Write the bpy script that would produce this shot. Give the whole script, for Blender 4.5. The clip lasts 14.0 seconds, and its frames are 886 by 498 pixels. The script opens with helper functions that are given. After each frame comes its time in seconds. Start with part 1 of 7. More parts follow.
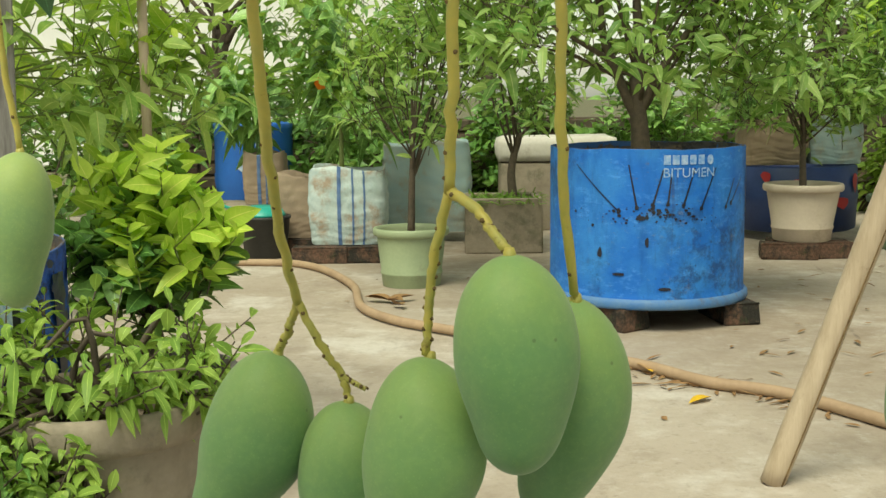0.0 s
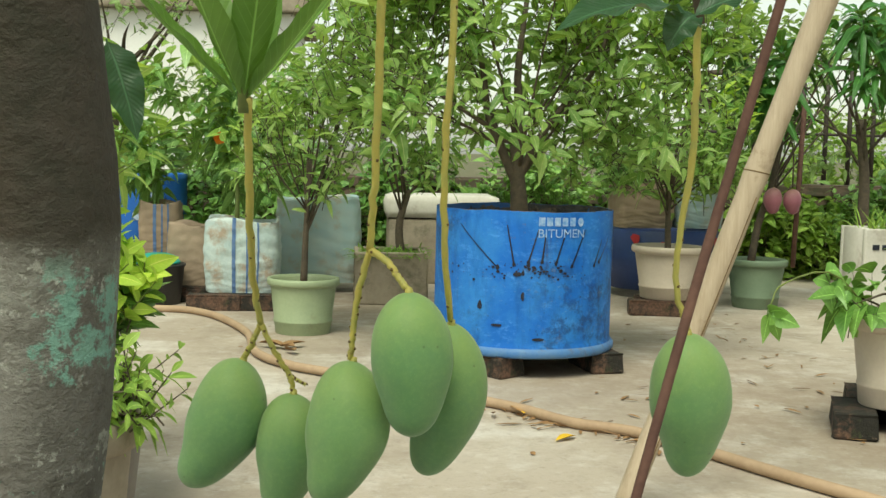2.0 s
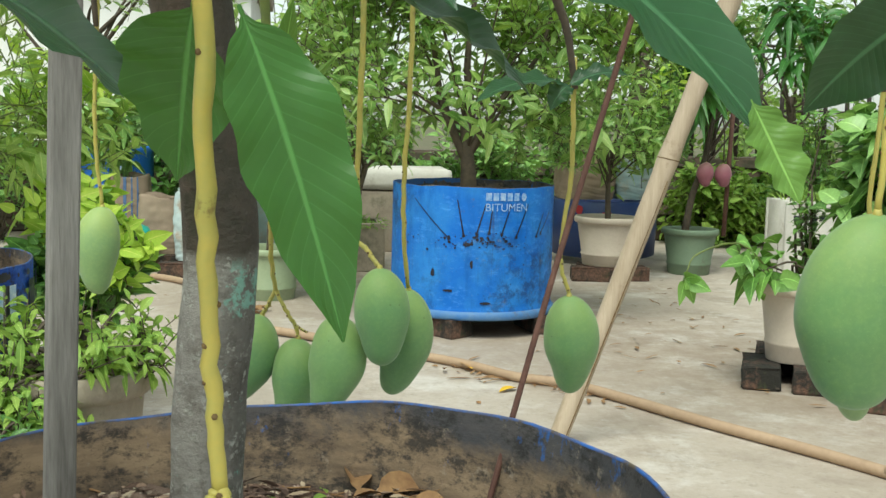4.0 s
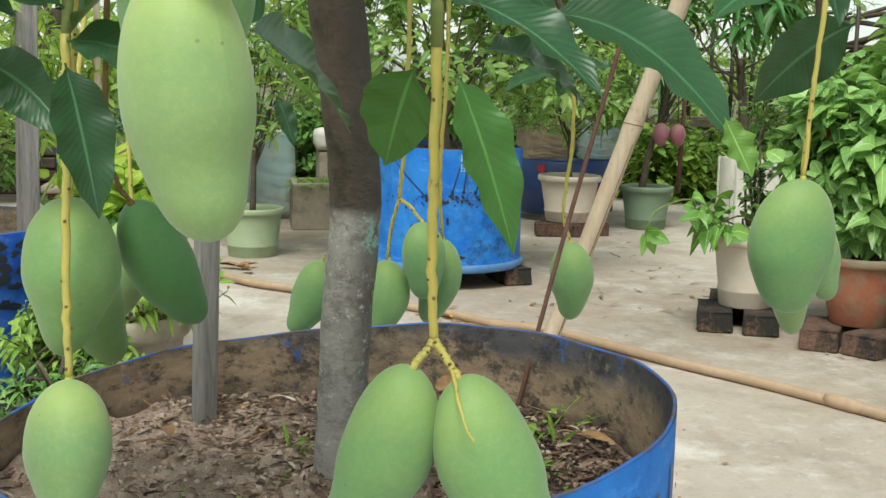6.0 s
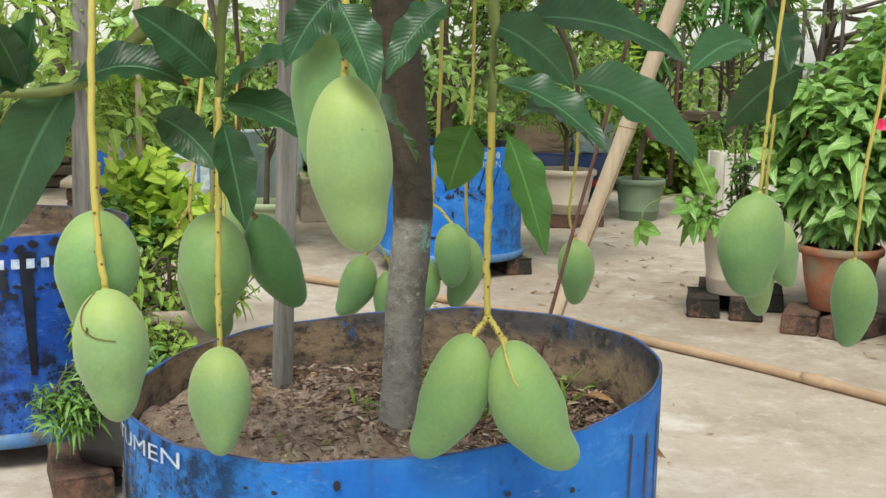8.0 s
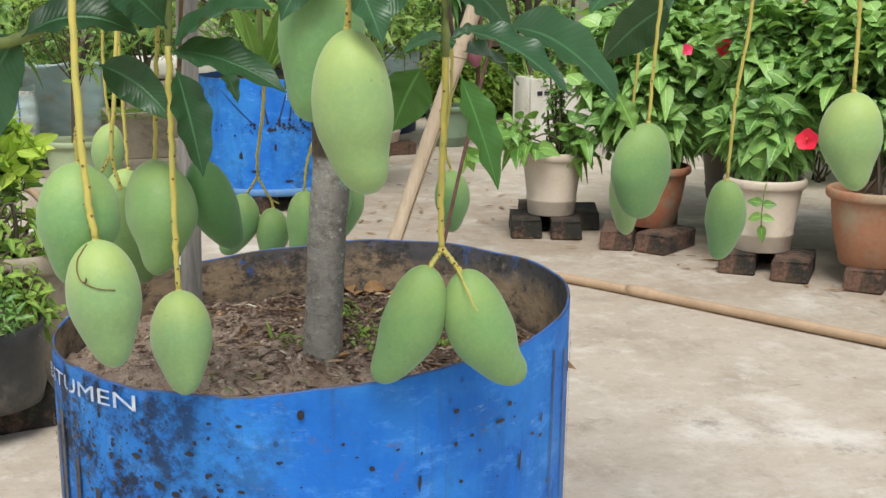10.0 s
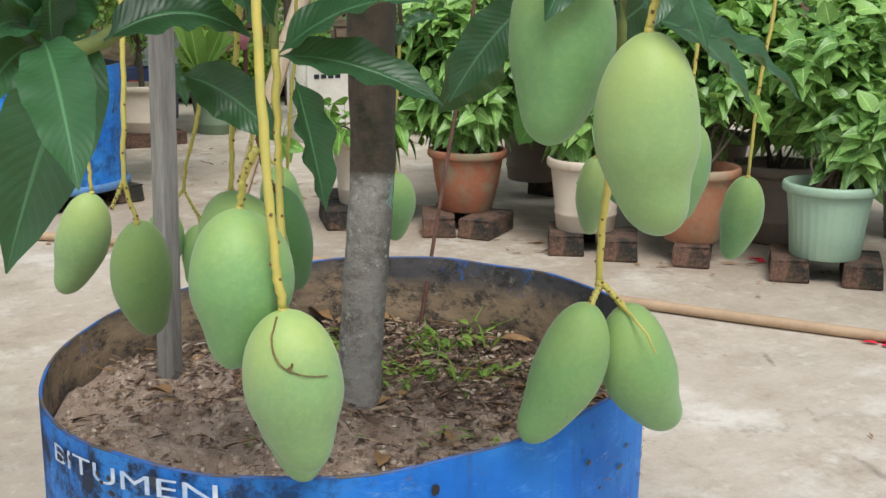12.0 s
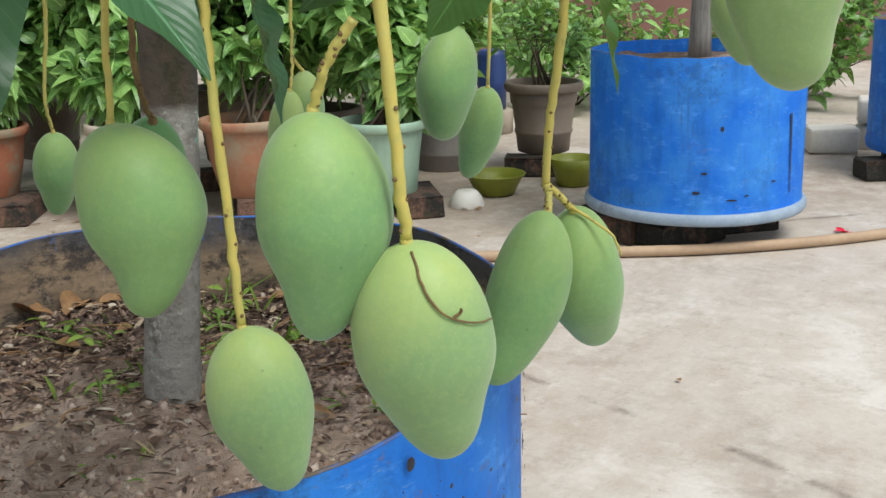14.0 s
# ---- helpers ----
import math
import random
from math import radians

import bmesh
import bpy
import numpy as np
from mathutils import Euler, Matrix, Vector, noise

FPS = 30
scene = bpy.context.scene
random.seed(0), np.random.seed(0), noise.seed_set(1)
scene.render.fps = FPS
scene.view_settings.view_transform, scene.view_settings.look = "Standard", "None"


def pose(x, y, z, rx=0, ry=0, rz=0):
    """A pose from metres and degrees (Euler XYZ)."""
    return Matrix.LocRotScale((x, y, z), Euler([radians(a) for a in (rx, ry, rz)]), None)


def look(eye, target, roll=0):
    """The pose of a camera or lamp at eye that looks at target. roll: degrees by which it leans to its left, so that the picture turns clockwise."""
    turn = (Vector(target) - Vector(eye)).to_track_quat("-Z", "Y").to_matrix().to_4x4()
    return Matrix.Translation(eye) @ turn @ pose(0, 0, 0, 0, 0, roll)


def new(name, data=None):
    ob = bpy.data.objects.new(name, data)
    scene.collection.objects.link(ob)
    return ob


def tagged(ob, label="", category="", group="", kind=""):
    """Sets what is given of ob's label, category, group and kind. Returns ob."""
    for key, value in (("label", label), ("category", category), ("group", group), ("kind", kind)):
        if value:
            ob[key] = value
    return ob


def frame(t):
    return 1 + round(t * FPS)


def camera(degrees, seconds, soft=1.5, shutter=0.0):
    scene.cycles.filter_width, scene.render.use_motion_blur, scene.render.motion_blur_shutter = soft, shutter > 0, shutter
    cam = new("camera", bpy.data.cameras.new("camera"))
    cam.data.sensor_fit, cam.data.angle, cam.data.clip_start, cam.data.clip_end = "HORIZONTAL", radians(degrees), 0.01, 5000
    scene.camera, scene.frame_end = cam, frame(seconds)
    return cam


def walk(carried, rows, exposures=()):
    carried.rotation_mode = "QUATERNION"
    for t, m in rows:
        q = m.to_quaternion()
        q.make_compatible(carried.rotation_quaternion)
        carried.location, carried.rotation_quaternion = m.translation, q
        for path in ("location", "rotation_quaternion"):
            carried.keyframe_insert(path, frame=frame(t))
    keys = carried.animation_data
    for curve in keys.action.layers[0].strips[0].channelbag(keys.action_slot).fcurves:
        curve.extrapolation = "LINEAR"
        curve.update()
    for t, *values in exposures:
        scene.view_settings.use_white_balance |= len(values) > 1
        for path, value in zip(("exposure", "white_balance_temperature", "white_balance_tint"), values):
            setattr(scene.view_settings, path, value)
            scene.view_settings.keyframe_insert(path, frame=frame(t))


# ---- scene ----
cam = camera(42.2, 14.0)
PATH = [
    (0, (0.02, 0.075, 0.688), (-0.015, 2.058, 0.424), -0.6),
    (0.5, (0.013, 0.003, 0.686), (0.005, 1.989, 0.454), 0.2),
    (1, (0.007, -0.059, 0.689), (0.03, 1.93, 0.482), 0.3),
    (1.5, (0.0, -0.125, 0.703), (0.074, 1.865, 0.516), 0.6),
    (2, (-0.001, -0.192, 0.714), (0.164, 1.794, 0.544), 1.4),
    (2.5, (0.009, -0.253, 0.71), (0.239, 1.726, 0.539), 1.9),
    (2.7, (0.009, -0.294, 0.717), (0.249, 1.684, 0.543), 2.0),
    (4.8, (-0.089, -0.681, 0.782), (0.178, 1.282, 0.509), 0.8),
    (5, (-0.102, -0.709, 0.783), (0.184, 1.249, 0.5), 0.8),
    (5.5, (-0.132, -0.776, 0.789), (0.171, 1.179, 0.495), 1.0),
    (6, (-0.167, -0.835, 0.799), (0.159, 1.116, 0.502), 1.3),
    (6.5, (-0.177, -0.908, 0.798), (0.146, 1.041, 0.483), 1.2),
    (7, (-0.199, -0.971, 0.826), (0.124, 0.978, 0.512), 1.1),
    (7.2, (-0.215, -0.997, 0.832), (0.112, 0.952, 0.518), 1.1),
    (9.3, (-0.33, -1.177, 0.87), (0.046, 0.755, 0.518), 1.1),
    (9.5, (-0.35, -1.169, 0.868), (0.11, 0.74, 0.491), 0.9),
    (10, (-0.411, -1.12, 0.867), (0.272, 0.709, 0.433), 0.6),
    (10.5, (-0.499, -1.071, 0.875), (0.28, 0.712, 0.41), 0.3),
    (11, (-0.557, -1.012, 0.873), (0.31, 0.725, 0.394), -0.5),
    (11.5, (-0.606, -0.92, 0.874), (0.417, 0.737, 0.416), 0.1),
    (12, (-0.644, -0.81, 0.871), (0.466, 0.787, 0.407), 0.7),
    (12.5, (-0.661, -0.734, 0.839), (0.632, 0.712, 0.351), 0.4),
    (13, (-0.69, -0.61, 0.824), (0.826, 0.604, 0.343), 0.1),
    (13.5, (-0.724, -0.491, 0.831), (0.885, 0.556, 0.273), 0.7),
    (14, (-0.757, -0.469, 0.804), (0.953, 0.430, 0.285), -1.3),
]
walk(cam, [(t, look(eye, target, roll)) for t, eye, target, roll in PATH], exposures=[(0.0, 0.44, 7700, -7), (2.7, 0.52, 6900, -6), (5.0, 0.56, 6300, -2), (7.2, 0.54, 6800, 1), (9.5, 0.52, 6600, 7), (14.0, 0.43, 6350, 7)])

# ---- world and light ----
world = bpy.data.worlds.new("overcast_sky")
scene.world = world
world.use_nodes = True
wt = world.node_tree
for n in list(wt.nodes):
    wt.nodes.remove(n)
sky = wt.nodes.new("ShaderNodeTexSky")
sky.sky_type = 'NISHITA'
sky.sun_disc = False
sky.sun_elevation, sky.sun_rotation = radians(58), radians(200)
sky.dust_density, sky.air_density, sky.ozone_density = 1.2, 1.0, 0.6
hsv = wt.nodes.new("ShaderNodeHueSaturation")
hsv.inputs["Saturation"].default_value = 0.25
back = wt.nodes.new("ShaderNodeBackground")
back.inputs["Strength"].default_value = 0.120
wout = wt.nodes.new("ShaderNodeOutputWorld")
wt.links.new(sky.outputs[0], hsv.inputs["Color"])
wt.links.new(hsv.outputs[0], back.inputs["Color"])
wt.links.new(back.outputs[0], wout.inputs["Surface"])

sun_data = bpy.data.lights.new("sun", 'SUN')
sun_data.energy, sun_data.angle, sun_data.color = 2.3, radians(28), (1.0, 0.975, 0.94)
sun = new("sun", sun_data)
sun.matrix_world = look((-1.2, -3.0, 5.5), (0, 0, 0))


# ---- materials ----
class Nodes:
    """A small node builder for one material."""

    def __init__(self, name):
        self.m = bpy.data.materials.new(name)
        self.m.use_nodes = True
        self.t = self.m.node_tree
        self.bsdf = self.t.nodes["Principled BSDF"]
        self.out = self.t.nodes["Material Output"]
        self.coords = self.t.nodes.new("ShaderNodeTexCoord")

    def node(self, kind, **values):
        n = self.t.nodes.new(kind)
        for key, value in values.items():
            n.inputs[key.replace("_", " ")].default_value = value
        return n

    def link(self, a, b):
        self.t.links.new(a, b)

    def space(self, scale=(1, 1, 1), which="Object"):
        mp = self.node("ShaderNodeMapping")
        mp.inputs["Scale"].default_value = scale
        self.link(self.coords.outputs[which], mp.inputs["Vector"])
        return mp.outputs[0]

    def noise(self, scale, detail=4.0, rough=0.6, stretch=(1, 1, 1), which="Object"):
        n = self.node("ShaderNodeTexNoise", Scale=scale, Detail=detail, Roughness=rough)
        self.link(self.space(stretch, which), n.inputs["Vector"])
        return n.outputs["Fac"]

    def ramp(self, fac, stops):
        r = self.node("ShaderNodeValToRGB")
        el = r.color_ramp.elements
        while len(el) < len(stops):
            el.new(0.5)
        for e, (p, c) in zip(el, stops):
            e.position = p
            e.color = (*c, 1) if len(c) == 3 else c
        self.link(fac, r.inputs["Fac"])
        return r.outputs["Color"]

    def mask(self, fac, lo, hi):
        r = self.node("ShaderNodeMapRange")
        r.inputs["From Min"].default_value, r.inputs["From Max"].default_value = lo, hi
        self.link(fac, r.inputs["Value"])
        return r.outputs["Result"]

    def mix(self, fac, a, b, mode='MIX'):
        m = self.t.nodes.new("ShaderNodeMix")
        m.data_type, m.blend_type = 'RGBA', mode
        for value, socket in ((fac, m.inputs[0]), (a, m.inputs[6]), (b, m.inputs[7])):
            if isinstance(value, (int, float)):
                socket.default_value = value
            elif isinstance(value, tuple):
                socket.default_value = (*value, 1)
            else:
                self.link(value, socket)
        return m.outputs[2]

    def math(self, op, a, b=0.0):
        m = self.t.nodes.new("ShaderNodeMath")
        m.operation = op
        for value, socket in ((a, m.inputs[0]), (b, m.inputs[1])):
            if isinstance(value, (int, float)):
                socket.default_value = value
            else:
                self.link(value, socket)
        return m.outputs[0]

    def island(self):
        return self.node("ShaderNodeNewGeometry").outputs["Random Per Island"]

    def each(self):
        return self.node("ShaderNodeObjectInfo").outputs["Random"]

    def bump(self, height, strength=0.4, distance=0.01):
        b = self.node("ShaderNodeBump", Strength=strength, Distance=distance)
        self.link(height, b.inputs["Height"])
        self.link(b.outputs[0], self.bsdf.inputs["Normal"])
        return b.outputs[0]

    def done(self, color, rough=0.6, metal=0.0):
        if isinstance(color, tuple):
            self.bsdf.inputs["Base Color"].default_value = (*color, 1)
        else:
            self.link(color, self.bsdf.inputs["Base Color"])
        if isinstance(rough, float):
            self.bsdf.inputs["Roughness"].default_value = rough
        else:
            self.link(rough, self.bsdf.inputs["Roughness"])
        self.bsdf.inputs["Metallic"].default_value = metal
        return self.m


def plain(name, a, b, rough=0.6, scale=18.0, fine=120.0, bump=0.25, distance=0.004, dirt=None, dirt_lo=0.55, dirt_hi=0.75, stretch=(1, 1, 1), per_object=0.0, metal=0.0):
    """Two base colours mixed by noise at two scales, an optional dirt colour, and fine relief."""
    k = Nodes(name)
    big, small = k.noise(scale, 5, 0.6, stretch), k.noise(fine, 3, 0.6, stretch)
    both = k.math('ADD', k.math('MULTIPLY', big, 0.7), k.math('MULTIPLY', small, 0.3))
    color = k.mix(k.mask(both, 0.35, 0.65), a, b)
    if dirt:
        color = k.mix(k.mask(k.noise(scale * 0.6 + 1.7, 6, 0.7), dirt_lo, dirt_hi), color, dirt)
    if per_object:
        color = k.mix(k.math('MULTIPLY', k.each(), per_object), color, (0.02, 0.015, 0.012))
    k.bump(both, bump, distance)
    return k.done(color, rough, metal)


def leafy(name, dark, light, rough=0.42, veins=0.0, translucent=0.28, tip=None, gloss=0.28):
    """Leaf tissue: varies from leaf to leaf, with a paler midrib and side veins along the leaf's own coordinates."""
    k = Nodes(name)
    who = k.math('FRACT', k.math('ADD', k.island(), k.each()))
    color = k.mix(who, dark, light)
    blotch = k.noise(35.0, 4, 0.6)
    color = k.mix(k.math('MULTIPLY', k.mask(blotch, 0.45, 0.7), 0.35), color, tuple(min(1, c * 1.5) for c in light))
    uv = k.node("ShaderNodeSeparateXYZ")
    k.link(k.coords.outputs["UV"], uv.inputs[0])
    off = k.math('ABSOLUTE', k.math('SUBTRACT', uv.outputs[0], 0.5))
    rib = k.mask(off, 0.036, 0.014)
    color = k.mix(k.math('MULTIPLY', rib, 0.75), color, tuple(min(1, c * 2.2 + 0.03) for c in light))
    height = k.math('MULTIPLY', rib, 0.6)
    if veins:
        along = k.math('SUBTRACT', k.math('MULTIPLY', uv.outputs[1], veins), k.math('MULTIPLY', off, veins * 0.30))
        wave = k.math('ABSOLUTE', k.math('SUBTRACT', k.math('FRACT', along), 0.5))
        line = k.mask(wave, 0.055, 0.012)
        color = k.mix(k.math('MULTIPLY', line, 0.30), color, tuple(min(1, c * 1.9 + 0.025) for c in light))
        height = k.math('ADD', height, k.math('MULTIPLY', wave, 0.35))
    if tip:
        color = k.mix(k.math('MULTIPLY', k.mask(uv.outputs[1], 0.8, 1.0), 0.5), color, tip)
    k.bump(height, 0.35, 0.003)
    k.done(color, rough)
    k.bsdf.inputs["Specular IOR Level"].default_value = gloss
    glow = k.node("ShaderNodeBsdfTranslucent")
    k.link(k.mix(0.5, color, (0.35, 0.5, 0.06)), glow.inputs["Color"])
    blend = k.node("ShaderNodeMixShader", Fac=translucent)
    k.link(k.bsdf.outputs[0], blend.inputs[1])
    k.link(glow.outputs[0], blend.inputs[2])
    k.link(blend.outputs[0], k.out.inputs["Surface"])
    return k.m


def mango_skin(name, body, blush, shade, strength=0.6):
    """Waxy fruit skin: a paler shoulder, pale dots, faint bloom and small dark specks."""
    k = Nodes(name)
    uv = k.node("ShaderNodeSeparateXYZ")
    k.link(k.coords.outputs["UV"], uv.inputs[0])
    soft = k.noise(22.0, 4, 0.6)
    where = k.math('ADD', k.mask(uv.outputs[1], 0.75, 0.0), k.math('MULTIPLY', k.math('SUBTRACT', soft, 0.5), 1.2))
    color = k.mix(k.math('MULTIPLY', k.mask(where, 0.35, 1.0), strength), body, blush)
    color = k.mix(k.math('MULTIPLY', k.mask(k.noise(40.0, 4, 0.6), 0.40, 0.72), 0.34), color, shade)
    color = k.mix(k.math('MULTIPLY', k.mask(k.noise(34.0, 5, 0.7, (1, 1, 0.35)), 0.50, 0.72), 0.35), color, tuple(c * 1.35 + 0.02 for c in body))
    color = k.mix(k.math('MULTIPLY', k.each(), 0.25), color, blush)
    color = k.mix(k.math('MULTIPLY', k.mask(k.noise(240.0, 3, 0.7), 0.45, 0.68), 0.10), color, tuple(c * 1.3 + 0.03 for c in blush))
    dots = k.node("ShaderNodeTexVoronoi", Scale=420.0)
    k.link(k.space(), dots.inputs["Vector"])
    color = k.mix(k.math('MULTIPLY', k.mask(dots.outputs["Distance"], 0.22, 0.10), 0.10), color, tuple(min(1, c * 1.6 + 0.05) for c in blush))
    specks = k.node("ShaderNodeTexVoronoi", Scale=55.0)
    k.link(k.space(), specks.inputs["Vector"])
    color = k.mix(k.math('MULTIPLY', k.mask(specks.outputs["Distance"], 0.055, 0.035), 0.4), color, (0.05, 0.05, 0.02))
    k.bump(k.noise(260.0, 2, 0.5), 0.10, 0.001)
    m = k.done(color, k.mask(soft, -1.4, 2.2))
    k.bsdf.inputs["Specular IOR Level"].default_value = 0.35
    k.bsdf.inputs["Subsurface Weight"].default_value = 0.12
    k.bsdf.inputs["Subsurface Radius"].default_value = (0.006, 0.008, 0.003)
    k.bsdf.inputs["Sheen Weight"].default_value = 0.15
    return m


def painted_drum(name, blue, pale, soot=0.5, rust=0.3, side=None):
    """Old blue paint on steel: faded clouds, wiped scuffs, tar smears that run down, tan rust grains."""
    k = Nodes(name)
    at = k.node("ShaderNodeSeparateXYZ")
    k.link(k.coords.outputs["Object"], at.inputs[0])
    color = k.mix(k.mask(k.noise(7.0, 6, 0.65), 0.42, 0.68), blue, pale)
    color = k.mix(k.math('MULTIPLY', k.mask(k.noise(16.0, 6, 0.75, (1, 1, 2.2)), 0.54, 0.68), 0.55), color, tuple(c * 1.25 + 0.05 for c in pale))
    color = k.mix(k.math('MULTIPLY', k.mask(k.noise(14.0, 5, 0.7, (1, 1, 0.25)), 0.50, 0.72), 0.55), color, tuple(c * 0.5 for c in blue))
    run = k.math('MULTIPLY', k.mask(k.noise(34.0, 4, 0.7, (1, 1, 0.05)), 0.58, 0.70), k.mask(k.noise(4.0, 3, 0.6), 0.44, 0.62))
    color = k.mix(k.math('MULTIPLY', run, 0.7), color, (0.035, 0.05, 0.10))
    scratch = k.noise(38.0, 5, 0.75, (1, 1, 2.6))
    color = k.mix(k.math('MULTIPLY', k.mask(scratch, 0.62, 0.70), 0.5), color, (0.20, 0.33, 0.50))
    where = k.mask(k.noise(3.0, 2, 0.5), 0.44, 0.60)
    if side is not None:
        where = k.math('MAXIMUM', k.math('MULTIPLY', where, 0.35), k.mask(at.outputs[0], side + 0.15, side - 0.03))
    smear = k.math('MULTIPLY', k.mask(k.noise(15.0, 8, 0.8, (1.2, 1.2, 1.3)), 0.47, 0.58), where)
    color = k.mix(k.math('MULTIPLY', smear, soot), color, (0.014, 0.018, 0.032))
    drip = k.node("ShaderNodeTexVoronoi", Scale=62.0)
    k.link(k.space((1, 1, 0.8)), drip.inputs["Vector"])
    dot = k.math('MULTIPLY', k.mask(drip.outputs["Distance"], 0.20, 0.13), k.mask(k.noise(20.0, 3, 0.6), 0.50, 0.60))
    color = k.mix(k.math('MULTIPLY', k.math('MULTIPLY', dot, k.math('ADD', where, 0.25)), soot), color, (0.012, 0.014, 0.02))
    scuff = k.math('MULTIPLY', k.mask(k.noise(19.0, 6, 0.75, (1, 1, 1.8)), 0.58, 0.68), k.mask(k.noise(6.0, 3, 0.6), 0.52, 0.62))
    color = k.mix(k.math('MULTIPLY', scuff, 0.75 * rust), color, (0.26, 0.24, 0.17))
    grain = k.math('MULTIPLY', k.mask(k.noise(46.0, 6, 0.8), 0.60, 0.68), k.mask(k.noise(5.0, 3, 0.6), 0.50, 0.62))
    color = k.mix(k.math('MULTIPLY', grain, rust), color, (0.15, 0.10, 0.06))
    k.bump(k.math('ADD', k.noise(5.0, 3), k.math('MULTIPLY', scratch, 0.25)), 0.25, 0.01)
    k.bsdf.inputs["Specular IOR Level"].default_value = 0.3
    rough = k.mask(k.noise(12.0, 4), -0.9, 1.3)
    return k.done(color, rough)


def rusty_lining(name):
    """The drum's inner skin: tan rust wash in level bands, dark flaking, and blue paint left in patches near the cut."""
    k = Nodes(name)
    up = k.node("ShaderNodeSeparateXYZ")
    k.link(k.coords.outputs["Object"], up.inputs[0])
    color = k.mix(k.mask(k.noise(9.0, 6, 0.7, (1, 1, 3.0)), 0.38, 0.62), (0.16, 0.115, 0.078), (0.36, 0.260, 0.165))
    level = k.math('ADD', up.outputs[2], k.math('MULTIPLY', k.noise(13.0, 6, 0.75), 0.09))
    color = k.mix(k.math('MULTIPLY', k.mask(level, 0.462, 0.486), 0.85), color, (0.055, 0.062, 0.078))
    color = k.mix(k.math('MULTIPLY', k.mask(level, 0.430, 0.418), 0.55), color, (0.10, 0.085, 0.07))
    color = k.mix(k.math('MULTIPLY', k.mask(k.noise(26.0, 7, 0.8, (1, 1, 1.6)), 0.49, 0.60), 0.88), color, (0.030, 0.028, 0.028))
    color = k.mix(k.math('MULTIPLY', k.mask(k.noise(55.0, 5, 0.8), 0.60, 0.68), 0.5), color, (0.40, 0.33, 0.25))
    blue = k.math('MULTIPLY', k.mask(k.noise(17.0, 6, 0.75, (1, 1, 0.6)), 0.60, 0.65), k.mask(level, 0.43, 0.47))
    blue = k.math('MAXIMUM', blue, k.mask(k.math('ADD', level, k.math('MULTIPLY', up.outputs[0], -0.074)), 0.496, 0.501))
    color = k.mix(k.math('MULTIPLY', blue, 0.8), color, (0.03, 0.13, 0.42))
    k.bump(k.noise(40.0, 6, 0.7), 0.5, 0.004)
    return k.done(color, 0.85)


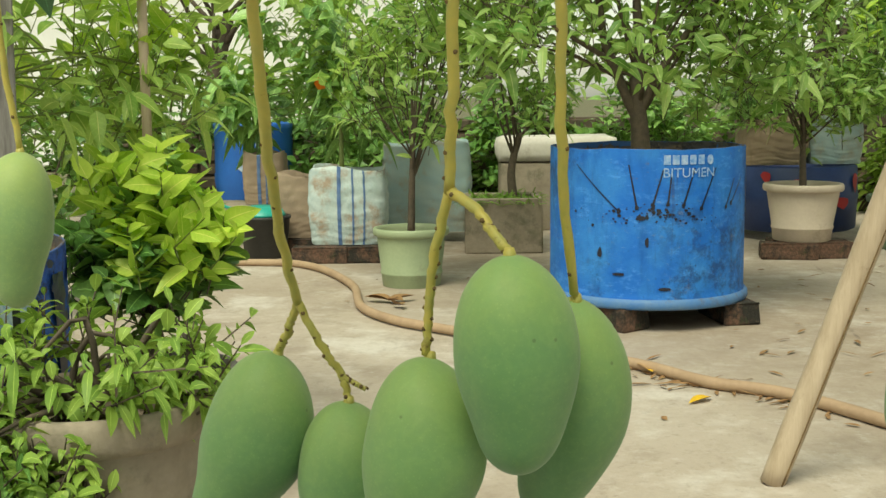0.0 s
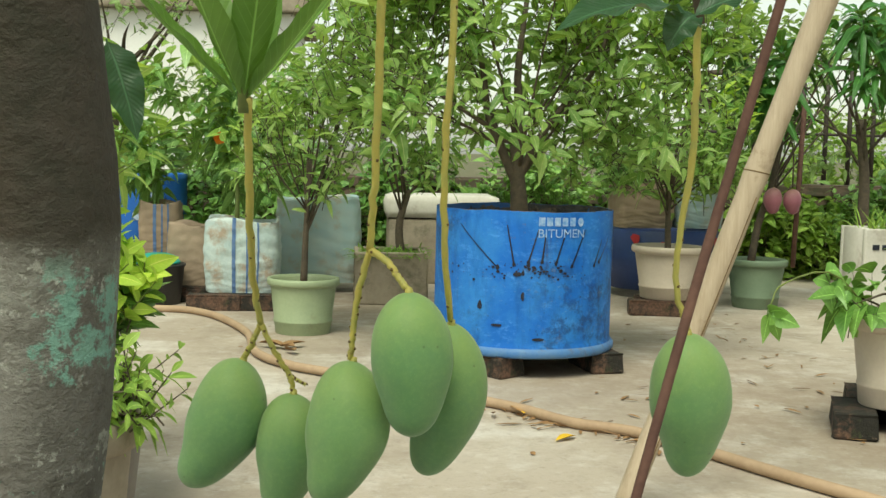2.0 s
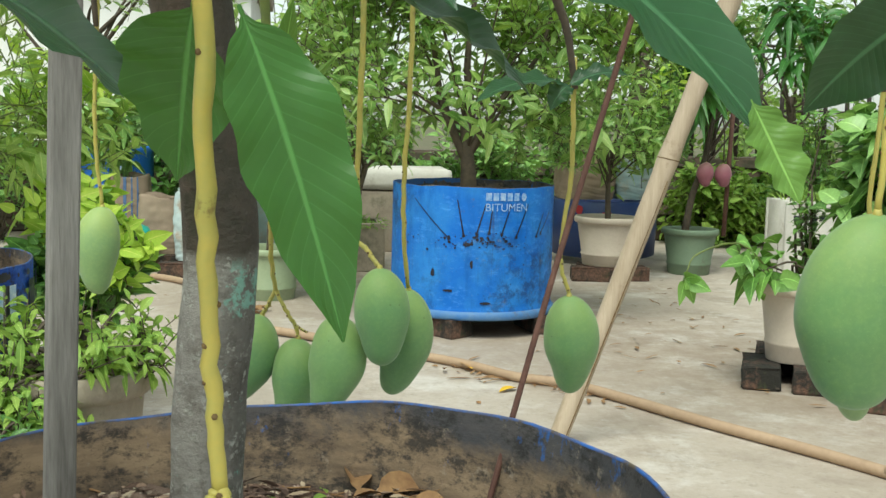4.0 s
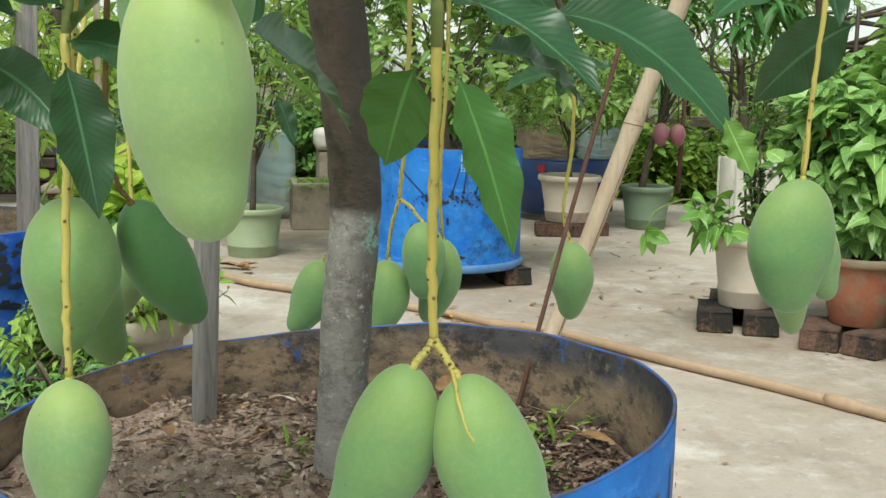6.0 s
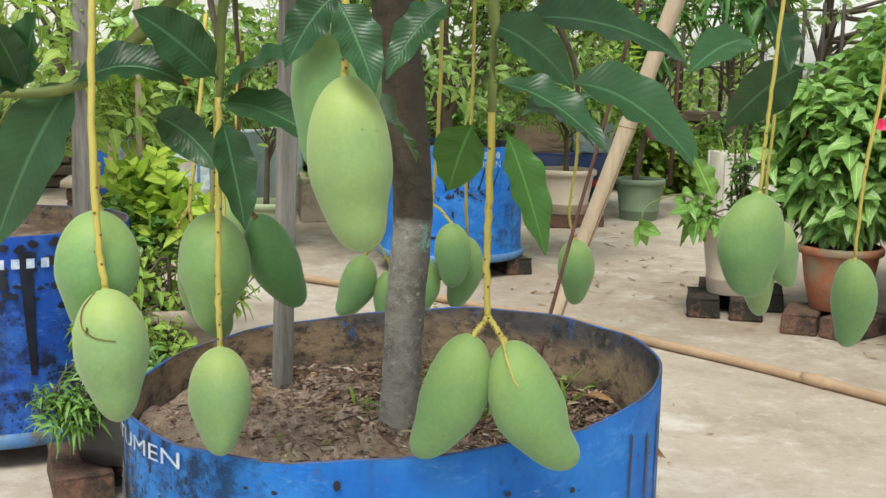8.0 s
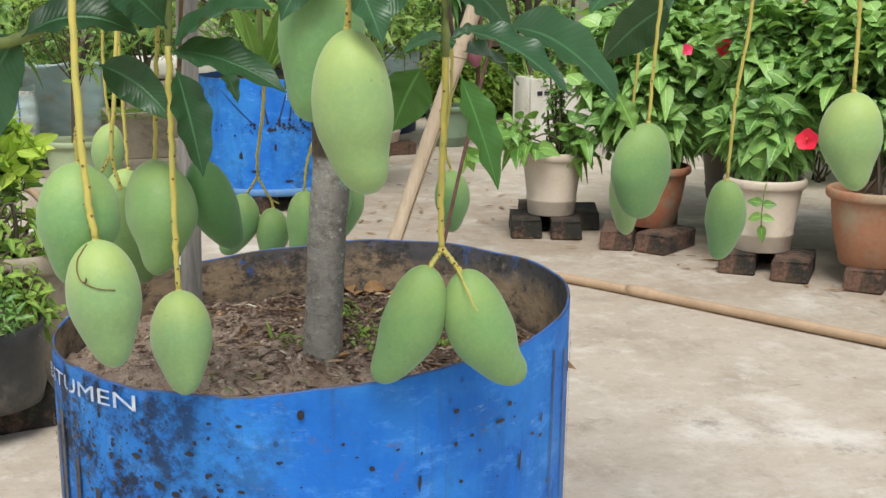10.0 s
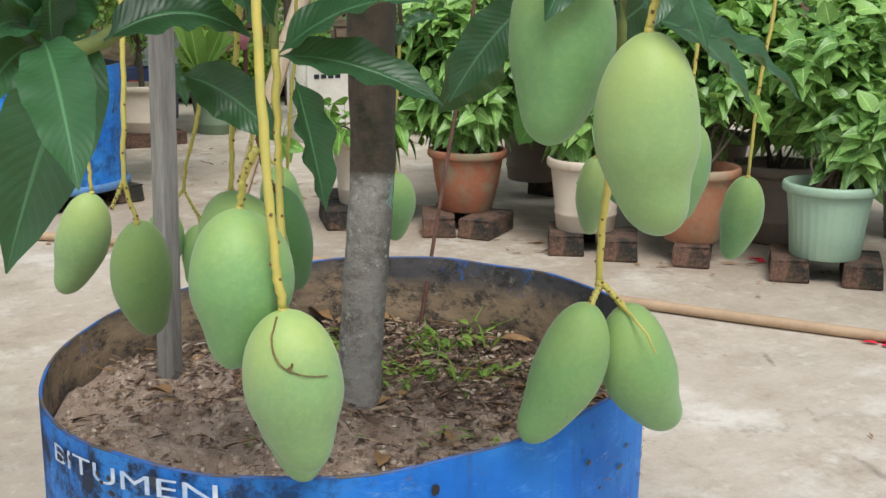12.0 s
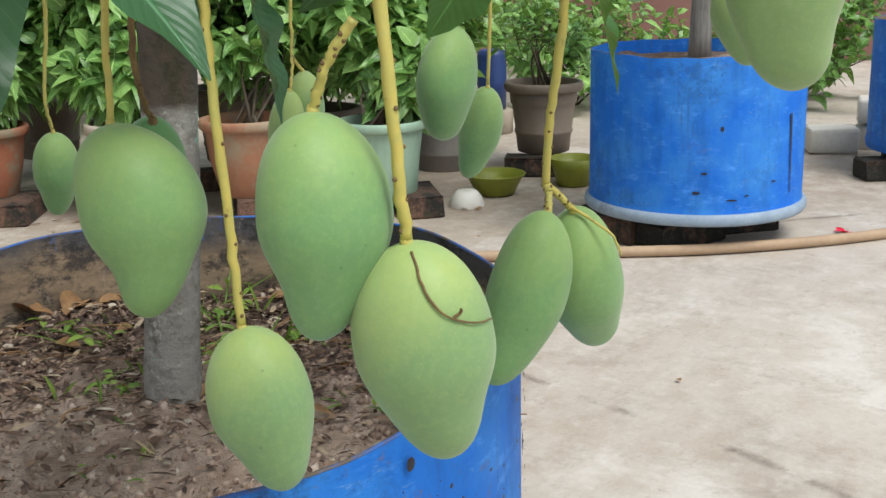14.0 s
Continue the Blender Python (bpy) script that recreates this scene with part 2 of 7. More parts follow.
def concrete(name):
    k = Nodes(name)
    big, mid, fine = k.noise(0.55, 6, 0.6), k.noise(3.2, 7, 0.7), k.noise(60.0, 4, 0.7)
    color = k.mix(k.mask(big, 0.35, 0.65), (0.385, 0.315, 0.25), (0.49, 0.425, 0.355))
    color = k.mix(k.math('MULTIPLY', k.mask(mid, 0.50, 0.72), 0.75), color, (0.24, 0.19, 0.14))
    color = k.mix(k.math('MULTIPLY', k.mask(k.noise(2.1, 6, 0.7, (1, 1, 1)), 0.53, 0.64), 0.65), color, (0.66, 0.62, 0.57))
    color = k.mix(k.math('MULTIPLY', k.mask(fine, 0.5, 0.8), 0.35), color, (0.24, 0.19, 0.15))
    color = k.mix(k.math('MULTIPLY', k.mask(k.noise(11.0, 5, 0.75), 0.62, 0.72), 0.5), color, (0.20, 0.16, 0.12))
    color = k.mix(k.math('MULTIPLY', k.mask(k.noise(28.0, 6, 0.8), 0.56, 0.70), 0.6), color, (0.22, 0.175, 0.13))
    color = k.mix(k.math('MULTIPLY', k.mask(k.noise(15.0, 7, 0.8), 0.55, 0.66), 0.45), color, (0.66, 0.62, 0.57))
    color = k.mix(k.math('MULTIPLY', k.mask(k.noise(6.0, 6, 0.75), 0.56, 0.68), 0.45), color, (0.62, 0.59, 0.54))
    at = k.node("ShaderNodeSeparateXYZ")
    k.link(k.coords.outputs["Object"], at.inputs[0])
    open_side = k.math('ADD', at.outputs[1], k.math('MULTIPLY', k.math('SUBTRACT', big, 0.5), 2.0))
    scour = k.mask(k.noise(5.0, 9, 0.78, (1, 1.6, 1)), 0.36, 0.62)
    color = k.mix(k.math('MULTIPLY', k.math('MULTIPLY', scour, k.mask(open_side, 1.6, 0.2)), 0.42), color, (0.66, 0.62, 0.57))
    smear = k.math('MULTIPLY', k.mask(k.noise(2.6, 8, 0.8, (1.6, 0.8, 1)), 0.54, 0.64), 0.40)
    color = k.mix(smear, color, (0.27, 0.215, 0.165))
    along = k.math('ABSOLUTE', k.math('SUBTRACT', k.math('ADD', at.outputs[1], k.math('MULTIPLY', at.outputs[0], 1.45)), 4.8))
    dust = k.math('MULTIPLY', k.mask(k.math('ADD', along, k.math('MULTIPLY', k.math('SUBTRACT', mid, 0.5), 1.2)), 1.7, 0.35), k.mask(k.noise(9.0, 7, 0.8), 0.34, 0.58))
    color = k.mix(k.math('MULTIPLY', dust, 0.70), color, (0.27, 0.205, 0.150))
    crack = k.node("ShaderNodeTexVoronoi", Scale=0.8)
    crack.feature = 'DISTANCE_TO_EDGE'
    warp = k.mix(0.35, k.space(), k.node("ShaderNodeTexNoise", Scale=2.5, Detail=5.0).outputs["Color"])
    k.link(warp, crack.inputs["Vector"])
    line = k.math('MULTIPLY', k.mask(crack.outputs["Distance"], 0.004, 0.001), k.mask(mid, 0.52, 0.62))
    color = k.mix(k.math('MULTIPLY', line, 0.6), color, (0.13, 0.10, 0.08))
    k.bump(k.math('SUBTRACT', k.math('ADD', k.math('MULTIPLY', mid, 1.5), k.math('MULTIPLY', fine, 0.4)), line), 0.3, 0.01)
    return k.done(color, k.mask(mid, -1.6, 1.3))


def bark(name, low, high, patch):
    """Grey-brown bark with fine furrows and blue-green lichen patches."""
    k = Nodes(name)
    up = k.node("ShaderNodeSeparateXYZ")
    k.link(k.coords.outputs["Object"], up.inputs[0])
    rings = k.noise(60.0, 6, 0.75, (1.0, 1.0, 1.5))
    edge = k.math('ADD', up.outputs[2], k.math('MULTIPLY', k.noise(30.0), 0.03))
    lower = k.mask(edge, 0.267, 0.255)
    crust = k.mix(k.mask(k.noise(34.0, 5, 0.7), 0.42, 0.62), high, (0.040, 0.040, 0.020))
    color = k.mix(lower, crust, low)
    blotch = k.noise(24.0, 6, 0.75, (1.2, 1.2, 0.8))
    color = k.mix(k.math('MULTIPLY', k.mask(blotch, 0.50, 0.62), 0.55), color, (0.120, 0.100, 0.080))
    color = k.mix(k.math('MULTIPLY', k.mask(rings, 0.48, 0.62), 0.42), color, (0.085, 0.070, 0.056))
    # The side turned to +x and -y is darker, in patches.
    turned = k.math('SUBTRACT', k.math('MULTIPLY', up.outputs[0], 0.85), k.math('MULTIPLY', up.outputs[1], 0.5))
    one_side = k.math('MULTIPLY', k.mask(turned, 0.016, 0.029), k.mask(k.noise(28.0, 5, 0.7), 0.18, 0.42))
    color = k.mix(k.math('MULTIPLY', one_side, 0.60), color, (0.045, 0.042, 0.034))
    speck = k.math('MULTIPLY', k.mask(k.noise(150.0, 4, 0.75), 0.555, 0.61), k.mask(k.noise(20.0, 4, 0.7), 0.42, 0.56))
    color = k.mix(k.math('MULTIPLY', k.math('MULTIPLY', speck, lower), 0.8), color, patch)
    collar = k.math('MULTIPLY', k.mask(edge, 0.225, 0.250), k.mask(k.noise(60.0, 5, 0.75), 0.42, 0.62))
    color = k.mix(k.math('MULTIPLY', k.math('MULTIPLY', collar, lower), 0.45), color, patch)
    spot = k.node("ShaderNodeVectorMath")
    spot.operation = 'DISTANCE'
    k.link(k.space((1, 1, 0.75)), spot.inputs[0])
    spot.inputs[1].default_value = (0.022, -0.028, 0.228 * 0.75)
    near = k.mask(spot.outputs["Value"], 0.0195, 0.007)
    grow = k.mask(k.math('ADD', k.noise(60.0, 6, 0.8), k.math('MULTIPLY', near, 0.21)), 0.625, 0.685)
    color = k.mix(k.math('MULTIPLY', k.math('MULTIPLY', grow, lower), 0.85), color, k.mix(k.noise(160.0), (0.15, 0.37, 0.30), (0.30, 0.52, 0.43)))
    k.bump(k.math('ADD', k.math('ADD', rings, k.math('MULTIPLY', blotch, 0.5)), k.math('MULTIPLY', k.noise(200.0), 0.5)), 0.8, 0.0032)
    return k.done(color, 0.85)


def crumbly(name):
    """Dry soil: crumbs of uneven tone, paler towards -x -y and darker towards +x +y."""
    k = Nodes(name)
    at = k.node("ShaderNodeSeparateXYZ")
    k.link(k.coords.outputs["Object"], at.inputs[0])
    # Tone by position, broken up by noise: it darkens towards +x +y.
    one_side = k.math('ADD', k.math('ADD', k.math('MULTIPLY', at.outputs[0], 0.8), k.math('MULTIPLY', at.outputs[1], 0.55)), k.math('MULTIPLY', k.math('SUBTRACT', k.noise(9.0, 5, 0.7), 0.5), 0.7))
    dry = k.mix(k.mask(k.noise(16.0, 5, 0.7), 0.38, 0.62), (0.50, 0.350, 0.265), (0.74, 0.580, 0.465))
    dark_earth = k.mix(k.mask(k.noise(18.0, 5, 0.7), 0.38, 0.62), (0.120, 0.072, 0.052), (0.270, 0.185, 0.140))
    color = k.mix(k.mask(one_side, -0.02, 0.16), dry, dark_earth)
    height = k.noise(55.0, 6, 0.75)
    for scale, amount in ((150.0, 0.55), (330.0, 0.4)):
        cell = k.node("ShaderNodeTexVoronoi", Scale=scale)
        k.link(k.mix(0.03, k.space(), k.node("ShaderNodeTexNoise", Scale=70.0).outputs["Color"]), cell.inputs["Vector"])
        tone = k.node("ShaderNodeSeparateColor")
        k.link(cell.outputs["Color"], tone.inputs[0])
        color = k.mix(k.math('MULTIPLY', k.mask(tone.outputs[0], 0.76, 0.96), amount), color, (0.060, 0.036, 0.027))
        color = k.mix(k.math('MULTIPLY', k.mask(tone.outputs[1], 0.90, 0.98), amount), color, (0.46, 0.36, 0.27))
        color = k.mix(k.math('MULTIPLY', k.mask(cell.outputs["Distance"], 0.65, 0.95), 0.25), color, (0.05, 0.03, 0.022))
        height = k.math('SUBTRACT', height, k.math('MULTIPLY', cell.outputs["Distance"], 0.35))
    k.bump(height, 0.75, 0.007)
    return k.done(color, 0.95)


def mossy_brick(name):
    """Old brick: red-brown where it is worn, black with moss and dirt elsewhere, pale chipped edges."""
    k = Nodes(name)
    worn, grit = k.noise(11.0, 6, 0.75), k.noise(75.0, 5, 0.7)
    color = k.mix(k.mask(grit, 0.40, 0.62), (0.085, 0.048, 0.034), (0.170, 0.092, 0.062))
    tone = k.math('ADD', worn, k.math('MULTIPLY', k.math('SUBTRACT', k.each(), 0.5), 0.16))
    color = k.mix(k.mask(tone, 0.42, 0.56), color, (0.020, 0.018, 0.014))
    color = k.mix(k.math('MULTIPLY', k.mask(k.noise(30.0, 5, 0.7), 0.58, 0.66), 0.75), color, (0.045, 0.052, 0.022))
    color = k.mix(k.math('MULTIPLY', k.mask(k.noise(46.0, 6, 0.8), 0.62, 0.70), 0.70), color, (0.27, 0.19, 0.14))
    k.bump(k.math('ADD', worn, k.math('MULTIPLY', grit, 0.7)), 0.8, 0.010)
    return k.done(color, 0.92)


def crumbs(name, stops):
    """Loose bits whose colour changes from piece to piece."""
    k = Nodes(name)
    color = k.ramp(k.island(), stops)
    grain = k.noise(260.0, 3, 0.6)
    color = k.mix(k.math('MULTIPLY', k.mask(grain, 0.45, 0.65), 0.25), color, (0.08, 0.055, 0.042))
    k.bump(grain, 0.5, 0.002)
    return k.done(color, 0.95)


M_CONCRETE = concrete("stained_concrete")
M_EARTH = plain("bare_earth", (0.16, 0.13, 0.08), (0.10, 0.12, 0.05), 0.95, 0.8, 14.0, 0.5, 0.05)
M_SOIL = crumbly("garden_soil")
M_CLOD = crumbs("soil_clod", ((0.0, (0.19, 0.126, 0.095)), (0.45, (0.36, 0.255, 0.196)), (0.85, (0.47, 0.36, 0.285)), (1.0, (0.62, 0.52, 0.43))))
M_CHIP = crumbs("dry_litter", ((0.0, (0.045, 0.026, 0.019)), (0.5, (0.15, 0.092, 0.064)), (0.8, (0.30, 0.205, 0.14)), (0.93, (0.42, 0.33, 0.22)), (1.0, (0.58, 0.52, 0.42))))
M_STRAW = plain("dry_leaf", (0.34, 0.20, 0.085), (0.19, 0.10, 0.045), 0.8, 60.0, 200.0, 0.3, 0.003)
M_DRY_GRASS = plain("dry_grass", (0.50, 0.40, 0.24), (0.34, 0.26, 0.14), 0.8, 60.0, 200.0, 0.2, 0.002)
M_YELLOW_LEAF = plain("yellow_fallen_leaf", (0.72, 0.47, 0.03), (0.62, 0.36, 0.03), 0.6, 60.0, 200.0, 0.2, 0.002)
M_PETAL = plain("red_petal", (0.75, 0.012, 0.055), (0.55, 0.006, 0.03), 0.55, 60.0, 200.0, 0.2, 0.002)
M_PINK_PETAL = plain("pink_petal", (0.75, 0.035, 0.15), (0.62, 0.015, 0.08), 0.55, 60.0, 200.0, 0.2, 0.002)
M_ORANGE = plain("orange_petal", (0.85, 0.24, 0.02), (0.75, 0.15, 0.015), 0.55, 60.0, 200.0, 0.2, 0.002)
M_DRUM = painted_drum("blue_drum_paint", (0.010, 0.140, 0.55), (0.035, 0.225, 0.62), 0.55, 0.6)
M_DRUM_NEAR = painted_drum("blue_drum_paint_stained", (0.010, 0.140, 0.55), (0.035, 0.225, 0.62), 0.95, 0.9, -0.20)
M_DRUM_CLEAN = painted_drum("blue_drum_paint_cleaner", (0.008, 0.14, 0.62), (0.04, 0.23, 0.66), 0.35, 0.35)
M_DRUM_SOOT = painted_drum("blue_drum_paint_sooty", (0.012, 0.075, 0.42), (0.04, 0.15, 0.5), 1.0, 0.3)
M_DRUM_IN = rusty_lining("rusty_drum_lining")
M_RIM = plain("chipped_blue_rim", (0.015, 0.13, 0.52), (0.05, 0.13, 0.36), 0.6, 26.0, 140.0, 0.3, 0.002, (0.105, 0.080, 0.055), 0.44, 0.58)
M_FLANGE = plain("weathered_grey_flange", (0.30, 0.37, 0.44), (0.20, 0.27, 0.36), 0.6, 14.0, 120.0, 0.2, 0.003, (0.12, 0.10, 0.08), 0.6, 0.75)
M_FLANGE_BLUE = plain("faded_blue_flange", (0.045, 0.165, 0.43), (0.11, 0.22, 0.38), 0.6, 14.0, 120.0, 0.2, 0.003, (0.10, 0.09, 0.08), 0.55, 0.7)
M_LETTER_FADED = plain("faded_stencil_paint", (0.42, 0.55, 0.72), (0.10, 0.27, 0.60), 0.6, 60.0, 220.0, 0.1, 0.001)
M_LETTER = plain("white_stencil_paint", (0.70, 0.75, 0.80), (0.24, 0.40, 0.66), 0.6, 70.0, 300.0, 0.1, 0.001)
M_TAR = plain("black_tar", (0.008, 0.009, 0.014), (0.018, 0.022, 0.04), 0.35, 40.0, 200.0, 0.2, 0.001)
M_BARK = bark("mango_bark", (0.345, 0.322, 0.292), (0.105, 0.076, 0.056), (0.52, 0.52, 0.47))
M_TWIG = plain("grey_twig", (0.12, 0.09, 0.06), (0.06, 0.048, 0.035), 0.85, 50.0, 220.0, 0.5, 0.003)
M_GREEN_TWIG = plain("green_shoot", (0.20, 0.24, 0.06), (0.13, 0.17, 0.05), 0.6, 60.0, 220.0, 0.2, 0.002)
M_STALK = plain("yellow_stalk", (0.54, 0.435, 0.095), (0.42, 0.395, 0.105), 0.5, 70.0, 260.0, 0.25, 0.002, (0.16, 0.09, 0.03), 0.62, 0.72)
M_NODE = plain("brown_scar", (0.10, 0.06, 0.025), (0.20, 0.13, 0.05), 0.8, 90.0, 260.0, 0.3, 0.002)
M_MANGO = mango_skin("green_mango_skin", (0.150, 0.298, 0.108), (0.300, 0.415, 0.122), (0.108, 0.240, 0.115), 0.75)
# Darker copy of the green skin; puts one mango's shade into its colour.
M_MANGO_DARK = mango_skin("shaded_green_mango_skin", (0.085, 0.225, 0.075), (0.16, 0.32, 0.10), (0.065, 0.19, 0.08), 0.4)
M_MANGO_PALE = mango_skin("pale_mango_skin", (0.190, 0.320, 0.130), (0.370, 0.455, 0.132), (0.148, 0.282, 0.138), 0.85)
M_MANGO_RED = mango_skin("purple_mango_skin", (0.30, 0.10, 0.135), (0.34, 0.20, 0.16), (0.20, 0.075, 0.11))
M_LEAF_MANGO = leafy("mango_leaf", (0.010, 0.052, 0.020), (0.030, 0.098, 0.037), 0.38, 21.0, 0.14, gloss=0.5)
M_LEAF_YOUNG_DARK = leafy("grown_mango_leaf", (0.032, 0.120, 0.022), (0.060, 0.180, 0.038), 0.40, 15.0, 0.25, gloss=0.4)
M_LEAF_YOUNG = leafy("young_mango_leaf", (0.10, 0.23, 0.045), (0.17, 0.31, 0.07), 0.40, 14.0, 0.35)
M_LEAF_CITRUS = leafy("citrus_leaf", (0.10, 0.26, 0.06), (0.46, 0.64, 0.21), 0.34, 0, 0.55, gloss=0.45)
M_LEAF_SHRUB = leafy("shrub_leaf", (0.050, 0.15, 0.034), (0.19, 0.36, 0.080), 0.36, 8.0, 0.27, gloss=0.5)
M_LEAF_LIME = leafy("lime_leaf", (0.33, 0.56, 0.055), (0.60, 0.78, 0.12), 0.40, 8.0, 0.45, gloss=0.4)
M_LEAF_HIB = leafy("hibiscus_leaf", (0.062, 0.175, 0.042), (0.310, 0.520, 0.150), 0.36, 7.0, 0.34, gloss=0.5)
M_LEAF_BROAD = leafy("broad_herb_leaf", (0.085, 0.215, 0.045), (0.23, 0.42, 0.095), 0.38, 7.0, 0.3, gloss=0.45)
M_LEAF_AIRY = leafy("light_shrub_leaf", (0.17, 0.34, 0.06), (0.44, 0.60, 0.16), 0.40, 7.0, 0.5, gloss=0.4)
M_LEAF_HERB = leafy("herb_leaf", (0.16, 0.30, 0.055), (0.34, 0.48, 0.10), 0.45, 0, 0.38)
M_LEAF_FAR = leafy("far_tree_leaf", (0.14, 0.25, 0.08), (0.30, 0.42, 0.16), 0.5, 0, 0.4)
M_GRASS = leafy("grass_blade", (0.09, 0.20, 0.03), (0.20, 0.34, 0.06), 0.5, 0, 0.35)
M_STAKE = plain("grey_weathered_wood", (0.300, 0.284, 0.265), (0.120, 0.110, 0.100), 0.85, 22.0, 150.0, 0.5, 0.003, None, 0, 1, (3, 3, 0.25))
M_BAMBOO = plain("pale_bamboo", (0.52, 0.42, 0.31), (0.37, 0.285, 0.195), 0.6, 16.0, 120.0, 0.3, 0.003, (0.20, 0.13, 0.075), 0.60, 0.75, (2.5, 2.5, 0.2))
M_ROD = plain("rusty_iron_rod", (0.080, 0.034, 0.027), (0.16, 0.078, 0.056), 0.8, 40.0, 200.0, 0.5, 0.002)
M_HOSE = plain("dusty_beige_hose", (0.44, 0.31, 0.20), (0.33, 0.225, 0.14), 0.7, 9.0, 80.0, 0.2, 0.003)
M_BRICK = mossy_brick("dark_mossy_brick")
M_WALL_BRICK = plain("old_wall_brick", (0.185, 0.125, 0.090), (0.095, 0.072, 0.052), 0.92, 5.0, 60.0, 0.7, 0.012, (0.075, 0.075, 0.045), 0.48, 0.66, (1, 1, 1), 0.35)
M_MORTAR = plain("dusty_brown_mortar", (0.165, 0.130, 0.100), (0.095, 0.075, 0.055), 0.95, 5.0, 60.0, 0.7, 0.012, (0.07, 0.07, 0.045), 0.50, 0.68)
M_TERRA = plain("terracotta", (0.36, 0.135, 0.070), (0.25, 0.085, 0.045), 0.85, 12.0, 80.0, 0.35, 0.004, (0.22, 0.185, 0.12), 0.46, 0.62)
M_TERRA_PALE = plain("pale_terracotta", (0.37, 0.175, 0.095), (0.29, 0.125, 0.068), 0.8, 11.0, 80.0, 0.25, 0.003, (0.30, 0.25, 0.17), 0.46, 0.66)
M_POT_CREAM = plain("cream_plastic_pot", (0.56, 0.475, 0.385), (0.47, 0.39, 0.31), 0.55, 7.0, 90.0, 0.15, 0.002, (0.28, 0.22, 0.16), 0.58, 0.78)
M_POT_GREEN = plain("pale_green_plastic_pot", (0.33, 0.39, 0.235), (0.26, 0.32, 0.19), 0.55, 7.0, 90.0, 0.15, 0.002, (0.20, 0.19, 0.12), 0.6, 0.8)
M_POT_SAGE = plain("sage_green_plastic_pot", (0.185, 0.25, 0.165), (0.14, 0.20, 0.13), 0.55, 7.0, 90.0, 0.15, 0.002, (0.13, 0.12, 0.08), 0.58, 0.78)
M_POT_MINT = plain("mint_green_plastic_pot", (0.33, 0.46, 0.34), (0.27, 0.39, 0.29), 0.5, 7.0, 90.0, 0.15, 0.002, (0.32, 0.38, 0.26), 0.6, 0.8)
M_POT_TAUPE = plain("taupe_plastic_pot", (0.255, 0.20, 0.155), (0.20, 0.155, 0.12), 0.6, 7.0, 90.0, 0.15, 0.002, (0.13, 0.10, 0.075), 0.58, 0.78)
M_POT_GREY = plain("grey_plastic_pot", (0.23, 0.205, 0.185), (0.17, 0.15, 0.135), 0.6, 7.0, 90.0, 0.15, 0.002)
M_BLACK_PLASTIC = plain("black_plastic", (0.018, 0.018, 0.019), (0.035, 0.034, 0.032), 0.5, 14.0, 100.0, 0.2, 0.002, (0.08, 0.07, 0.055), 0.62, 0.8)
M_GROWBAG = plain("dusty_black_plastic_bag", (0.020, 0.020, 0.020), (0.042, 0.041, 0.038), 0.45, 9.0, 60.0, 0.5, 0.008, (0.12, 0.105, 0.085), 0.58, 0.75)
M_TEAL = plain("teal_plastic", (0.02, 0.30, 0.24), (0.03, 0.38, 0.31), 0.4, 10.0, 90.0, 0.1, 0.002)
M_OLIVE = plain("olive_plastic", (0.25, 0.27, 0.025), (0.18, 0.20, 0.02), 0.45, 10.0, 90.0, 0.1, 0.002, (0.12, 0.10, 0.05), 0.62, 0.8)
M_WHITE_PLASTIC = plain("white_plastic", (0.70, 0.68, 0.62), (0.60, 0.57, 0.50), 0.5, 10.0, 90.0, 0.1, 0.002)
M_SACK = plain("white_woven_sack", (0.54, 0.62, 0.60), (0.36, 0.46, 0.46), 0.6, 9.0, 70.0, 0.6, 0.010, (0.36, 0.29, 0.22), 0.49, 0.62)
M_SACK_BROWN = plain("tan_woven_sack", (0.36, 0.27, 0.19), (0.27, 0.20, 0.14), 0.7, 12.0, 200.0, 0.5, 0.006)
M_SACK_BLUE = plain("pale_blue_woven_sack", (0.33, 0.47, 0.50), (0.42, 0.50, 0.48), 0.65, 10.0, 200.0, 0.5, 0.006, (0.40, 0.36, 0.28), 0.52, 0.68)
M_STRIPE = plain("blue_sack_stripe", (0.06, 0.13, 0.30), (0.12, 0.20, 0.36), 0.65, 30.0, 200.0, 0.2, 0.002)
M_BIN = plain("blue_bin_plastic", (0.02, 0.14, 0.52), (0.015, 0.11, 0.44), 0.5, 8.0, 90.0, 0.1, 0.002)
M_NAVY = plain("navy_plastic", (0.008, 0.026, 0.11), (0.014, 0.042, 0.16), 0.45, 8.0, 90.0, 0.1, 0.002)
M_RED_PLASTIC = plain("red_plastic", (0.45, 0.02, 0.03), (0.36, 0.015, 0.02), 0.5, 8.0, 90.0, 0.1, 0.002)
M_CEMENT = plain("weathered_cement", (0.36, 0.305, 0.235), (0.25, 0.205, 0.155), 0.92, 8.0, 70.0, 0.6, 0.008, (0.12, 0.115, 0.075), 0.52, 0.7)
M_WHITEWASH = plain("stained_whitewash", (0.66, 0.63, 0.57), (0.50, 0.47, 0.41), 0.85, 5.0, 70.0, 0.3, 0.005, (0.33, 0.28, 0.22), 0.58, 0.75)
M_RENDER = plain("white_house_render", (0.84, 0.83, 0.80), (0.76, 0.75, 0.71), 0.8, 2.0, 40.0, 0.2, 0.004, (0.60, 0.57, 0.52), 0.62, 0.80)
M_PINK_WALL = plain("faded_pink_paint", (0.32, 0.17, 0.14), (0.24, 0.12, 0.10), 0.8, 3.0, 50.0, 0.2, 0.004)
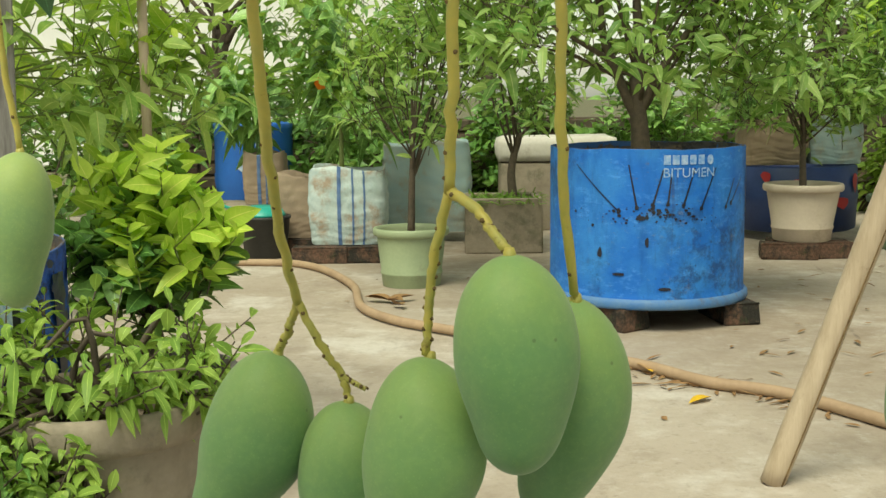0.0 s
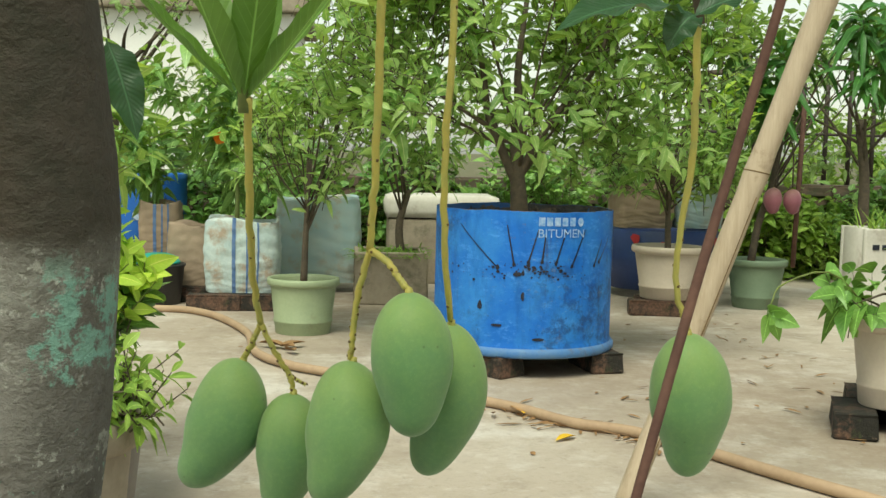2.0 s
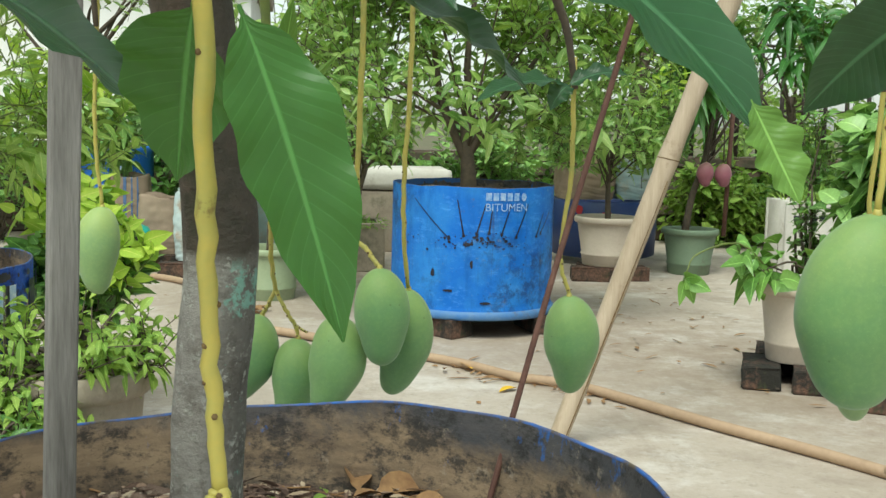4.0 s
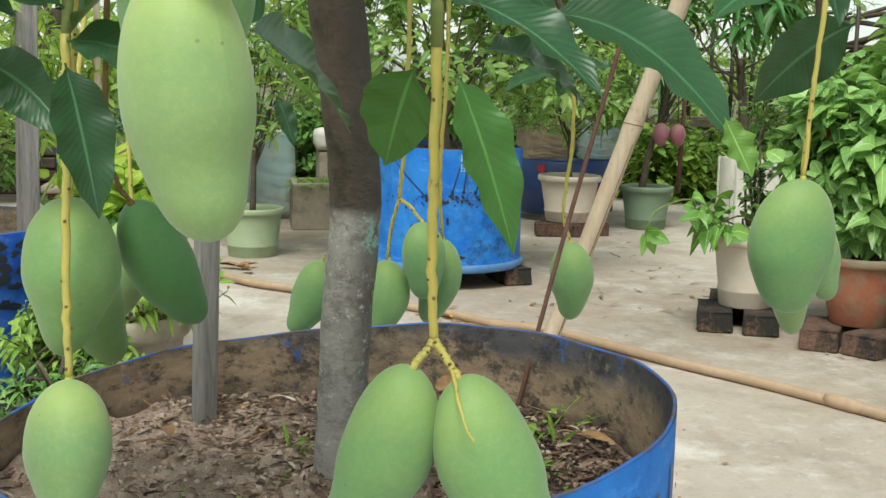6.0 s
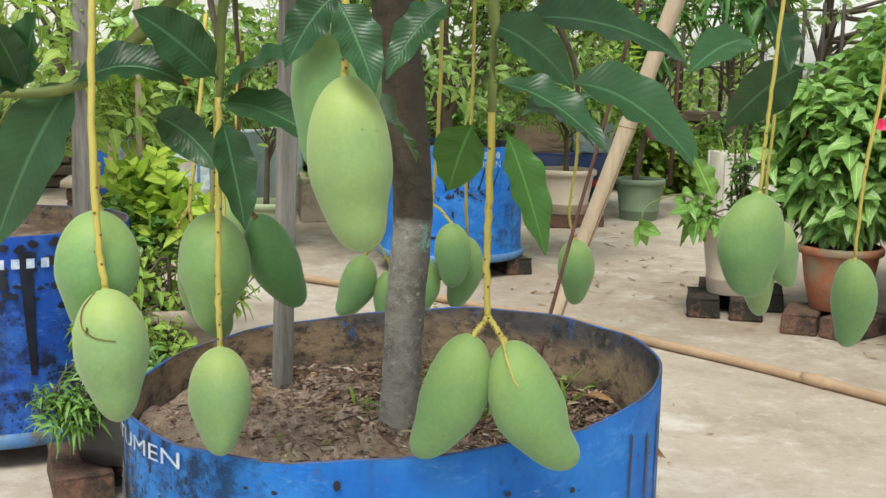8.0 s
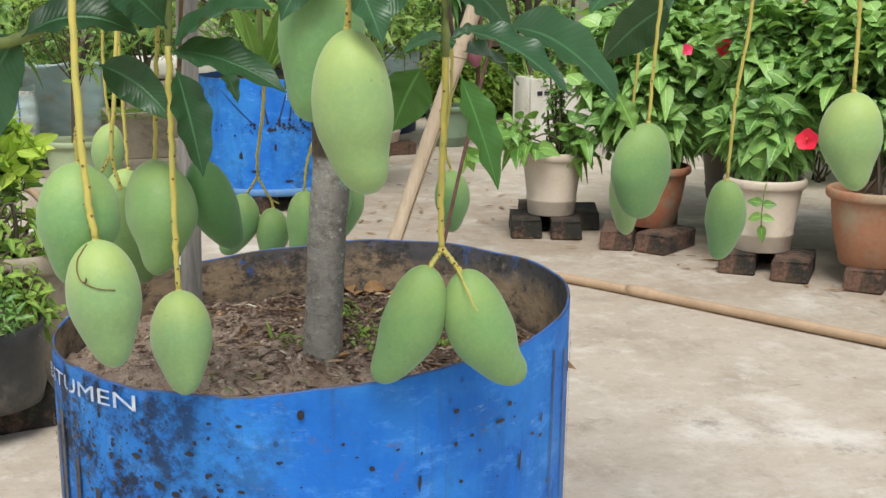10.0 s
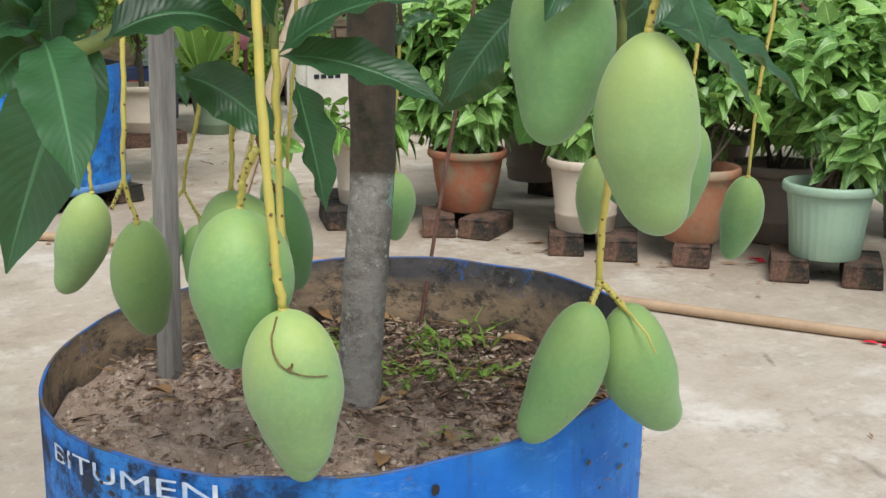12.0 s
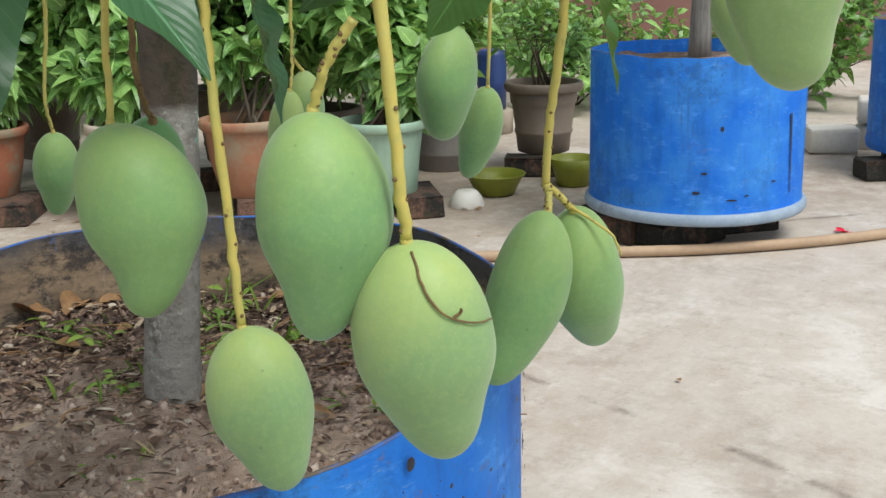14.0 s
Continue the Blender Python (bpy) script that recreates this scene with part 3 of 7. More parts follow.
M_IRON = plain("dark_iron", (0.03, 0.024, 0.022), (0.06, 0.04, 0.032), 0.7, 20.0, 140.0, 0.3, 0.002)


# ---- geometry helpers ----
UP = np.array((0.0, 0.0, 1.0))
PLACE = {}


def unit(v):
    v = np.asarray(v, float)
    return v / (np.linalg.norm(v, axis=-1, keepdims=True) + 1e-12)


class Geo:
    """Vertices, faces and leaf coordinates of one mesh, in world metres."""

    def __init__(self):
        self.v, self.f, self.uv, self.n = [], [], [], 0

    def add(self, verts, faces, uv=None):
        verts = np.asarray(verts, float).reshape(-1, 3)
        self.v.append(verts)
        self.uv.append(np.zeros((len(verts), 2)) if uv is None else np.asarray(uv, float).reshape(-1, 2))
        self.f.extend([tuple(int(i) + self.n for i in f) for f in faces])
        self.n += len(verts)
        return self

    def grid(self, verts, uv=None):
        """Many sheets at once: verts (sheets, rows, columns, 3)."""
        s, r, c, _ = verts.shape
        i, j = np.meshgrid(np.arange(r - 1), np.arange(c - 1), indexing="ij")
        a = (i * c + j).ravel()
        quads = np.stack([a, a + 1, a + c + 1, a + c], 1)
        every = (quads[None] + (np.arange(s) * r * c)[:, None, None]).reshape(-1, 4)
        return self.add(verts, every, uv)


def mesh_of(name, g, material, smooth=True, origin=(0, 0, 0)):
    me = bpy.data.meshes.new(name)
    verts = np.concatenate(g.v) - np.asarray(origin)
    me.from_pydata(verts.tolist(), [], g.f)
    layer = me.uv_layers.new(name="UVMap")
    index = np.empty(len(me.loops), np.int32)
    me.loops.foreach_get("vertex_index", index)
    layer.data.foreach_set("uv", np.concatenate(g.uv)[index].astype(np.float32).ravel())
    me.polygons.foreach_set("use_smooth", np.full(len(me.polygons), smooth))
    me.materials.append(material)
    me.update()
    return me


def thing(name, at, label, category, group="", kind=""):
    """An Empty at the base of a thing whose parts hang under it."""
    ob = new(name)
    ob.location = at
    PLACE[ob] = np.array(at, float)
    ob.empty_display_size = 0.05
    return tagged(ob, label, category, group, kind)


def part(name, g, material, parent, label="", smooth=True):
    ob = new(name, mesh_of(name, g, material, smooth, PLACE[parent]))
    ob.parent = parent
    PLACE[ob] = PLACE[parent]
    return tagged(ob, label)


def single(name, g, material, at, label, category, group="", kind="", smooth=True):
    """A thing that is one mesh."""
    ob = new(name, mesh_of(name, g, material, smooth, at))
    ob.location = at
    PLACE[ob] = np.array(at, float)
    return tagged(ob, label, category, group, kind)


def glide(points, n):
    """A smooth line through the points (Catmull-Rom)."""
    p = np.asarray(points, float)
    if len(p) == 2:
        return p[0] + (p[1] - p[0]) * np.linspace(0, 1, n)[:, None]
    p = np.vstack([2 * p[0] - p[1], p, 2 * p[-1] - p[-2]])
    out = []
    for u in np.linspace(0, len(p) - 3 - 1e-6, n):
        i, t = int(u), u - int(u)
        a, b, c, d = p[i:i + 4]
        out.append(0.5 * (2 * b + (c - a) * t + (2 * a - 5 * b + 4 * c - d) * t * t + (3 * b - a - 3 * c + d) * t ** 3))
    return np.array(out)


def tube(g, points, radii, sides=8, cap=True, flat=1.0):
    p = np.asarray(points, float)
    r = np.interp(np.linspace(0, 1, len(p)), np.linspace(0, 1, len(np.atleast_1d(radii))), np.atleast_1d(radii))
    d = unit(np.gradient(p, axis=0))
    ref = np.array((0.31, 0.95, 0.05)) if abs(d[0][2]) > 0.6 else UP
    u = unit(np.cross(d, ref))
    w = np.cross(d, u)
    a = np.linspace(0, 2 * math.pi, sides, endpoint=False)
    ring = p[:, None] + r[:, None, None] * (np.cos(a)[None, :, None] * u[:, None] + flat * np.sin(a)[None, :, None] * w[:, None])
    faces = []
    for i in range(len(p) - 1):
        for j in range(sides):
            k = (j + 1) % sides
            faces.append((i * sides + j, i * sides + k, (i + 1) * sides + k, (i + 1) * sides + j))
    if cap:
        faces += [tuple(range(sides))[::-1], tuple((len(p) - 1) * sides + j for j in range(sides))]
    return g.add(ring.reshape(-1, 3), faces)


def lathe(g, profile, at, sides=40, wobble=0.0, rng=None, ribs=0, rib=0.0):
    """A turned body: profile rows of (radius, height)."""
    a = np.linspace(0, 2 * math.pi, sides, endpoint=False)
    k = 1 + rib * np.cos(a * ribs) if ribs else np.ones(sides)
    if wobble:
        k = k + wobble * (np.sin(2 * a + 0.7) + 0.6 * np.sin(3 * a + 2.1) + 0.4 * np.sin(5 * a))
    verts, faces = [], []
    for r, z in profile:
        verts.append(np.stack([at[0] + r * k * np.cos(a), at[1] + r * k * np.sin(a), np.full(sides, at[2] + z)], 1))
    for i in range(len(profile) - 1):
        for j in range(sides):
            m = (j + 1) % sides
            faces.append((i * sides + j, i * sides + m, (i + 1) * sides + m, (i + 1) * sides + j))
    return g.add(np.concatenate(verts), faces)


def disc(g, r, at, sides=40, rings=10, rough=0.0, rng=None, slope=(0, 0), fine=0.0):
    """A bed of earth: a disc with an uneven surface."""
    verts, faces = [(at[0], at[1], at[2])], []
    for i in range(1, rings + 1):
        for j in range(sides):
            a, q = 2 * math.pi * j / sides, r * i / rings
            x, y = q * math.cos(a), q * math.sin(a)
            h = rough * noise.fractal(Vector((at[0] + x, at[1] + y, 0.3)) * 14, 1.0, 2.0, 4) if i < rings else -0.004
            if fine and i < rings:
                h += fine * noise.fractal(Vector((at[0] + x, at[1] + y, 0.7)) * 110, 0.9, 2.1, 4)
            verts.append((at[0] + x, at[1] + y, at[2] + h + slope[0] * x + slope[1] * y))
    for j in range(sides):
        faces.append((0, 1 + j, 1 + (j + 1) % sides))
    for i in range(rings - 1):
        for j in range(sides):
            a, b = 1 + i * sides, 1 + (i + 1) * sides
            k = (j + 1) % sides
            faces.append((a + j, b + j, b + k, a + k))
    return g.add(verts, faces)


def block(g, size, m, bevel=0.006, rng=None, rough=0.0):
    """A box with bevelled, slightly uneven edges, at the pose m."""
    bm = bmesh.new()
    bmesh.ops.create_cube(bm, size=1.0, matrix=Matrix.Diagonal((*size, 1)))
    bmesh.ops.bevel(bm, geom=list(bm.edges), offset=bevel, segments=2, affect='EDGES', profile=0.6)
    verts = []
    for v in bm.verts:
        c = v.co.copy()
        if rng:
            c += Vector([rng.uniform(-rough, rough) for _ in range(3)])
        verts.append(m @ c)
    g.add([tuple(v) for v in verts], [tuple(v.index for v in f.verts) for f in bm.faces])
    bm.free()
    return g


def blades(g, base, way, normal, length, width, droop, fold=0.12, rows=4, shape=0.75, stem=0.0):
    """Many leaves in one go; every argument is an array with one row a leaf."""
    n = len(base)
    s = np.linspace(0, 1, rows + 1)
    body = np.clip((s - stem) / (1 - stem), 0, 1)
    w = np.sin(math.pi * body ** shape) ** 0.85
    w[0], w[-1] = 0.05, 0.03
    side = unit(np.cross(way, normal))
    normal = unit(np.cross(side, way))
    length, width, droop = (np.broadcast_to(np.asarray(q, float), (n,))[:, None, None] for q in (length, width, droop))
    line = base[:, None] + way[:, None] * length * s[None, :, None] - UP * droop * length * (s ** 2)[None, :, None]
    half = side[:, None] * (width * 0.5) * w[None, :, None]
    lift = normal[:, None] * width * fold * w[None, :, None]
    verts = np.stack([line - half + lift, line, line + half + lift], 2)
    uv = np.broadcast_to(np.stack(np.meshgrid((0, 0.5, 1.0), s), -1)[None], (n, rows + 1, 3, 2))
    return g.grid(verts, uv)


def sprays(gl, gt, rng, centres, spread, count, per=6, size=0.06, ratio=0.45, twig=0.10, droop=0.35, rows=4, rise=0.4, shape=0.75, thick=0.0018, stem=0.0, core=None, facing=0.35):
    """Leafy twigs round the given centres: leaves into gl, twigs into gt."""
    centres = np.asarray(centres, float)
    n = len(centres) * count
    c = np.repeat(centres, count, 0)
    v = unit(rng.normal(size=(n, 3)))
    spread = np.broadcast_to(np.asarray(spread, float), (3,))
    p = c + v * spread * rng.random((n, 1)) ** 0.5
    out = v if core is None else unit(p - np.asarray(core, float))
    d = unit(out * 0.8 + UP * rise + rng.normal(size=(n, 3)) * 0.45)
    reach = twig * rng.uniform(0.6, 1.3, (n, 1))
    if gt is not None:
        u = unit(np.cross(d, unit(rng.normal(size=(n, 3)))))
        w = np.cross(d, u)
        a = np.array((0, 2.094, 4.189))
        ring = np.cos(a)[None, :, None] * u[:, None] + np.sin(a)[None, :, None] * w[:, None]
        low, high = (p - d * reach)[:, None] + ring * thick, (p + d * reach)[:, None] + ring * thick * 0.5
        gt.grid(np.stack([np.concatenate([low, low[:, :1]], 1), np.concatenate([high, high[:, :1]], 1)], 1))
    t = np.linspace(-0.7, 1.0, per)
    base = (p[:, None] + d[:, None] * reach[:, None] * t[None, :, None]).reshape(-1, 3)
    d = np.repeat(d, per, 0)
    u = unit(np.cross(d, UP + rng.normal(size=(n * per, 3)) * 0.2))
    w = np.cross(d, u)
    a = np.tile(np.arange(per) * 2.4, n) + rng.uniform(-0.5, 0.5, n * per)
    round_it = u * np.cos(a)[:, None] + w * np.sin(a)[:, None]
    way = unit(d * rng.uniform(0.25, 0.8, (n * per, 1)) + round_it * 0.85 + UP * 0.08)
    normal = unit(UP * (1.15 - facing) + np.repeat(out, per, 0) * (1, 1, 0.3) * facing * 1.5 + d * 0.3 + rng.normal(size=(n * per, 3)) * 0.3)
    length = size * rng.uniform(0.55, 1.25, n * per)
    blades(gl, base, way, normal, length, length * ratio * rng.uniform(0.8, 1.2, n * per), droop * rng.uniform(0.2, 1.6, n * per), 0.14, rows, shape, stem)


def sub_centres(rng, centre, radii, count, hollow=0.35):
    v = unit(rng.normal(size=(count, 3)))
    r = hollow + (1 - hollow) * rng.random((count, 1)) ** 0.6
    return np.asarray(centre) + v * np.asarray(radii) * r


def tree(name, base, trunk, thick, crowns, leaf, label, category, seed, bark_material, size=0.06, ratio=0.45, subs=26, count=9, per=6, spread=0.10, limbs=9, twig=0.10, droop=0.35, rows=4, rise=0.4, group="", shape=0.75, limb_thick=0.35, second=None, young=0):
    """A trunk with limbs that reach into uneven clumps of leaves. crowns: rows of (centre, radii)."""
    rng = np.random.default_rng(seed)
    ob = thing(name, base, label, category, group)
    gt = Geo()
    line = glide(trunk, 10)
    tube(gt, line, [thick * 1.25, thick, thick * 0.85], 9)
    part("trunk", gt, bark_material, ob)
    gl, gw, g2 = Geo(), Geo(), Geo()
    for centre, radii in crowns:
        cs = sub_centres(rng, centre, radii, subs)
        for c in cs[:limbs]:
            start = line[int(rng.integers(5, 10))]
            mid = start * 0.45 + c * 0.55 + np.array((0, 0, 0.04)) + rng.normal(size=3) * 0.03
            gb = Geo()
            tube(gb, glide([start, mid, c], 9), [thick * limb_thick, thick * limb_thick * 0.55, 0.002], 6)
            part("branch", gb, bark_material, ob)
        sprays(gl, gw, rng, cs, spread, count, per, size, ratio, twig, droop, rows, rise, shape, core=np.asarray(centre) - (0, 0, radii[2] * 0.7))
        if second:
            top = cs[cs[:, 2] > centre[2] + 0.1 * radii[2]]
            if len(top):
                sprays(g2, gw, rng, top + (0, 0, spread * 0.6), spread, young or max(2, count // 3), per, size, ratio, twig, droop * 0.5, rows, 0.9, shape)
    tagged(part("twig", gw, bark_material, ob), kind="stuff")
    tagged(part("crown", gl, leaf, ob), kind="stuff")
    if second and g2.n:
        tagged(part("young_foliage", g2, second, ob, "paler young leaves"), kind="stuff")
    return ob


# ---- the ground and what encloses the yard ----
def build_ground():
    g = Geo()
    g.add([(-400, -400, -0.06), (400, -400, -0.06), (400, 400, -0.06), (-400, 400, -0.06)], [(0, 1, 2, 3)])
    single("ground", g, M_EARTH, (0, 0, -0.06), "bare earth with thin grass round the yard", "ground", kind="structure")
    g = Geo()
    n = 70
    xs, ys = np.linspace(-7, 8, n), np.linspace(-6, 7.0, n)
    top = np.array([[[x, y, 0.0035 * noise.noise(Vector((x * 1.3, y * 1.3, 0)))] for x in xs] for y in ys])
    edge = abs(np.indices((n, n)) - (n - 1) / 2).max(0) > (n - 1) / 2 - 0.5
    top[edge, 2] = -0.058
    g.grid(top[None])
    single("pavement", g, M_CONCRETE, (0, 0, 0), "worn cream concrete yard with stains and cracks", "pavement", kind="structure")


build_ground()


def wall_bricks(name, x0, x1, y, rows, label):
    """A low boundary wall of separate bricks on a mortar core, with bare mortar beyond the stretch that shows."""
    at = ((x0 + x1) / 2, y, 0)
    g = Geo()
    block(g, (x1 - x0, 0.20, rows * 0.08), Matrix.Translation((at[0], y + 0.012, rows * 0.04)), 0.004)
    wall = single(name, g, M_MORTAR, at, label, "wall", kind="structure", smooth=False)
    gb = Geo()
    block(gb, (0.232, 0.06, 0.070), Matrix.Identity(4), 0.009, random.Random(6), 0.004)
    shared = mesh_of("brick", gb, M_WALL_BRICK, False)
    rng = random.Random(5)
    for r in range(rows):
        x = x0 + (0.12 if r % 2 else 0.24)
        while x < x1 - 0.1:
            b = new("brick", shared)
            b.parent = wall
            b.location = (x - at[0], -0.085 + rng.uniform(0.0, 0.016), r * 0.08 + 0.04)
            b.rotation_euler = (rng.uniform(-0.02, 0.02), rng.uniform(-0.01, 0.01), rng.uniform(-0.02, 0.02))
            x += 0.244


def backdrop_things():
    g = Geo()
    block(g, (0.2, 9.0, 1.15), Matrix.Translation((7.2, 2.0, 0.56)), 0.01)
    single("wall_east", g, M_PINK_WALL, (7.2, 2.0, 0), "faded pink painted boundary wall behind the plants", "wall", kind="structure", smooth=False)
    g = Geo()
    block(g, (0.2, 12.0, 0.9), Matrix.Translation((-6.6, 1.0, 0.44)), 0.01)
    single("wall_west", g, M_WHITEWASH, (-6.6, 1.0, 0), "stained whitewashed boundary wall", "wall", kind="structure", smooth=False)
    house = thing("house", (-3.6, 13.5, 0), "white rendered house behind the trees", "house")
    g = Geo()
    block(g, (6.0, 3.0, 2.1), Matrix.Translation((-3.6, 13.5, 1.05)), 0.02)
    part("wall", g, M_RENDER, house, smooth=False)
    g = Geo()
    block(g, (6.3, 3.3, 0.16), Matrix.Translation((-3.6, 13.5, 2.18)), 0.02)
    part("roof", g, M_CEMENT, house, "flat cement roof", smooth=False)
    fence = thing("iron_fence", (3.1, 6.85, 0.55), "dark iron bar fence on the boundary wall", "fence")
    for i in range(12):
        g = Geo()
        tube(g, [(2.37 + i * 0.153, 6.85, 0.5), (2.37 + i * 0.153, 6.85, 1.35)], 0.015, 6)
        part("bar", g, M_IRON, fence)
    for z in (0.875, 1.3):
        g = Geo()
        tube(g, [(2.2, 6.85, z), (4.0, 6.85, z)], 0.010, 6)
        part("rail", g, M_IRON, fence)


backdrop_things()


# ---- steel drums ----
def drum(at, r, bottom, rim, label, outside, slope=(0.0, 0.0), soil_depth=0.05, flange=True, seed=0, soil=True, inside=None):
    """A steel drum cut open: outer and inner skin, a cut rim that may slant, a bottom flange and a bed of soil."""
    ob = thing("steel_drum", (at[0], at[1], bottom), label, "drum", "cut steel drums")
    sides = 96
    a = np.linspace(0, 2 * math.pi, sides, endpoint=False)
    rng = np.random.default_rng(seed)
    ragged = 0.0016 * np.sin(5 * a + seed) + 0.001 * np.sin(13 * a + 2 * seed)
    height = rim + slope[0] * r * np.cos(a) + slope[1] * r * np.sin(a) + ragged
    dent = 1 + 0.0025 * np.sin(2 * a + seed) + 0.002 * np.sin(3 * a + 1 + seed)

    def skin(radius, levels, top_off=0.0, swell=()):
        rows = []
        for i, u in enumerate(levels):
            rr = radius * (1 + (dent - 1) * u)
            z = bottom + (height + top_off - bottom) * u
            bulge = sum(h * math.exp(-((u - c) / 0.018) ** 2) for c, h in swell)
            rows.append(np.stack([at[0] + (rr + bulge) * np.cos(a), at[1] + (rr + bulge) * np.sin(a), z], 1))
        v = np.stack(rows)
        return np.concatenate([v, v[:, :1]], 1)[None]

    g = Geo()
    levels = np.concatenate([np.linspace(0.0, 0.06, 4), np.linspace(0.08, 1.0, 44)])
    g.grid(skin(r, levels, swell=((0.05, 0.004),)))
    part("shell", g, outside, ob)
    g = Geo()
    g.grid(skin(r - 0.004, np.linspace(0.0, 1.0, 24))[:, :, ::-1])
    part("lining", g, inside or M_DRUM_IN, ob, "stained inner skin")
    g = Geo()
    line = np.stack([at[0] + (r - 0.002) * dent * np.cos(a), at[1] + (r - 0.002) * dent * np.sin(a), height], 1)
    tube(g, np.vstack([line, line[:1]]), 0.0017, 6, False)
    part("rim", g, M_RIM, ob, "cut rim with chipped blue paint")
    if flange:
        g = Geo()
        lathe(g, [(r - 0.01, 0.001), (r + 0.009, -0.002), (r + 0.013, 0.004), (r + 0.013, 0.018), (r + 0.008, 0.026), (r - 0.002, 0.030)], (at[0], at[1], bottom), 80)
        part("flange", g, M_FLANGE if outside is M_DRUM_CLEAN else M_FLANGE_BLUE, ob, "rolled bottom flange")
    if soil:
        g = Geo()
        disc(g, r - 0.005, (at[0], at[1], rim - soil_depth), 64, 26, 0.012)
        part("soil", g, M_SOIL, ob, "dry brown soil")
    return ob


def on_drum(at, r, angle, z):
    r = r * 1.0035
    return (at[0] + r * math.cos(angle), at[1] + r * math.sin(angle), z)


def lettering(text, at, r, a0, a1, z0, z1, height, parent, name="lettering", paint=None):
    """Stencilled text that follows the drum's skin from the angle a0 to a1."""
    cu = bpy.data.curves.new(name, 'FONT')
    cu.body, cu.size = text, 1.0
    ob = new(name, cu)
    me = bpy.data.meshes.new_from_object(ob.evaluated_get(bpy.context.evaluated_depsgraph_get()))
    bpy.data.objects.remove(ob)
    bm = bmesh.new()
    bm.from_mesh(me)
    bmesh.ops.triangulate(bm, faces=list(bm.faces))
    long_edges = [e for e in bm.edges if e.calc_length() > 0.25]
    bmesh.ops.subdivide_edges(bm, edges=long_edges, cuts=2)
    xs = [v.co.x for v in bm.verts]
    lo, hi = min(xs), max(xs)
    top = max(v.co.y for v in bm.verts)
    verts = []
    for v in bm.verts:
        u = (v.co.x - lo) / (hi - lo)
        verts.append(on_drum(at, r + 0.0012, a0 + (a1 - a0) * u, z0 + (z1 - z0) * u + height * v.co.y / top))
    g = Geo()
    g.add(verts, [tuple(v.index for v in f.verts) for f in bm.faces])
    bm.free()
    return part(name, g, paint or M_LETTER, parent, "white stencilled letters", smooth=False)


def skin_patch(g, at, r, a, z, wa, hz, rng=None, off=0.0015, points=9):
    """A flat blot on the drum's skin: an uneven rounded patch."""
    ring = [on_drum(at, r + off + 0.0006, a, z)]
    for i in range(points):
        q = 2 * math.pi * i / points
        k = rng.uniform(0.65, 1.15) if rng else 1.0
        ring.append(on_drum(at, r + off, a + wa * k * math.cos(q) / r, z + hz * k * math.sin(q)))
    g.add(ring, [(0, i + 1, (i + 1) % points + 1) for i in range(points)])


def skin_strip(g, at, r, a0, z0, a1, z1, w0, w1, off=0.0015):
    """A run of tar down the drum's skin."""
    left, right = [], []
    for i in range(9):
        u = i / 8
        w = (w0 + (w1 - w0) * u) / r
        a, z = a0 + (a1 - a0) * u, z0 + (z1 - z0) * u
        left.append(on_drum(at, r + off, a - w, z))
        right.append(on_drum(at, r + off, a + w, z))
    g.grid(np.array([left, right])[None])


# the drum with the mango tree
D0, R0 = (-0.097, 0.142, 0.0), 0.293
near_drum = drum(D0, R0, 0.075, 0.514, "worn blue steel drum cut open and filled with soil", M_DRUM_NEAR, (0.074, 0.003), 0.062, True, 3, soil=False)
lettering("BITUMEN", D0, R0 + 0.001, radians(-177.5), radians(-139.5), 0.4635, 0.4755, 0.0158, near_drum)


def near_drum_marks():
    rng = random.Random(11)
    g = Geo()
    for _ in range(620):
        a = radians(rng.triangular(-185, -95, -165)) if rng.random() < 0.8 else radians(rng.uniform(-95, -10))
        z = rng.gauss(0.405, 0.045) if rng.random() < 0.8 else rng.uniform(0.2, 0.46)
        s = 0.0005 + 0.0028 * rng.random() ** 3
        skin_patch(g, D0, R0, a, min(z, 0.475), s * rng.uniform(0.8, 1.8), s, rng, 0.0022, 7)
    for a, z, w, h in ((-107, 0.487, 0.004, 0.005), (-66, 0.452, 0.007, 0.003), (-52, 0.435, 0.003, 0.006), (-128, 0.443, 0.005, 0.003), (-85, 0.41, 0.002, 0.010), (-118, 0.41, 0.004, 0.002), (-60, 0.40, 0.0025, 0.012), (-135, 0.405, 0.007, 0.004), (-140, 0.43, 0.006, 0.004), (-131, 0.375, 0.008, 0.007)):
        skin_patch(g, D0, R0, radians(a), z, w, h, rng, 0.0022)
    tagged(part("tar_spot", g, M_TAR, near_drum, "black tar splashes"), kind="stuff")
    g = Geo()
    for a, z0, z1, w in ((-46, 0.50, 0.30, 0.002), (-38, 0.49, 0.25, 0.003), (-30, 0.50, 0.2, 0.004), (-168, 0.44, 0.2, 0.006), (-160, 0.40, 0.15, 0.005), (-172, 0.42, 0.12, 0.006), (-152, 0.38, 0.2, 0.004)):
        skin_strip(g, D0, R0, radians(a), z0, radians(a + rng.uniform(-1.5, 1.5)), z1, w, w * 0.4, 0.0020)
    tagged(part("tar_run", g, M_TAR, near_drum, "dark tar run down the side"), kind="stuff")


near_drum_marks()


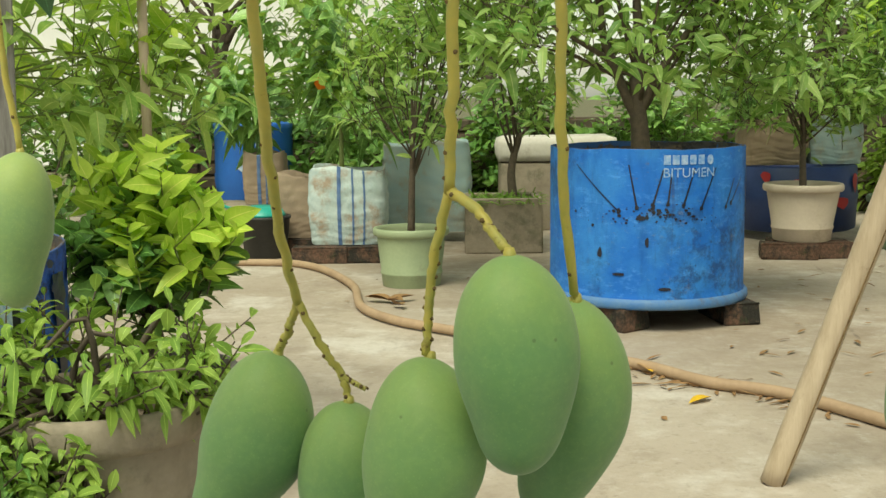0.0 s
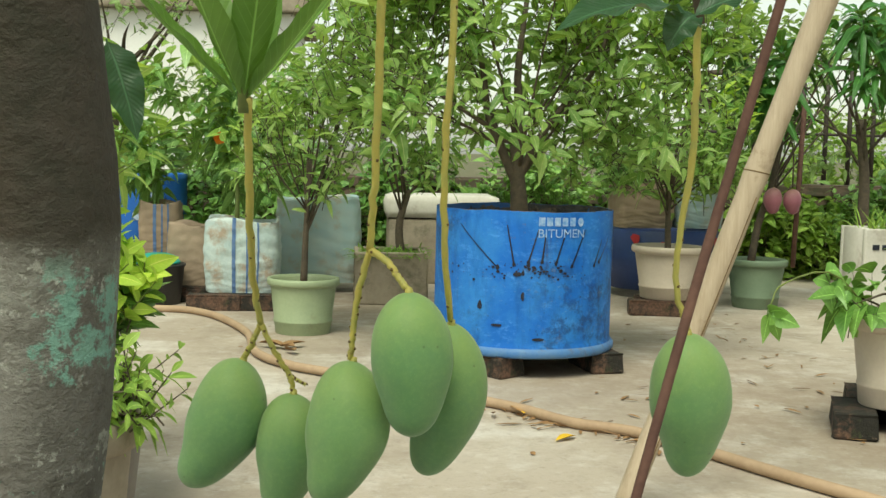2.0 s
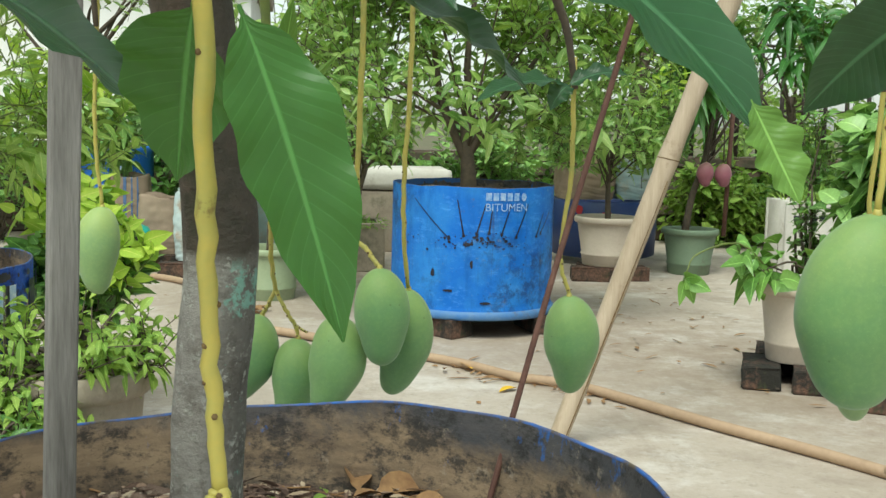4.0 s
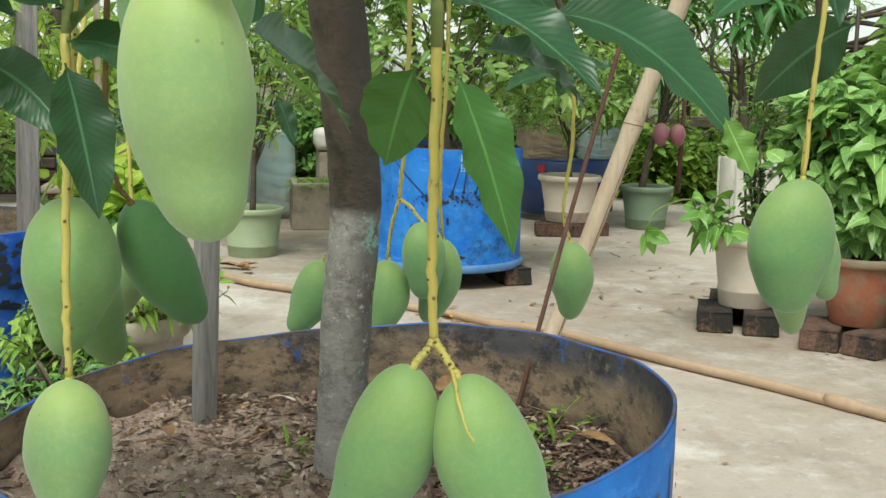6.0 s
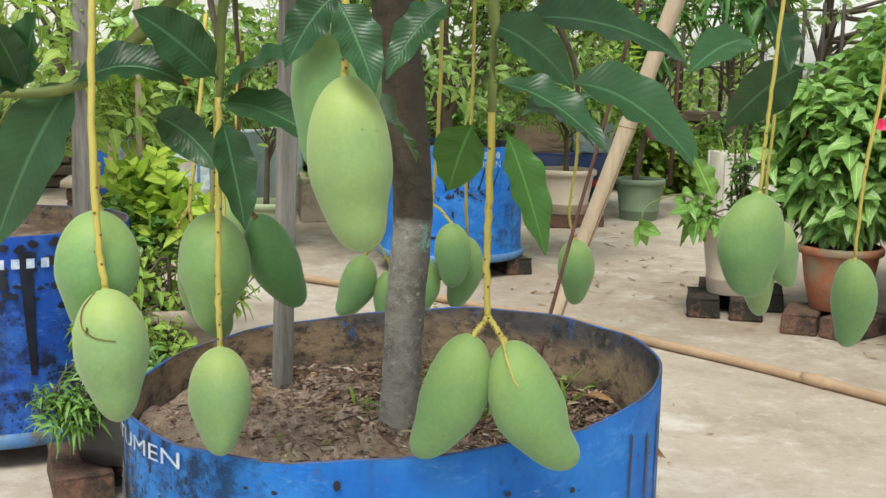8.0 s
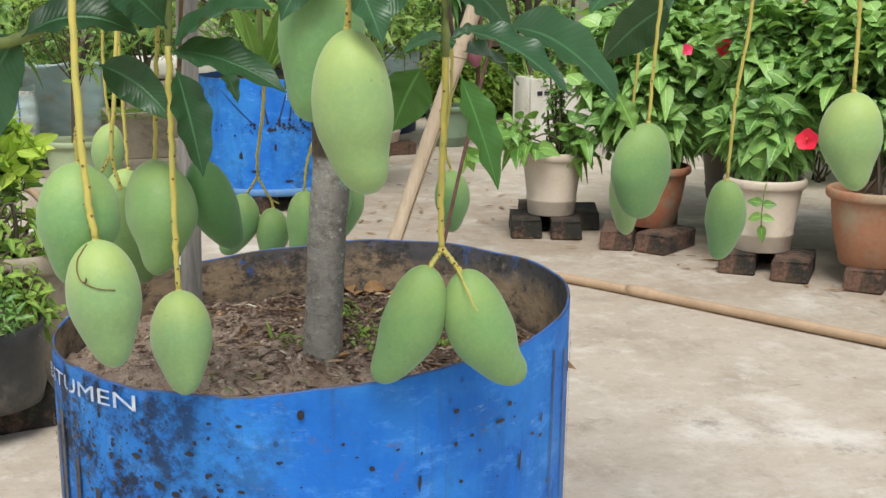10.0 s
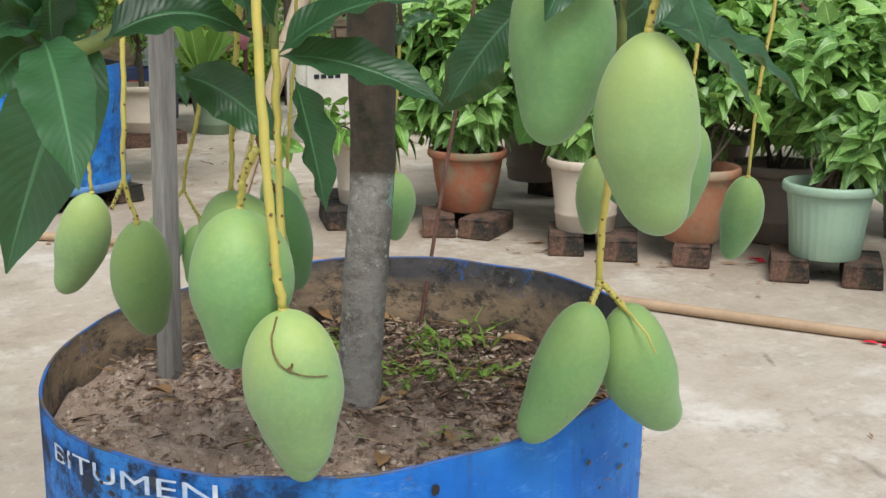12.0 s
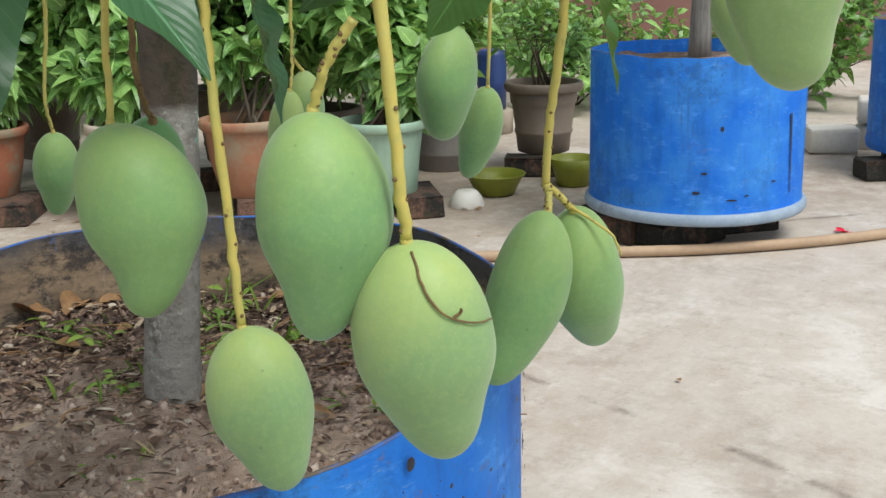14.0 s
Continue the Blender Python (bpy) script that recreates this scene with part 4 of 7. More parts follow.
def near_soil():
    bed = thing("soil_bed", (D0[0], D0[1], 0.445), "dry brown soil with bark litter inside the drum", "soil", kind="stuff")
    g = Geo()
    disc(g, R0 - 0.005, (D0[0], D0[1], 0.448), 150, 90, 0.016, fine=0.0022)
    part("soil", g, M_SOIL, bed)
    rng = np.random.default_rng(4)
    n = 4200
    a, q = rng.uniform(0, 2 * math.pi, 3 * n), (R0 - 0.015) * np.sqrt(rng.random(3 * n))
    one_side = 0.8 * q * np.cos(a) + 0.55 * q * np.sin(a) + rng.normal(size=3 * n) * 0.09
    kept = np.flatnonzero((one_side > 0.02) | (rng.random(3 * n) < 0.06))[:n]
    a, q, n = a[kept], q[kept], len(kept)
    base = np.stack([D0[0] + q * np.cos(a), D0[1] + q * np.sin(a), np.zeros(n)], 1)
    for b in base:
        b[2] = 0.452 + 0.016 * noise.fractal(Vector((b[0], b[1], 0.3)) * 14, 1.0, 2.0, 4)
    way = unit(np.concatenate([rng.normal(size=(n, 2)), rng.uniform(-0.1, 0.25, (n, 1))], 1))
    g = Geo()
    blades(g, base, way, unit(UP + rng.normal(size=(n, 3)) * 0.35), 0.004 + 0.020 * rng.random(n) ** 1.7, rng.uniform(0.0015, 0.0058, n), 0.05, 0.25, 3, 0.9)
    part("litter", g, M_CHIP, bed, "bark chips and dry leaf scraps")
    g = Geo()
    eight = np.array([(1, 0, 0), (0, 1, 0), (-1, 0, 0), (0, -1, 0), (0, 0, 1), (0, 0, -1)], float)
    sides = [(0, 1, 4), (1, 2, 4), (2, 3, 4), (3, 0, 4), (1, 0, 5), (2, 1, 5), (3, 2, 5), (0, 3, 5)]
    for i in range(4200):
        aa, qq = rng.uniform(0, 2 * math.pi), (R0 - 0.014) * math.sqrt(rng.random())
        x, y = D0[0] + qq * math.cos(aa), D0[1] + qq * math.sin(aa)
        z = 0.448 + 0.016 * noise.fractal(Vector((x, y, 0.3)) * 14, 1.0, 2.0, 4)
        size = 0.0011 + 0.0050 * rng.random() ** 3
        turn = Euler(rng.uniform(0, 6.28, 3)).to_matrix()
        g.add([tuple(Vector((x, y, z)) + turn @ Vector(c * size * rng.uniform(0.6, 1.25))) for c in eight], sides)
    part("clods", g, M_CLOD, bed, "loose crumbs of soil")
    g = Geo()
    for i in range(70):
        b = base[200 + i] + (0, 0, 0.002)
        d = way[200 + i] * (1, 1, 0.1) * rng.uniform(0.015, 0.05)
        tube(g, glide([b, b + d * 0.5 + rng.normal(size=3) * (0.005, 0.005, 0.001), b + d + (0, 0, 0.001)], 6), rng.uniform(0.0004, 0.0011), 5)
    part("rootlets", g, M_STRAW, bed, "dry rootlets and grass stems")
    g = Geo()
    for x, y, h, size in ((0.028, 0.370, 0.3, 0.055), (0.012, 0.385, 1.6, 0.05), (0.055, 0.352, -0.6, 0.04), (-0.245, 0.24, 2.0, 0.035), (-0.16, -0.02, 0.9, 0.03)):
        d = np.array((math.cos(h), math.sin(h), 0.25))
        blades(g, np.array([(x, y, 0.456)]), unit(d)[None], unit((0.3, -0.3, 1.0))[None], size, size * 0.5, 0.3, 0.35, 6, 0.8)
    part("dry_leaf", g, M_STRAW, bed, "curled brown mango leaves")
    m = 26
    g = Geo()
    blades(g, base[:m] + (0, 0, 0.002), way[:m], unit(UP + rng.normal(size=(m, 3)) * 0.5), rng.uniform(0.012, 0.045, m), rng.uniform(0.004, 0.016, m), 0.1, 0.3, 4, 0.8)
    part("fallen_leaves", g, M_STRAW, bed, "dry fallen leaves")


near_soil()


def weeds():
    """Small sprouts and grass in the soil."""
    rng = np.random.default_rng(8)
    for cx, cy, n, h in ((0.02, 0.17, 16, 0.045), (0.05, 0.12, 14, 0.04), (0.07, 0.22, 16, 0.045), (0.11, 0.25, 14, 0.05), (-0.04, 0.147, 9, 0.035), (-0.03, 0.20, 8, 0.035), (-0.115, 0.20, 6, 0.035), (-0.04, 0.0, 5, 0.03), (0.07, 0.05, 8, 0.035), (-0.098, 0.165, 5, 0.03), (-0.2, 0.10, 4, 0.022), (-0.005, 0.30, 8, 0.05), (0.0, 0.26, 8, 0.04), (-0.13, 0.02, 4, 0.018)):
        ob = thing("weed", (cx, cy, 0.447), "small green weed sprouting from the soil", "weed", "weeds in the drum")
        g = Geo()
        base = np.stack([cx + rng.normal(size=n) * 0.016, cy + rng.normal(size=n) * 0.016, np.full(n, 0.447)], 1)
        way = unit(np.concatenate([rng.normal(size=(n, 2)) * 0.8, rng.uniform(0.4, 1.1, (n, 1))], 1))
        blades(g, base, way, unit(way * 0.2 + UP), h * rng.uniform(0.6, 1.4, n), 0.0026 * rng.uniform(0.6, 1.6, n), 0.6 * rng.random(n), 0.2, 5, 0.7)
        tagged(part("blade", g, M_GRASS, ob), kind="stuff")
        g = Geo()
        tips = base[: n // 2] + way[: n // 2] * h * 0.5
        m = len(tips)
        two = np.concatenate([tips, tips + (0, 0, 0.002)])
        out = unit(np.concatenate([rng.normal(size=(2 * m, 2)), rng.uniform(0, 0.5, (2 * m, 1))], 1))
        blades(g, two, out, unit(UP + rng.normal(size=(2 * m, 3)) * 0.3), h * 0.35 * rng.uniform(0.7, 1.3, 2 * m), h * 0.15, 0.3, 0.15, 4, 0.8)
        tagged(part("leaf", g, M_LEAF_HERB, ob), kind="stuff")


weeds()

for x, y, turn, n, reach in ((-0.18, 0.075, 0.6, 16, 0.055), (0.06, 0.20, 2.2, 12, 0.06), (0.10, 0.13, 4.0, 10, 0.05)):
    tuft = thing("straw_tuft", (x, y, 0.447), "small fan of dry pale grass lying on the soil", "straw", "dry grass on the soil")
    g, trng = Geo(), np.random.default_rng(int(turn * 10))
    ta = turn + trng.normal(size=n) * 0.5
    tw = unit(np.stack([np.cos(ta), np.sin(ta), trng.uniform(0.05, 0.5, n)], 1))
    blades(g, np.tile((x, y, 0.449), (n, 1)) + trng.normal(size=(n, 3)) * (0.004, 0.004, 0), tw, unit(UP + trng.normal(size=(n, 3)) * 0.3), reach * trng.uniform(0.5, 1.2, n), 0.0020, 0.5, 0.2, 5, 0.8)
    tagged(part("blade", g, M_DRY_GRASS, tuft), kind="stuff")
for x, y, h in ((-0.134, 0.216, 0.045), (-0.084, 0.162, 0.05), (0.028, 0.13, 0.05), (0.12, 0.20, 0.06)):
    sprout = thing("sprout", (x, y, 0.445), "single fresh green blade sprouting from the soil", "weed", "weeds in the drum")
    g = Geo()
    blades(g, np.array([(x, y, 0.447), (x + 0.003, y, 0.447)]), unit(np.array([(-0.15, 0.1, 1.0), (0.5, -0.2, 0.9)])), unit(np.array([(0.1, -1.0, 0.2)] * 2)), np.array((h, h * 0.7)), 0.0045, 0.4, 0.2, 6, 0.7)
    part("blade", g, M_LEAF_HERB, sprout)

# stake and rod in the near drum
stake = thing("wooden_stake", (-0.216, 0.318, 0.43), "grey weathered square wooden stake set in the soil", "stake")
sg = Geo()
block(sg, (0.0215, 0.017, 0.62), Matrix.Translation((-0.2105, 0.3185, 0.735)) @ Euler((0.0, radians(1.3), radians(24))).to_matrix().to_4x4(), 0.0015, random.Random(3), 0.0006)
part("post", sg, M_STAKE, stake, smooth=False)
rod = thing("iron_rod", (0.111, 0.321, 0.43), "thin rusty iron rod leaning in the drum", "rod")
rg = Geo()
tube(rg, glide([(0.102, 0.318, 0.42), (0.158, 0.345, 0.62), (0.213, 0.371, 0.80), (0.285, 0.405, 1.04)], 14), 0.0025, 8)
part("bar", rg, M_ROD, rod)


# ---- the mango tree ----
TREE = thing("mango_tree", (-0.089, 0.134, 0.44), "young grey-barked mango tree growing in a drum", "tree")
TRUNK = glide([(-0.091, 0.130, 0.43), (-0.089, 0.126, 0.50), (-0.086, 0.118, 0.60), (-0.080, 0.116, 0.70), (-0.094, 0.095, 0.82), (-0.116, 0.053, 0.95), (-0.12, 0.04, 1.05)], 40) - np.array((0.003, 0.0, 0.0))


def mango_tree_wood():
    g = Geo()
    rng = np.random.default_rng(2)
    r = np.interp(np.linspace(0, 1, 40), [0, 0.06, 0.2, 0.5, 0.8, 1], [0.0275, 0.0235, 0.0215, 0.0215, 0.0225, 0.019])
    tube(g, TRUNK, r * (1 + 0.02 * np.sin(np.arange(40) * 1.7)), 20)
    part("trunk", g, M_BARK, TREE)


mango_tree_wood()


def limb(points, radii, material=None, name="branch"):
    g = Geo()
    tube(g, glide(points, 16), radii, 9)
    return part(name, g, material or M_TWIG, TREE)


TOP = (-0.12, 0.04, 1.05)
limb([(-0.116, 0.05, 0.96), (-0.2, 0.0, 1.02), (-0.27, -0.06, 0.93), (-0.282, -0.082, 0.815)], [0.010, 0.006, 0.0032], M_GREEN_TWIG)
limb([(-0.27, -0.05, 0.96), (-0.34, -0.06, 0.88), (-0.40, -0.076, 0.828), (-0.47, -0.08, 0.82)], [0.007, 0.006, 0.004], M_GREEN_TWIG)
limb([(-0.118, 0.045, 1.0), (-0.1, -0.1, 1.03), (-0.07, -0.19, 0.93), (-0.067, -0.2, 0.815)], [0.010, 0.006, 0.0034], M_GREEN_TWIG)
limb([(-0.1, -0.1, 1.03), (-0.17, -0.25, 1.03), (-0.20, -0.34, 0.96), (-0.20, -0.36, 0.90)], [0.008, 0.006, 0.004])
limb([TOP, (0.1, 0.1, 1.1), (0.27, 0.1, 0.98), (0.36, 0.15, 0.90)], [0.011, 0.008, 0.004])
limb([TOP, (-0.02, 0.3, 1.12), (-0.02, 0.5, 1.0), (0.02, 0.56, 0.93)], [0.012, 0.008, 0.004])
limb([(-0.02, 0.45, 1.03), (-0.07, 0.53, 0.92), (-0.072, 0.553, 0.84), (-0.069, 0.553, 0.735)], [0.007, 0.005, 0.0035], M_GREEN_TWIG)
limb([(-0.02, 0.42, 1.05), (0.12, 0.5, 0.98), (0.2, 0.53, 0.88), (0.224, 0.545, 0.80)], [0.007, 0.005, 0.003])
limb([TOP, (-0.2, 0.25, 1.12), (-0.3, 0.35, 1.0), (-0.29, 0.33, 0.86)], [0.01, 0.007, 0.003])
limb([(-0.2, 0.25, 1.12), (-0.27, 0.6, 1.05), (-0.275, 0.78, 0.95), (-0.27, 0.8, 0.86)], [0.008, 0.006, 0.003])
limb([(0.2, 0.1, 1.03), (0.36, 0.3, 1.0), (0.44, 0.36, 0.9), (0.445, 0.365, 0.80)], [0.007, 0.005, 0.003])
limb([(0.2, 0.1, 1.03), (0.35, 0.0, 1.02), (0.37, -0.14, 1.0), (0.350, -0.205, 0.90)], [0.007, 0.005, 0.003])


def stalk(points, r0=0.0034, r1=0.0027, seed=0, dark=False):
    """A yellow fruit stalk with brown scars along it."""
    rng = np.random.default_rng(seed + 100)
    r0, r1 = r0 * 0.74, r1 * 0.76
    line = glide(points, 26)
    line[2:-2] += rng.normal(size=(22, 3)) * (0.0004, 0.0004, 0) * min(1.0, r0 / 0.002)
    g = Geo()
    knots = 1 + 0.10 * (rng.random(26) > 0.75)
    tube(g, line, np.linspace(r0, r1, 26) * knots, 9)
    ob = part("fruit_stalk", g, M_NODE if dark else M_STALK, TREE, "yellow-green fruit stalk")
    if r0 < 0.0012:
        return ob
    g = Geo()
    for i in range(2, 25, 2):
        p, a = line[i], rng.uniform(0, 6.28)
        rr = r0 + (r1 - r0) * i / 26
        o = np.array((math.cos(a), math.sin(a), 0)) * rr
        tube(g, [p + o * 0.6, p + o * 1.12 + (0, 0, 0.0006), p + o * 1.25 + (0, 0, 0.0009)], [0.0012, 0.0011, 0.0004], 6)
    tagged(part("scar", g, M_NODE, ob, "brown bud scars"), kind="stuff")
    return ob


class MangoForm:
    """The skin of a hanging mango: broad shoulder, straight taper, a blunt lower end and a dent above it on the side of its beak."""

    def __init__(self, top, tip, width, bend=(1, 0), flat=0.9, wide=None, belly=0.46, neck=0.62, hook=0.004, waist=0.08):
        self.top, self.tip = np.array(top, float), np.array(tip, float)
        self.axis = unit(self.tip - self.top)
        self.length = float(np.linalg.norm(self.tip - self.top))
        flat_bend = np.array((bend[0], bend[1], 0.0))
        self.u = unit(flat_bend - self.axis * (flat_bend @ self.axis))
        broad = self.u if wide is None else np.array((math.cos(radians(wide)), math.sin(radians(wide)), 0.0))
        self.e1 = unit(broad - self.axis * (broad @ self.axis))
        self.e2 = np.cross(self.axis, self.e1)
        self.width, self.flat, self.belly, self.neck, self.hook, self.waist = width, flat, belly, neck, hook, waist

    def ring(self, s, a):
        if s < self.belly:
            r = (1 - ((self.belly - s) / self.belly) ** 2.25) ** 0.52
        else:
            k = (s - self.belly) / (1 - self.belly)
            r = (1 - (1 - self.neck) * (3 * k * k - 2 * k ** 3)) * (1 - k ** 6.0) ** 0.58
        r *= self.width / 2
        centre = self.top + self.axis * self.length * s - self.u * self.hook * math.sin(math.pi * s)
        way = np.cos(a)[:, None] * self.e1 + self.flat * np.sin(a)[:, None] * self.e2
        facing = unit(way) @ self.u
        dent = self.waist * math.exp(-((s - 0.75) / 0.13) ** 2) * (0.30 + 0.70 * np.clip(facing, 0, 1) ** 1.5)
        lump = 1 + 0.012 * np.sin(2 * a + 1.3 + self.top[0] * 40) + 0.008 * np.sin(3 * a + s * 4 + self.top[1] * 60)
        return centre + (r * lump * (1 - dent))[:, None] * way

    def on_skin(self, s, azimuth, lift=0.0):
        """The point of the skin that faces the compass direction azimuth at the height s."""
        a = np.linspace(0, 2 * math.pi, 240, endpoint=False)
        ring = self.ring(s, a)
        mid = ring.mean(0)
        want = np.array((math.cos(radians(azimuth)), math.sin(radians(azimuth))))
        best = int(np.argmax(unit((ring - mid)[:, :2]) @ want))
        return ring[best] + unit(ring[best] - mid) * lift


def mango(top, tip, width, skin, label, bend=(1, 0), group="mangoes on the tree", **shape):
    form = MangoForm(top, tip, width, bend, **shape)
    rows, sides = 46, 40
    t = (1 - np.cos(np.linspace(0, math.pi, rows))) / 2
    a = np.linspace(0, 2 * math.pi, sides + 1)
    verts = np.array([form.ring(s, a) for s in t])
    uv = np.array([np.stack([a / (2 * math.pi), np.full(sides + 1, s)], 1) for s in t])
    g = Geo()
    g.grid(verts[None], uv[None])
    ob = single("mango", g, skin, tuple(form.top), label, "mango", group)
    g = Geo()
    tube(g, [form.top + form.axis * 0.003, form.top - form.axis * 0.0005, form.top - form.axis * 0.003], [0.0036, 0.0028, 0.0021], 9)
    part("stem", g, M_NODE if skin is M_MANGO_DARK else M_STALK, ob, "short stem")
    return ob


GREEN = "unripe green mango hanging on a long yellow stalk"
# the pair over the drum's edge
mango((-0.075, -0.189, 0.631), (-0.116, -0.166, 0.520), 0.057, M_MANGO, "unripe green mango, one of a hanging pair", (-1.0, 0.3), hook=0.006, waist=0.07)
mango((-0.050, -0.197, 0.626), (0.011, -0.195, 0.516), 0.062, M_MANGO, "unripe green mango with a hooked tip, one of a hanging pair", (1.0, 0.1), flat=0.88, belly=0.47, neck=0.64, hook=0.008, waist=0.17)
stalk([(-0.067, -0.2, 0.82), (-0.066, -0.195, 0.75), (-0.065, -0.186, 0.69), (-0.062, -0.182, 0.645)], 0.0042, 0.0036, 1)
stalk([(-0.062, -0.182, 0.646), (-0.068, -0.187, 0.639), (-0.075, -0.189, 0.632)], 0.0032, 0.003, 2)
stalk([(-0.062, -0.182, 0.646), (-0.056, -0.191, 0.636), (-0.050, -0.197, 0.627)], 0.0034, 0.003, 3)
stalk([(-0.053, -0.192, 0.632), (-0.053, -0.222, 0.616), (-0.050, -0.229, 0.605), (-0.046, -0.230, 0.598)], 0.0016, 0.0008, 4)
# the large one in front, and the one behind it
mango((-0.197, -0.358, 0.843), (-0.184, -0.362, 0.730), 0.059, M_MANGO_PALE, "large pale green mango hanging before the trunk", (0.6, -0.8), hook=0.004, waist=0.13, neck=0.67, belly=0.50)
mango((-0.196, -0.283, 0.888), (-0.206, -0.288, 0.773), 0.064, M_MANGO, "large green mango hanging behind a pale one", (-0.6, 0.2), neck=0.62, waist=0.05)
stalk([(-0.2, -0.36, 0.93), (-0.196, -0.362, 0.88), (-0.197, -0.358, 0.845)], 0.0036, 0.003, 5)
# the cluster by the lettering
TWIGGED = dict(top=(-0.361, -0.244, 0.685), tip=(-0.352, -0.257, 0.588), width=0.0605, bend=(0.5, -0.85), flat=0.88, wide=-60, neck=0.55, hook=0.001, waist=0.08)
mango(skin=M_MANGO_PALE, label="pale green mango with a dry twig lying across it", **TWIGGED)
stalk([(-0.366, -0.225, 0.93), (-0.368, -0.238, 0.80), (-0.365, -0.243, 0.72), (-0.361, -0.244, 0.686)], 0.0038, 0.0034, 6)
TWIG_FORM = MangoForm(**TWIGGED)
stalk([TWIG_FORM.on_skin(h, az, 0.0011) for h, az in ((0.02, 220), (0.10, 220), (0.18, 224), (0.26, 234), (0.31, 248), (0.345, 264), (0.37, 284))], 0.00080, 0.00045, 7, True)
stalk([TWIG_FORM.on_skin(0.285, 241, 0.001), TWIG_FORM.on_skin(0.265, 246, 0.003), TWIG_FORM.on_skin(0.25, 246, 0.004)], 0.0010, 0.0007, 31, True)
mango((-0.283, -0.095, 0.603), (-0.283, -0.119, 0.511), 0.057, M_MANGO_PALE, "small pale green mango on a straight yellow stalk", (-0.5, 0.8), flat=0.94, neck=0.55, hook=-0.001, waist=0.08)
stalk([(-0.282, -0.083, 0.82), (-0.283, -0.086, 0.74), (-0.284, -0.092, 0.66), (-0.283, -0.095, 0.603)], 0.0040, 0.0032, 8)
mango((-0.368, -0.206, 0.738), (-0.378, -0.211, 0.643), 0.063, M_MANGO, "broad green mango hanging behind others", (-0.3, 0.6), flat=0.84, wide=0, neck=0.52, waist=0.12)
stalk([(-0.366, -0.226, 0.775), (-0.369, -0.214, 0.757), (-0.368, -0.206, 0.739)], 0.0030, 0.0028, 9)
mango((-0.291, -0.022, 0.712), (-0.295, -0.042, 0.605), 0.068, M_MANGO, "broad green mango with a bent lower end", (-0.5, 0.8), flat=0.95, neck=0.50, hook=0.008, waist=0.17)
stalk([(-0.282, -0.03, 0.86), (-0.287, -0.022, 0.78), (-0.291, -0.022, 0.712)], 0.0030, 0.0026, 10)
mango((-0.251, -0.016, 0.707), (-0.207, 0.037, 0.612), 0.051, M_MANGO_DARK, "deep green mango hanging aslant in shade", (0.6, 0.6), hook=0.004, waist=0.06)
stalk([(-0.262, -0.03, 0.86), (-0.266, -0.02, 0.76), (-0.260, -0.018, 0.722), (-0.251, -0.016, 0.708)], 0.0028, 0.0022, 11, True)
mango((-0.285, 0.33, 0.652), (-0.312, 0.355, 0.545), 0.055, M_MANGO_PALE, "green mango with a yellowish shoulder over the soil", (-1, 0))
stalk([(-0.29, 0.33, 0.88), (-0.288, 0.33, 0.74), (-0.285, 0.33, 0.654)], 0.0030, 0.0026, 12)
mango((-0.312, 0.125, 0.662), (-0.285, 0.171, 0.548), 0.056, M_MANGO, "green mango hanging beside the wooden stake", (0.8, 0.4))
stalk([(-0.30, 0.17, 0.9), (-0.309, 0.15, 0.78), (-0.318, 0.135, 0.70), (-0.312, 0.125, 0.664)], 0.0032, 0.0026, 13)
stalk([(-0.318, 0.135, 0.70), (-0.332, 0.13, 0.675)], 0.0026, 0.002, 14)
mango((-0.268, 0.82, 0.655), (-0.272, 0.81, 0.553), 0.052, M_MANGO_PALE, "pale green mango on a yellow stalk", (1, 0))
stalk([(-0.268, 0.80, 0.9), (-0.274, 0.81, 0.75), (-0.268, 0.82, 0.656)], 0.0034, 0.0028, 15)
# the five in front of the yard
mango((0.040, 0.566, 0.620), (0.044, 0.562, 0.523), 0.055, M_MANGO, GREEN, (-1, 0), neck=0.66, waist=0.05, hook=0.001)
mango((0.072, 0.600, 0.594), (0.058, 0.630, 0.478), 0.057, M_MANGO, "green mango pressed behind its neighbour", (-1, 0.3), neck=0.60, hook=0.006)
mango((0.004, 0.605, 0.566), (-0.015, 0.588, 0.468), 0.058, M_MANGO, "green mango with a dark scar along its side", (-1, 0), neck=0.60, hook=0.006)
mango((-0.077, 0.660, 0.556), (-0.116, 0.655, 0.461), 0.058, M_MANGO, "green mango tapering to one side", (-1, 0), hook=0.006)
mango((-0.039, 0.645, 0.534), (-0.050, 0.645, 0.447), 0.052, M_MANGO, "smaller deep green mango between two others", (-1, 0), neck=0.66)
stalk([(-0.066, 0.553, 0.745), (-0.067, 0.58, 0.68), (-0.067, 0.62, 0.62), (-0.063, 0.640, 0.586)], 0.0036, 0.0030, 16)
stalk([(-0.063, 0.640, 0.587), (-0.070, 0.652, 0.570), (-0.077, 0.660, 0.557)], 0.0028, 0.0028, 17)
stalk([(-0.063, 0.640, 0.587), (-0.051, 0.642, 0.562), (-0.042, 0.645, 0.547), (-0.039, 0.645, 0.535)], 0.0028, 0.0026, 18)
stalk([(-0.043, 0.645, 0.548), (-0.030, 0.642, 0.541)], 0.0020, 0.0016, 19)
stalk([(0.02, 0.56, 0.94), (0.018, 0.56, 0.80), (0.016, 0.575, 0.70), (0.014, 0.59, 0.645)], 0.0040, 0.0034, 20)
stalk([(0.014, 0.59, 0.646), (0.006, 0.60, 0.61), (0.004, 0.604, 0.588), (0.002, 0.605, 0.567)], 0.0032, 0.0028, 21)
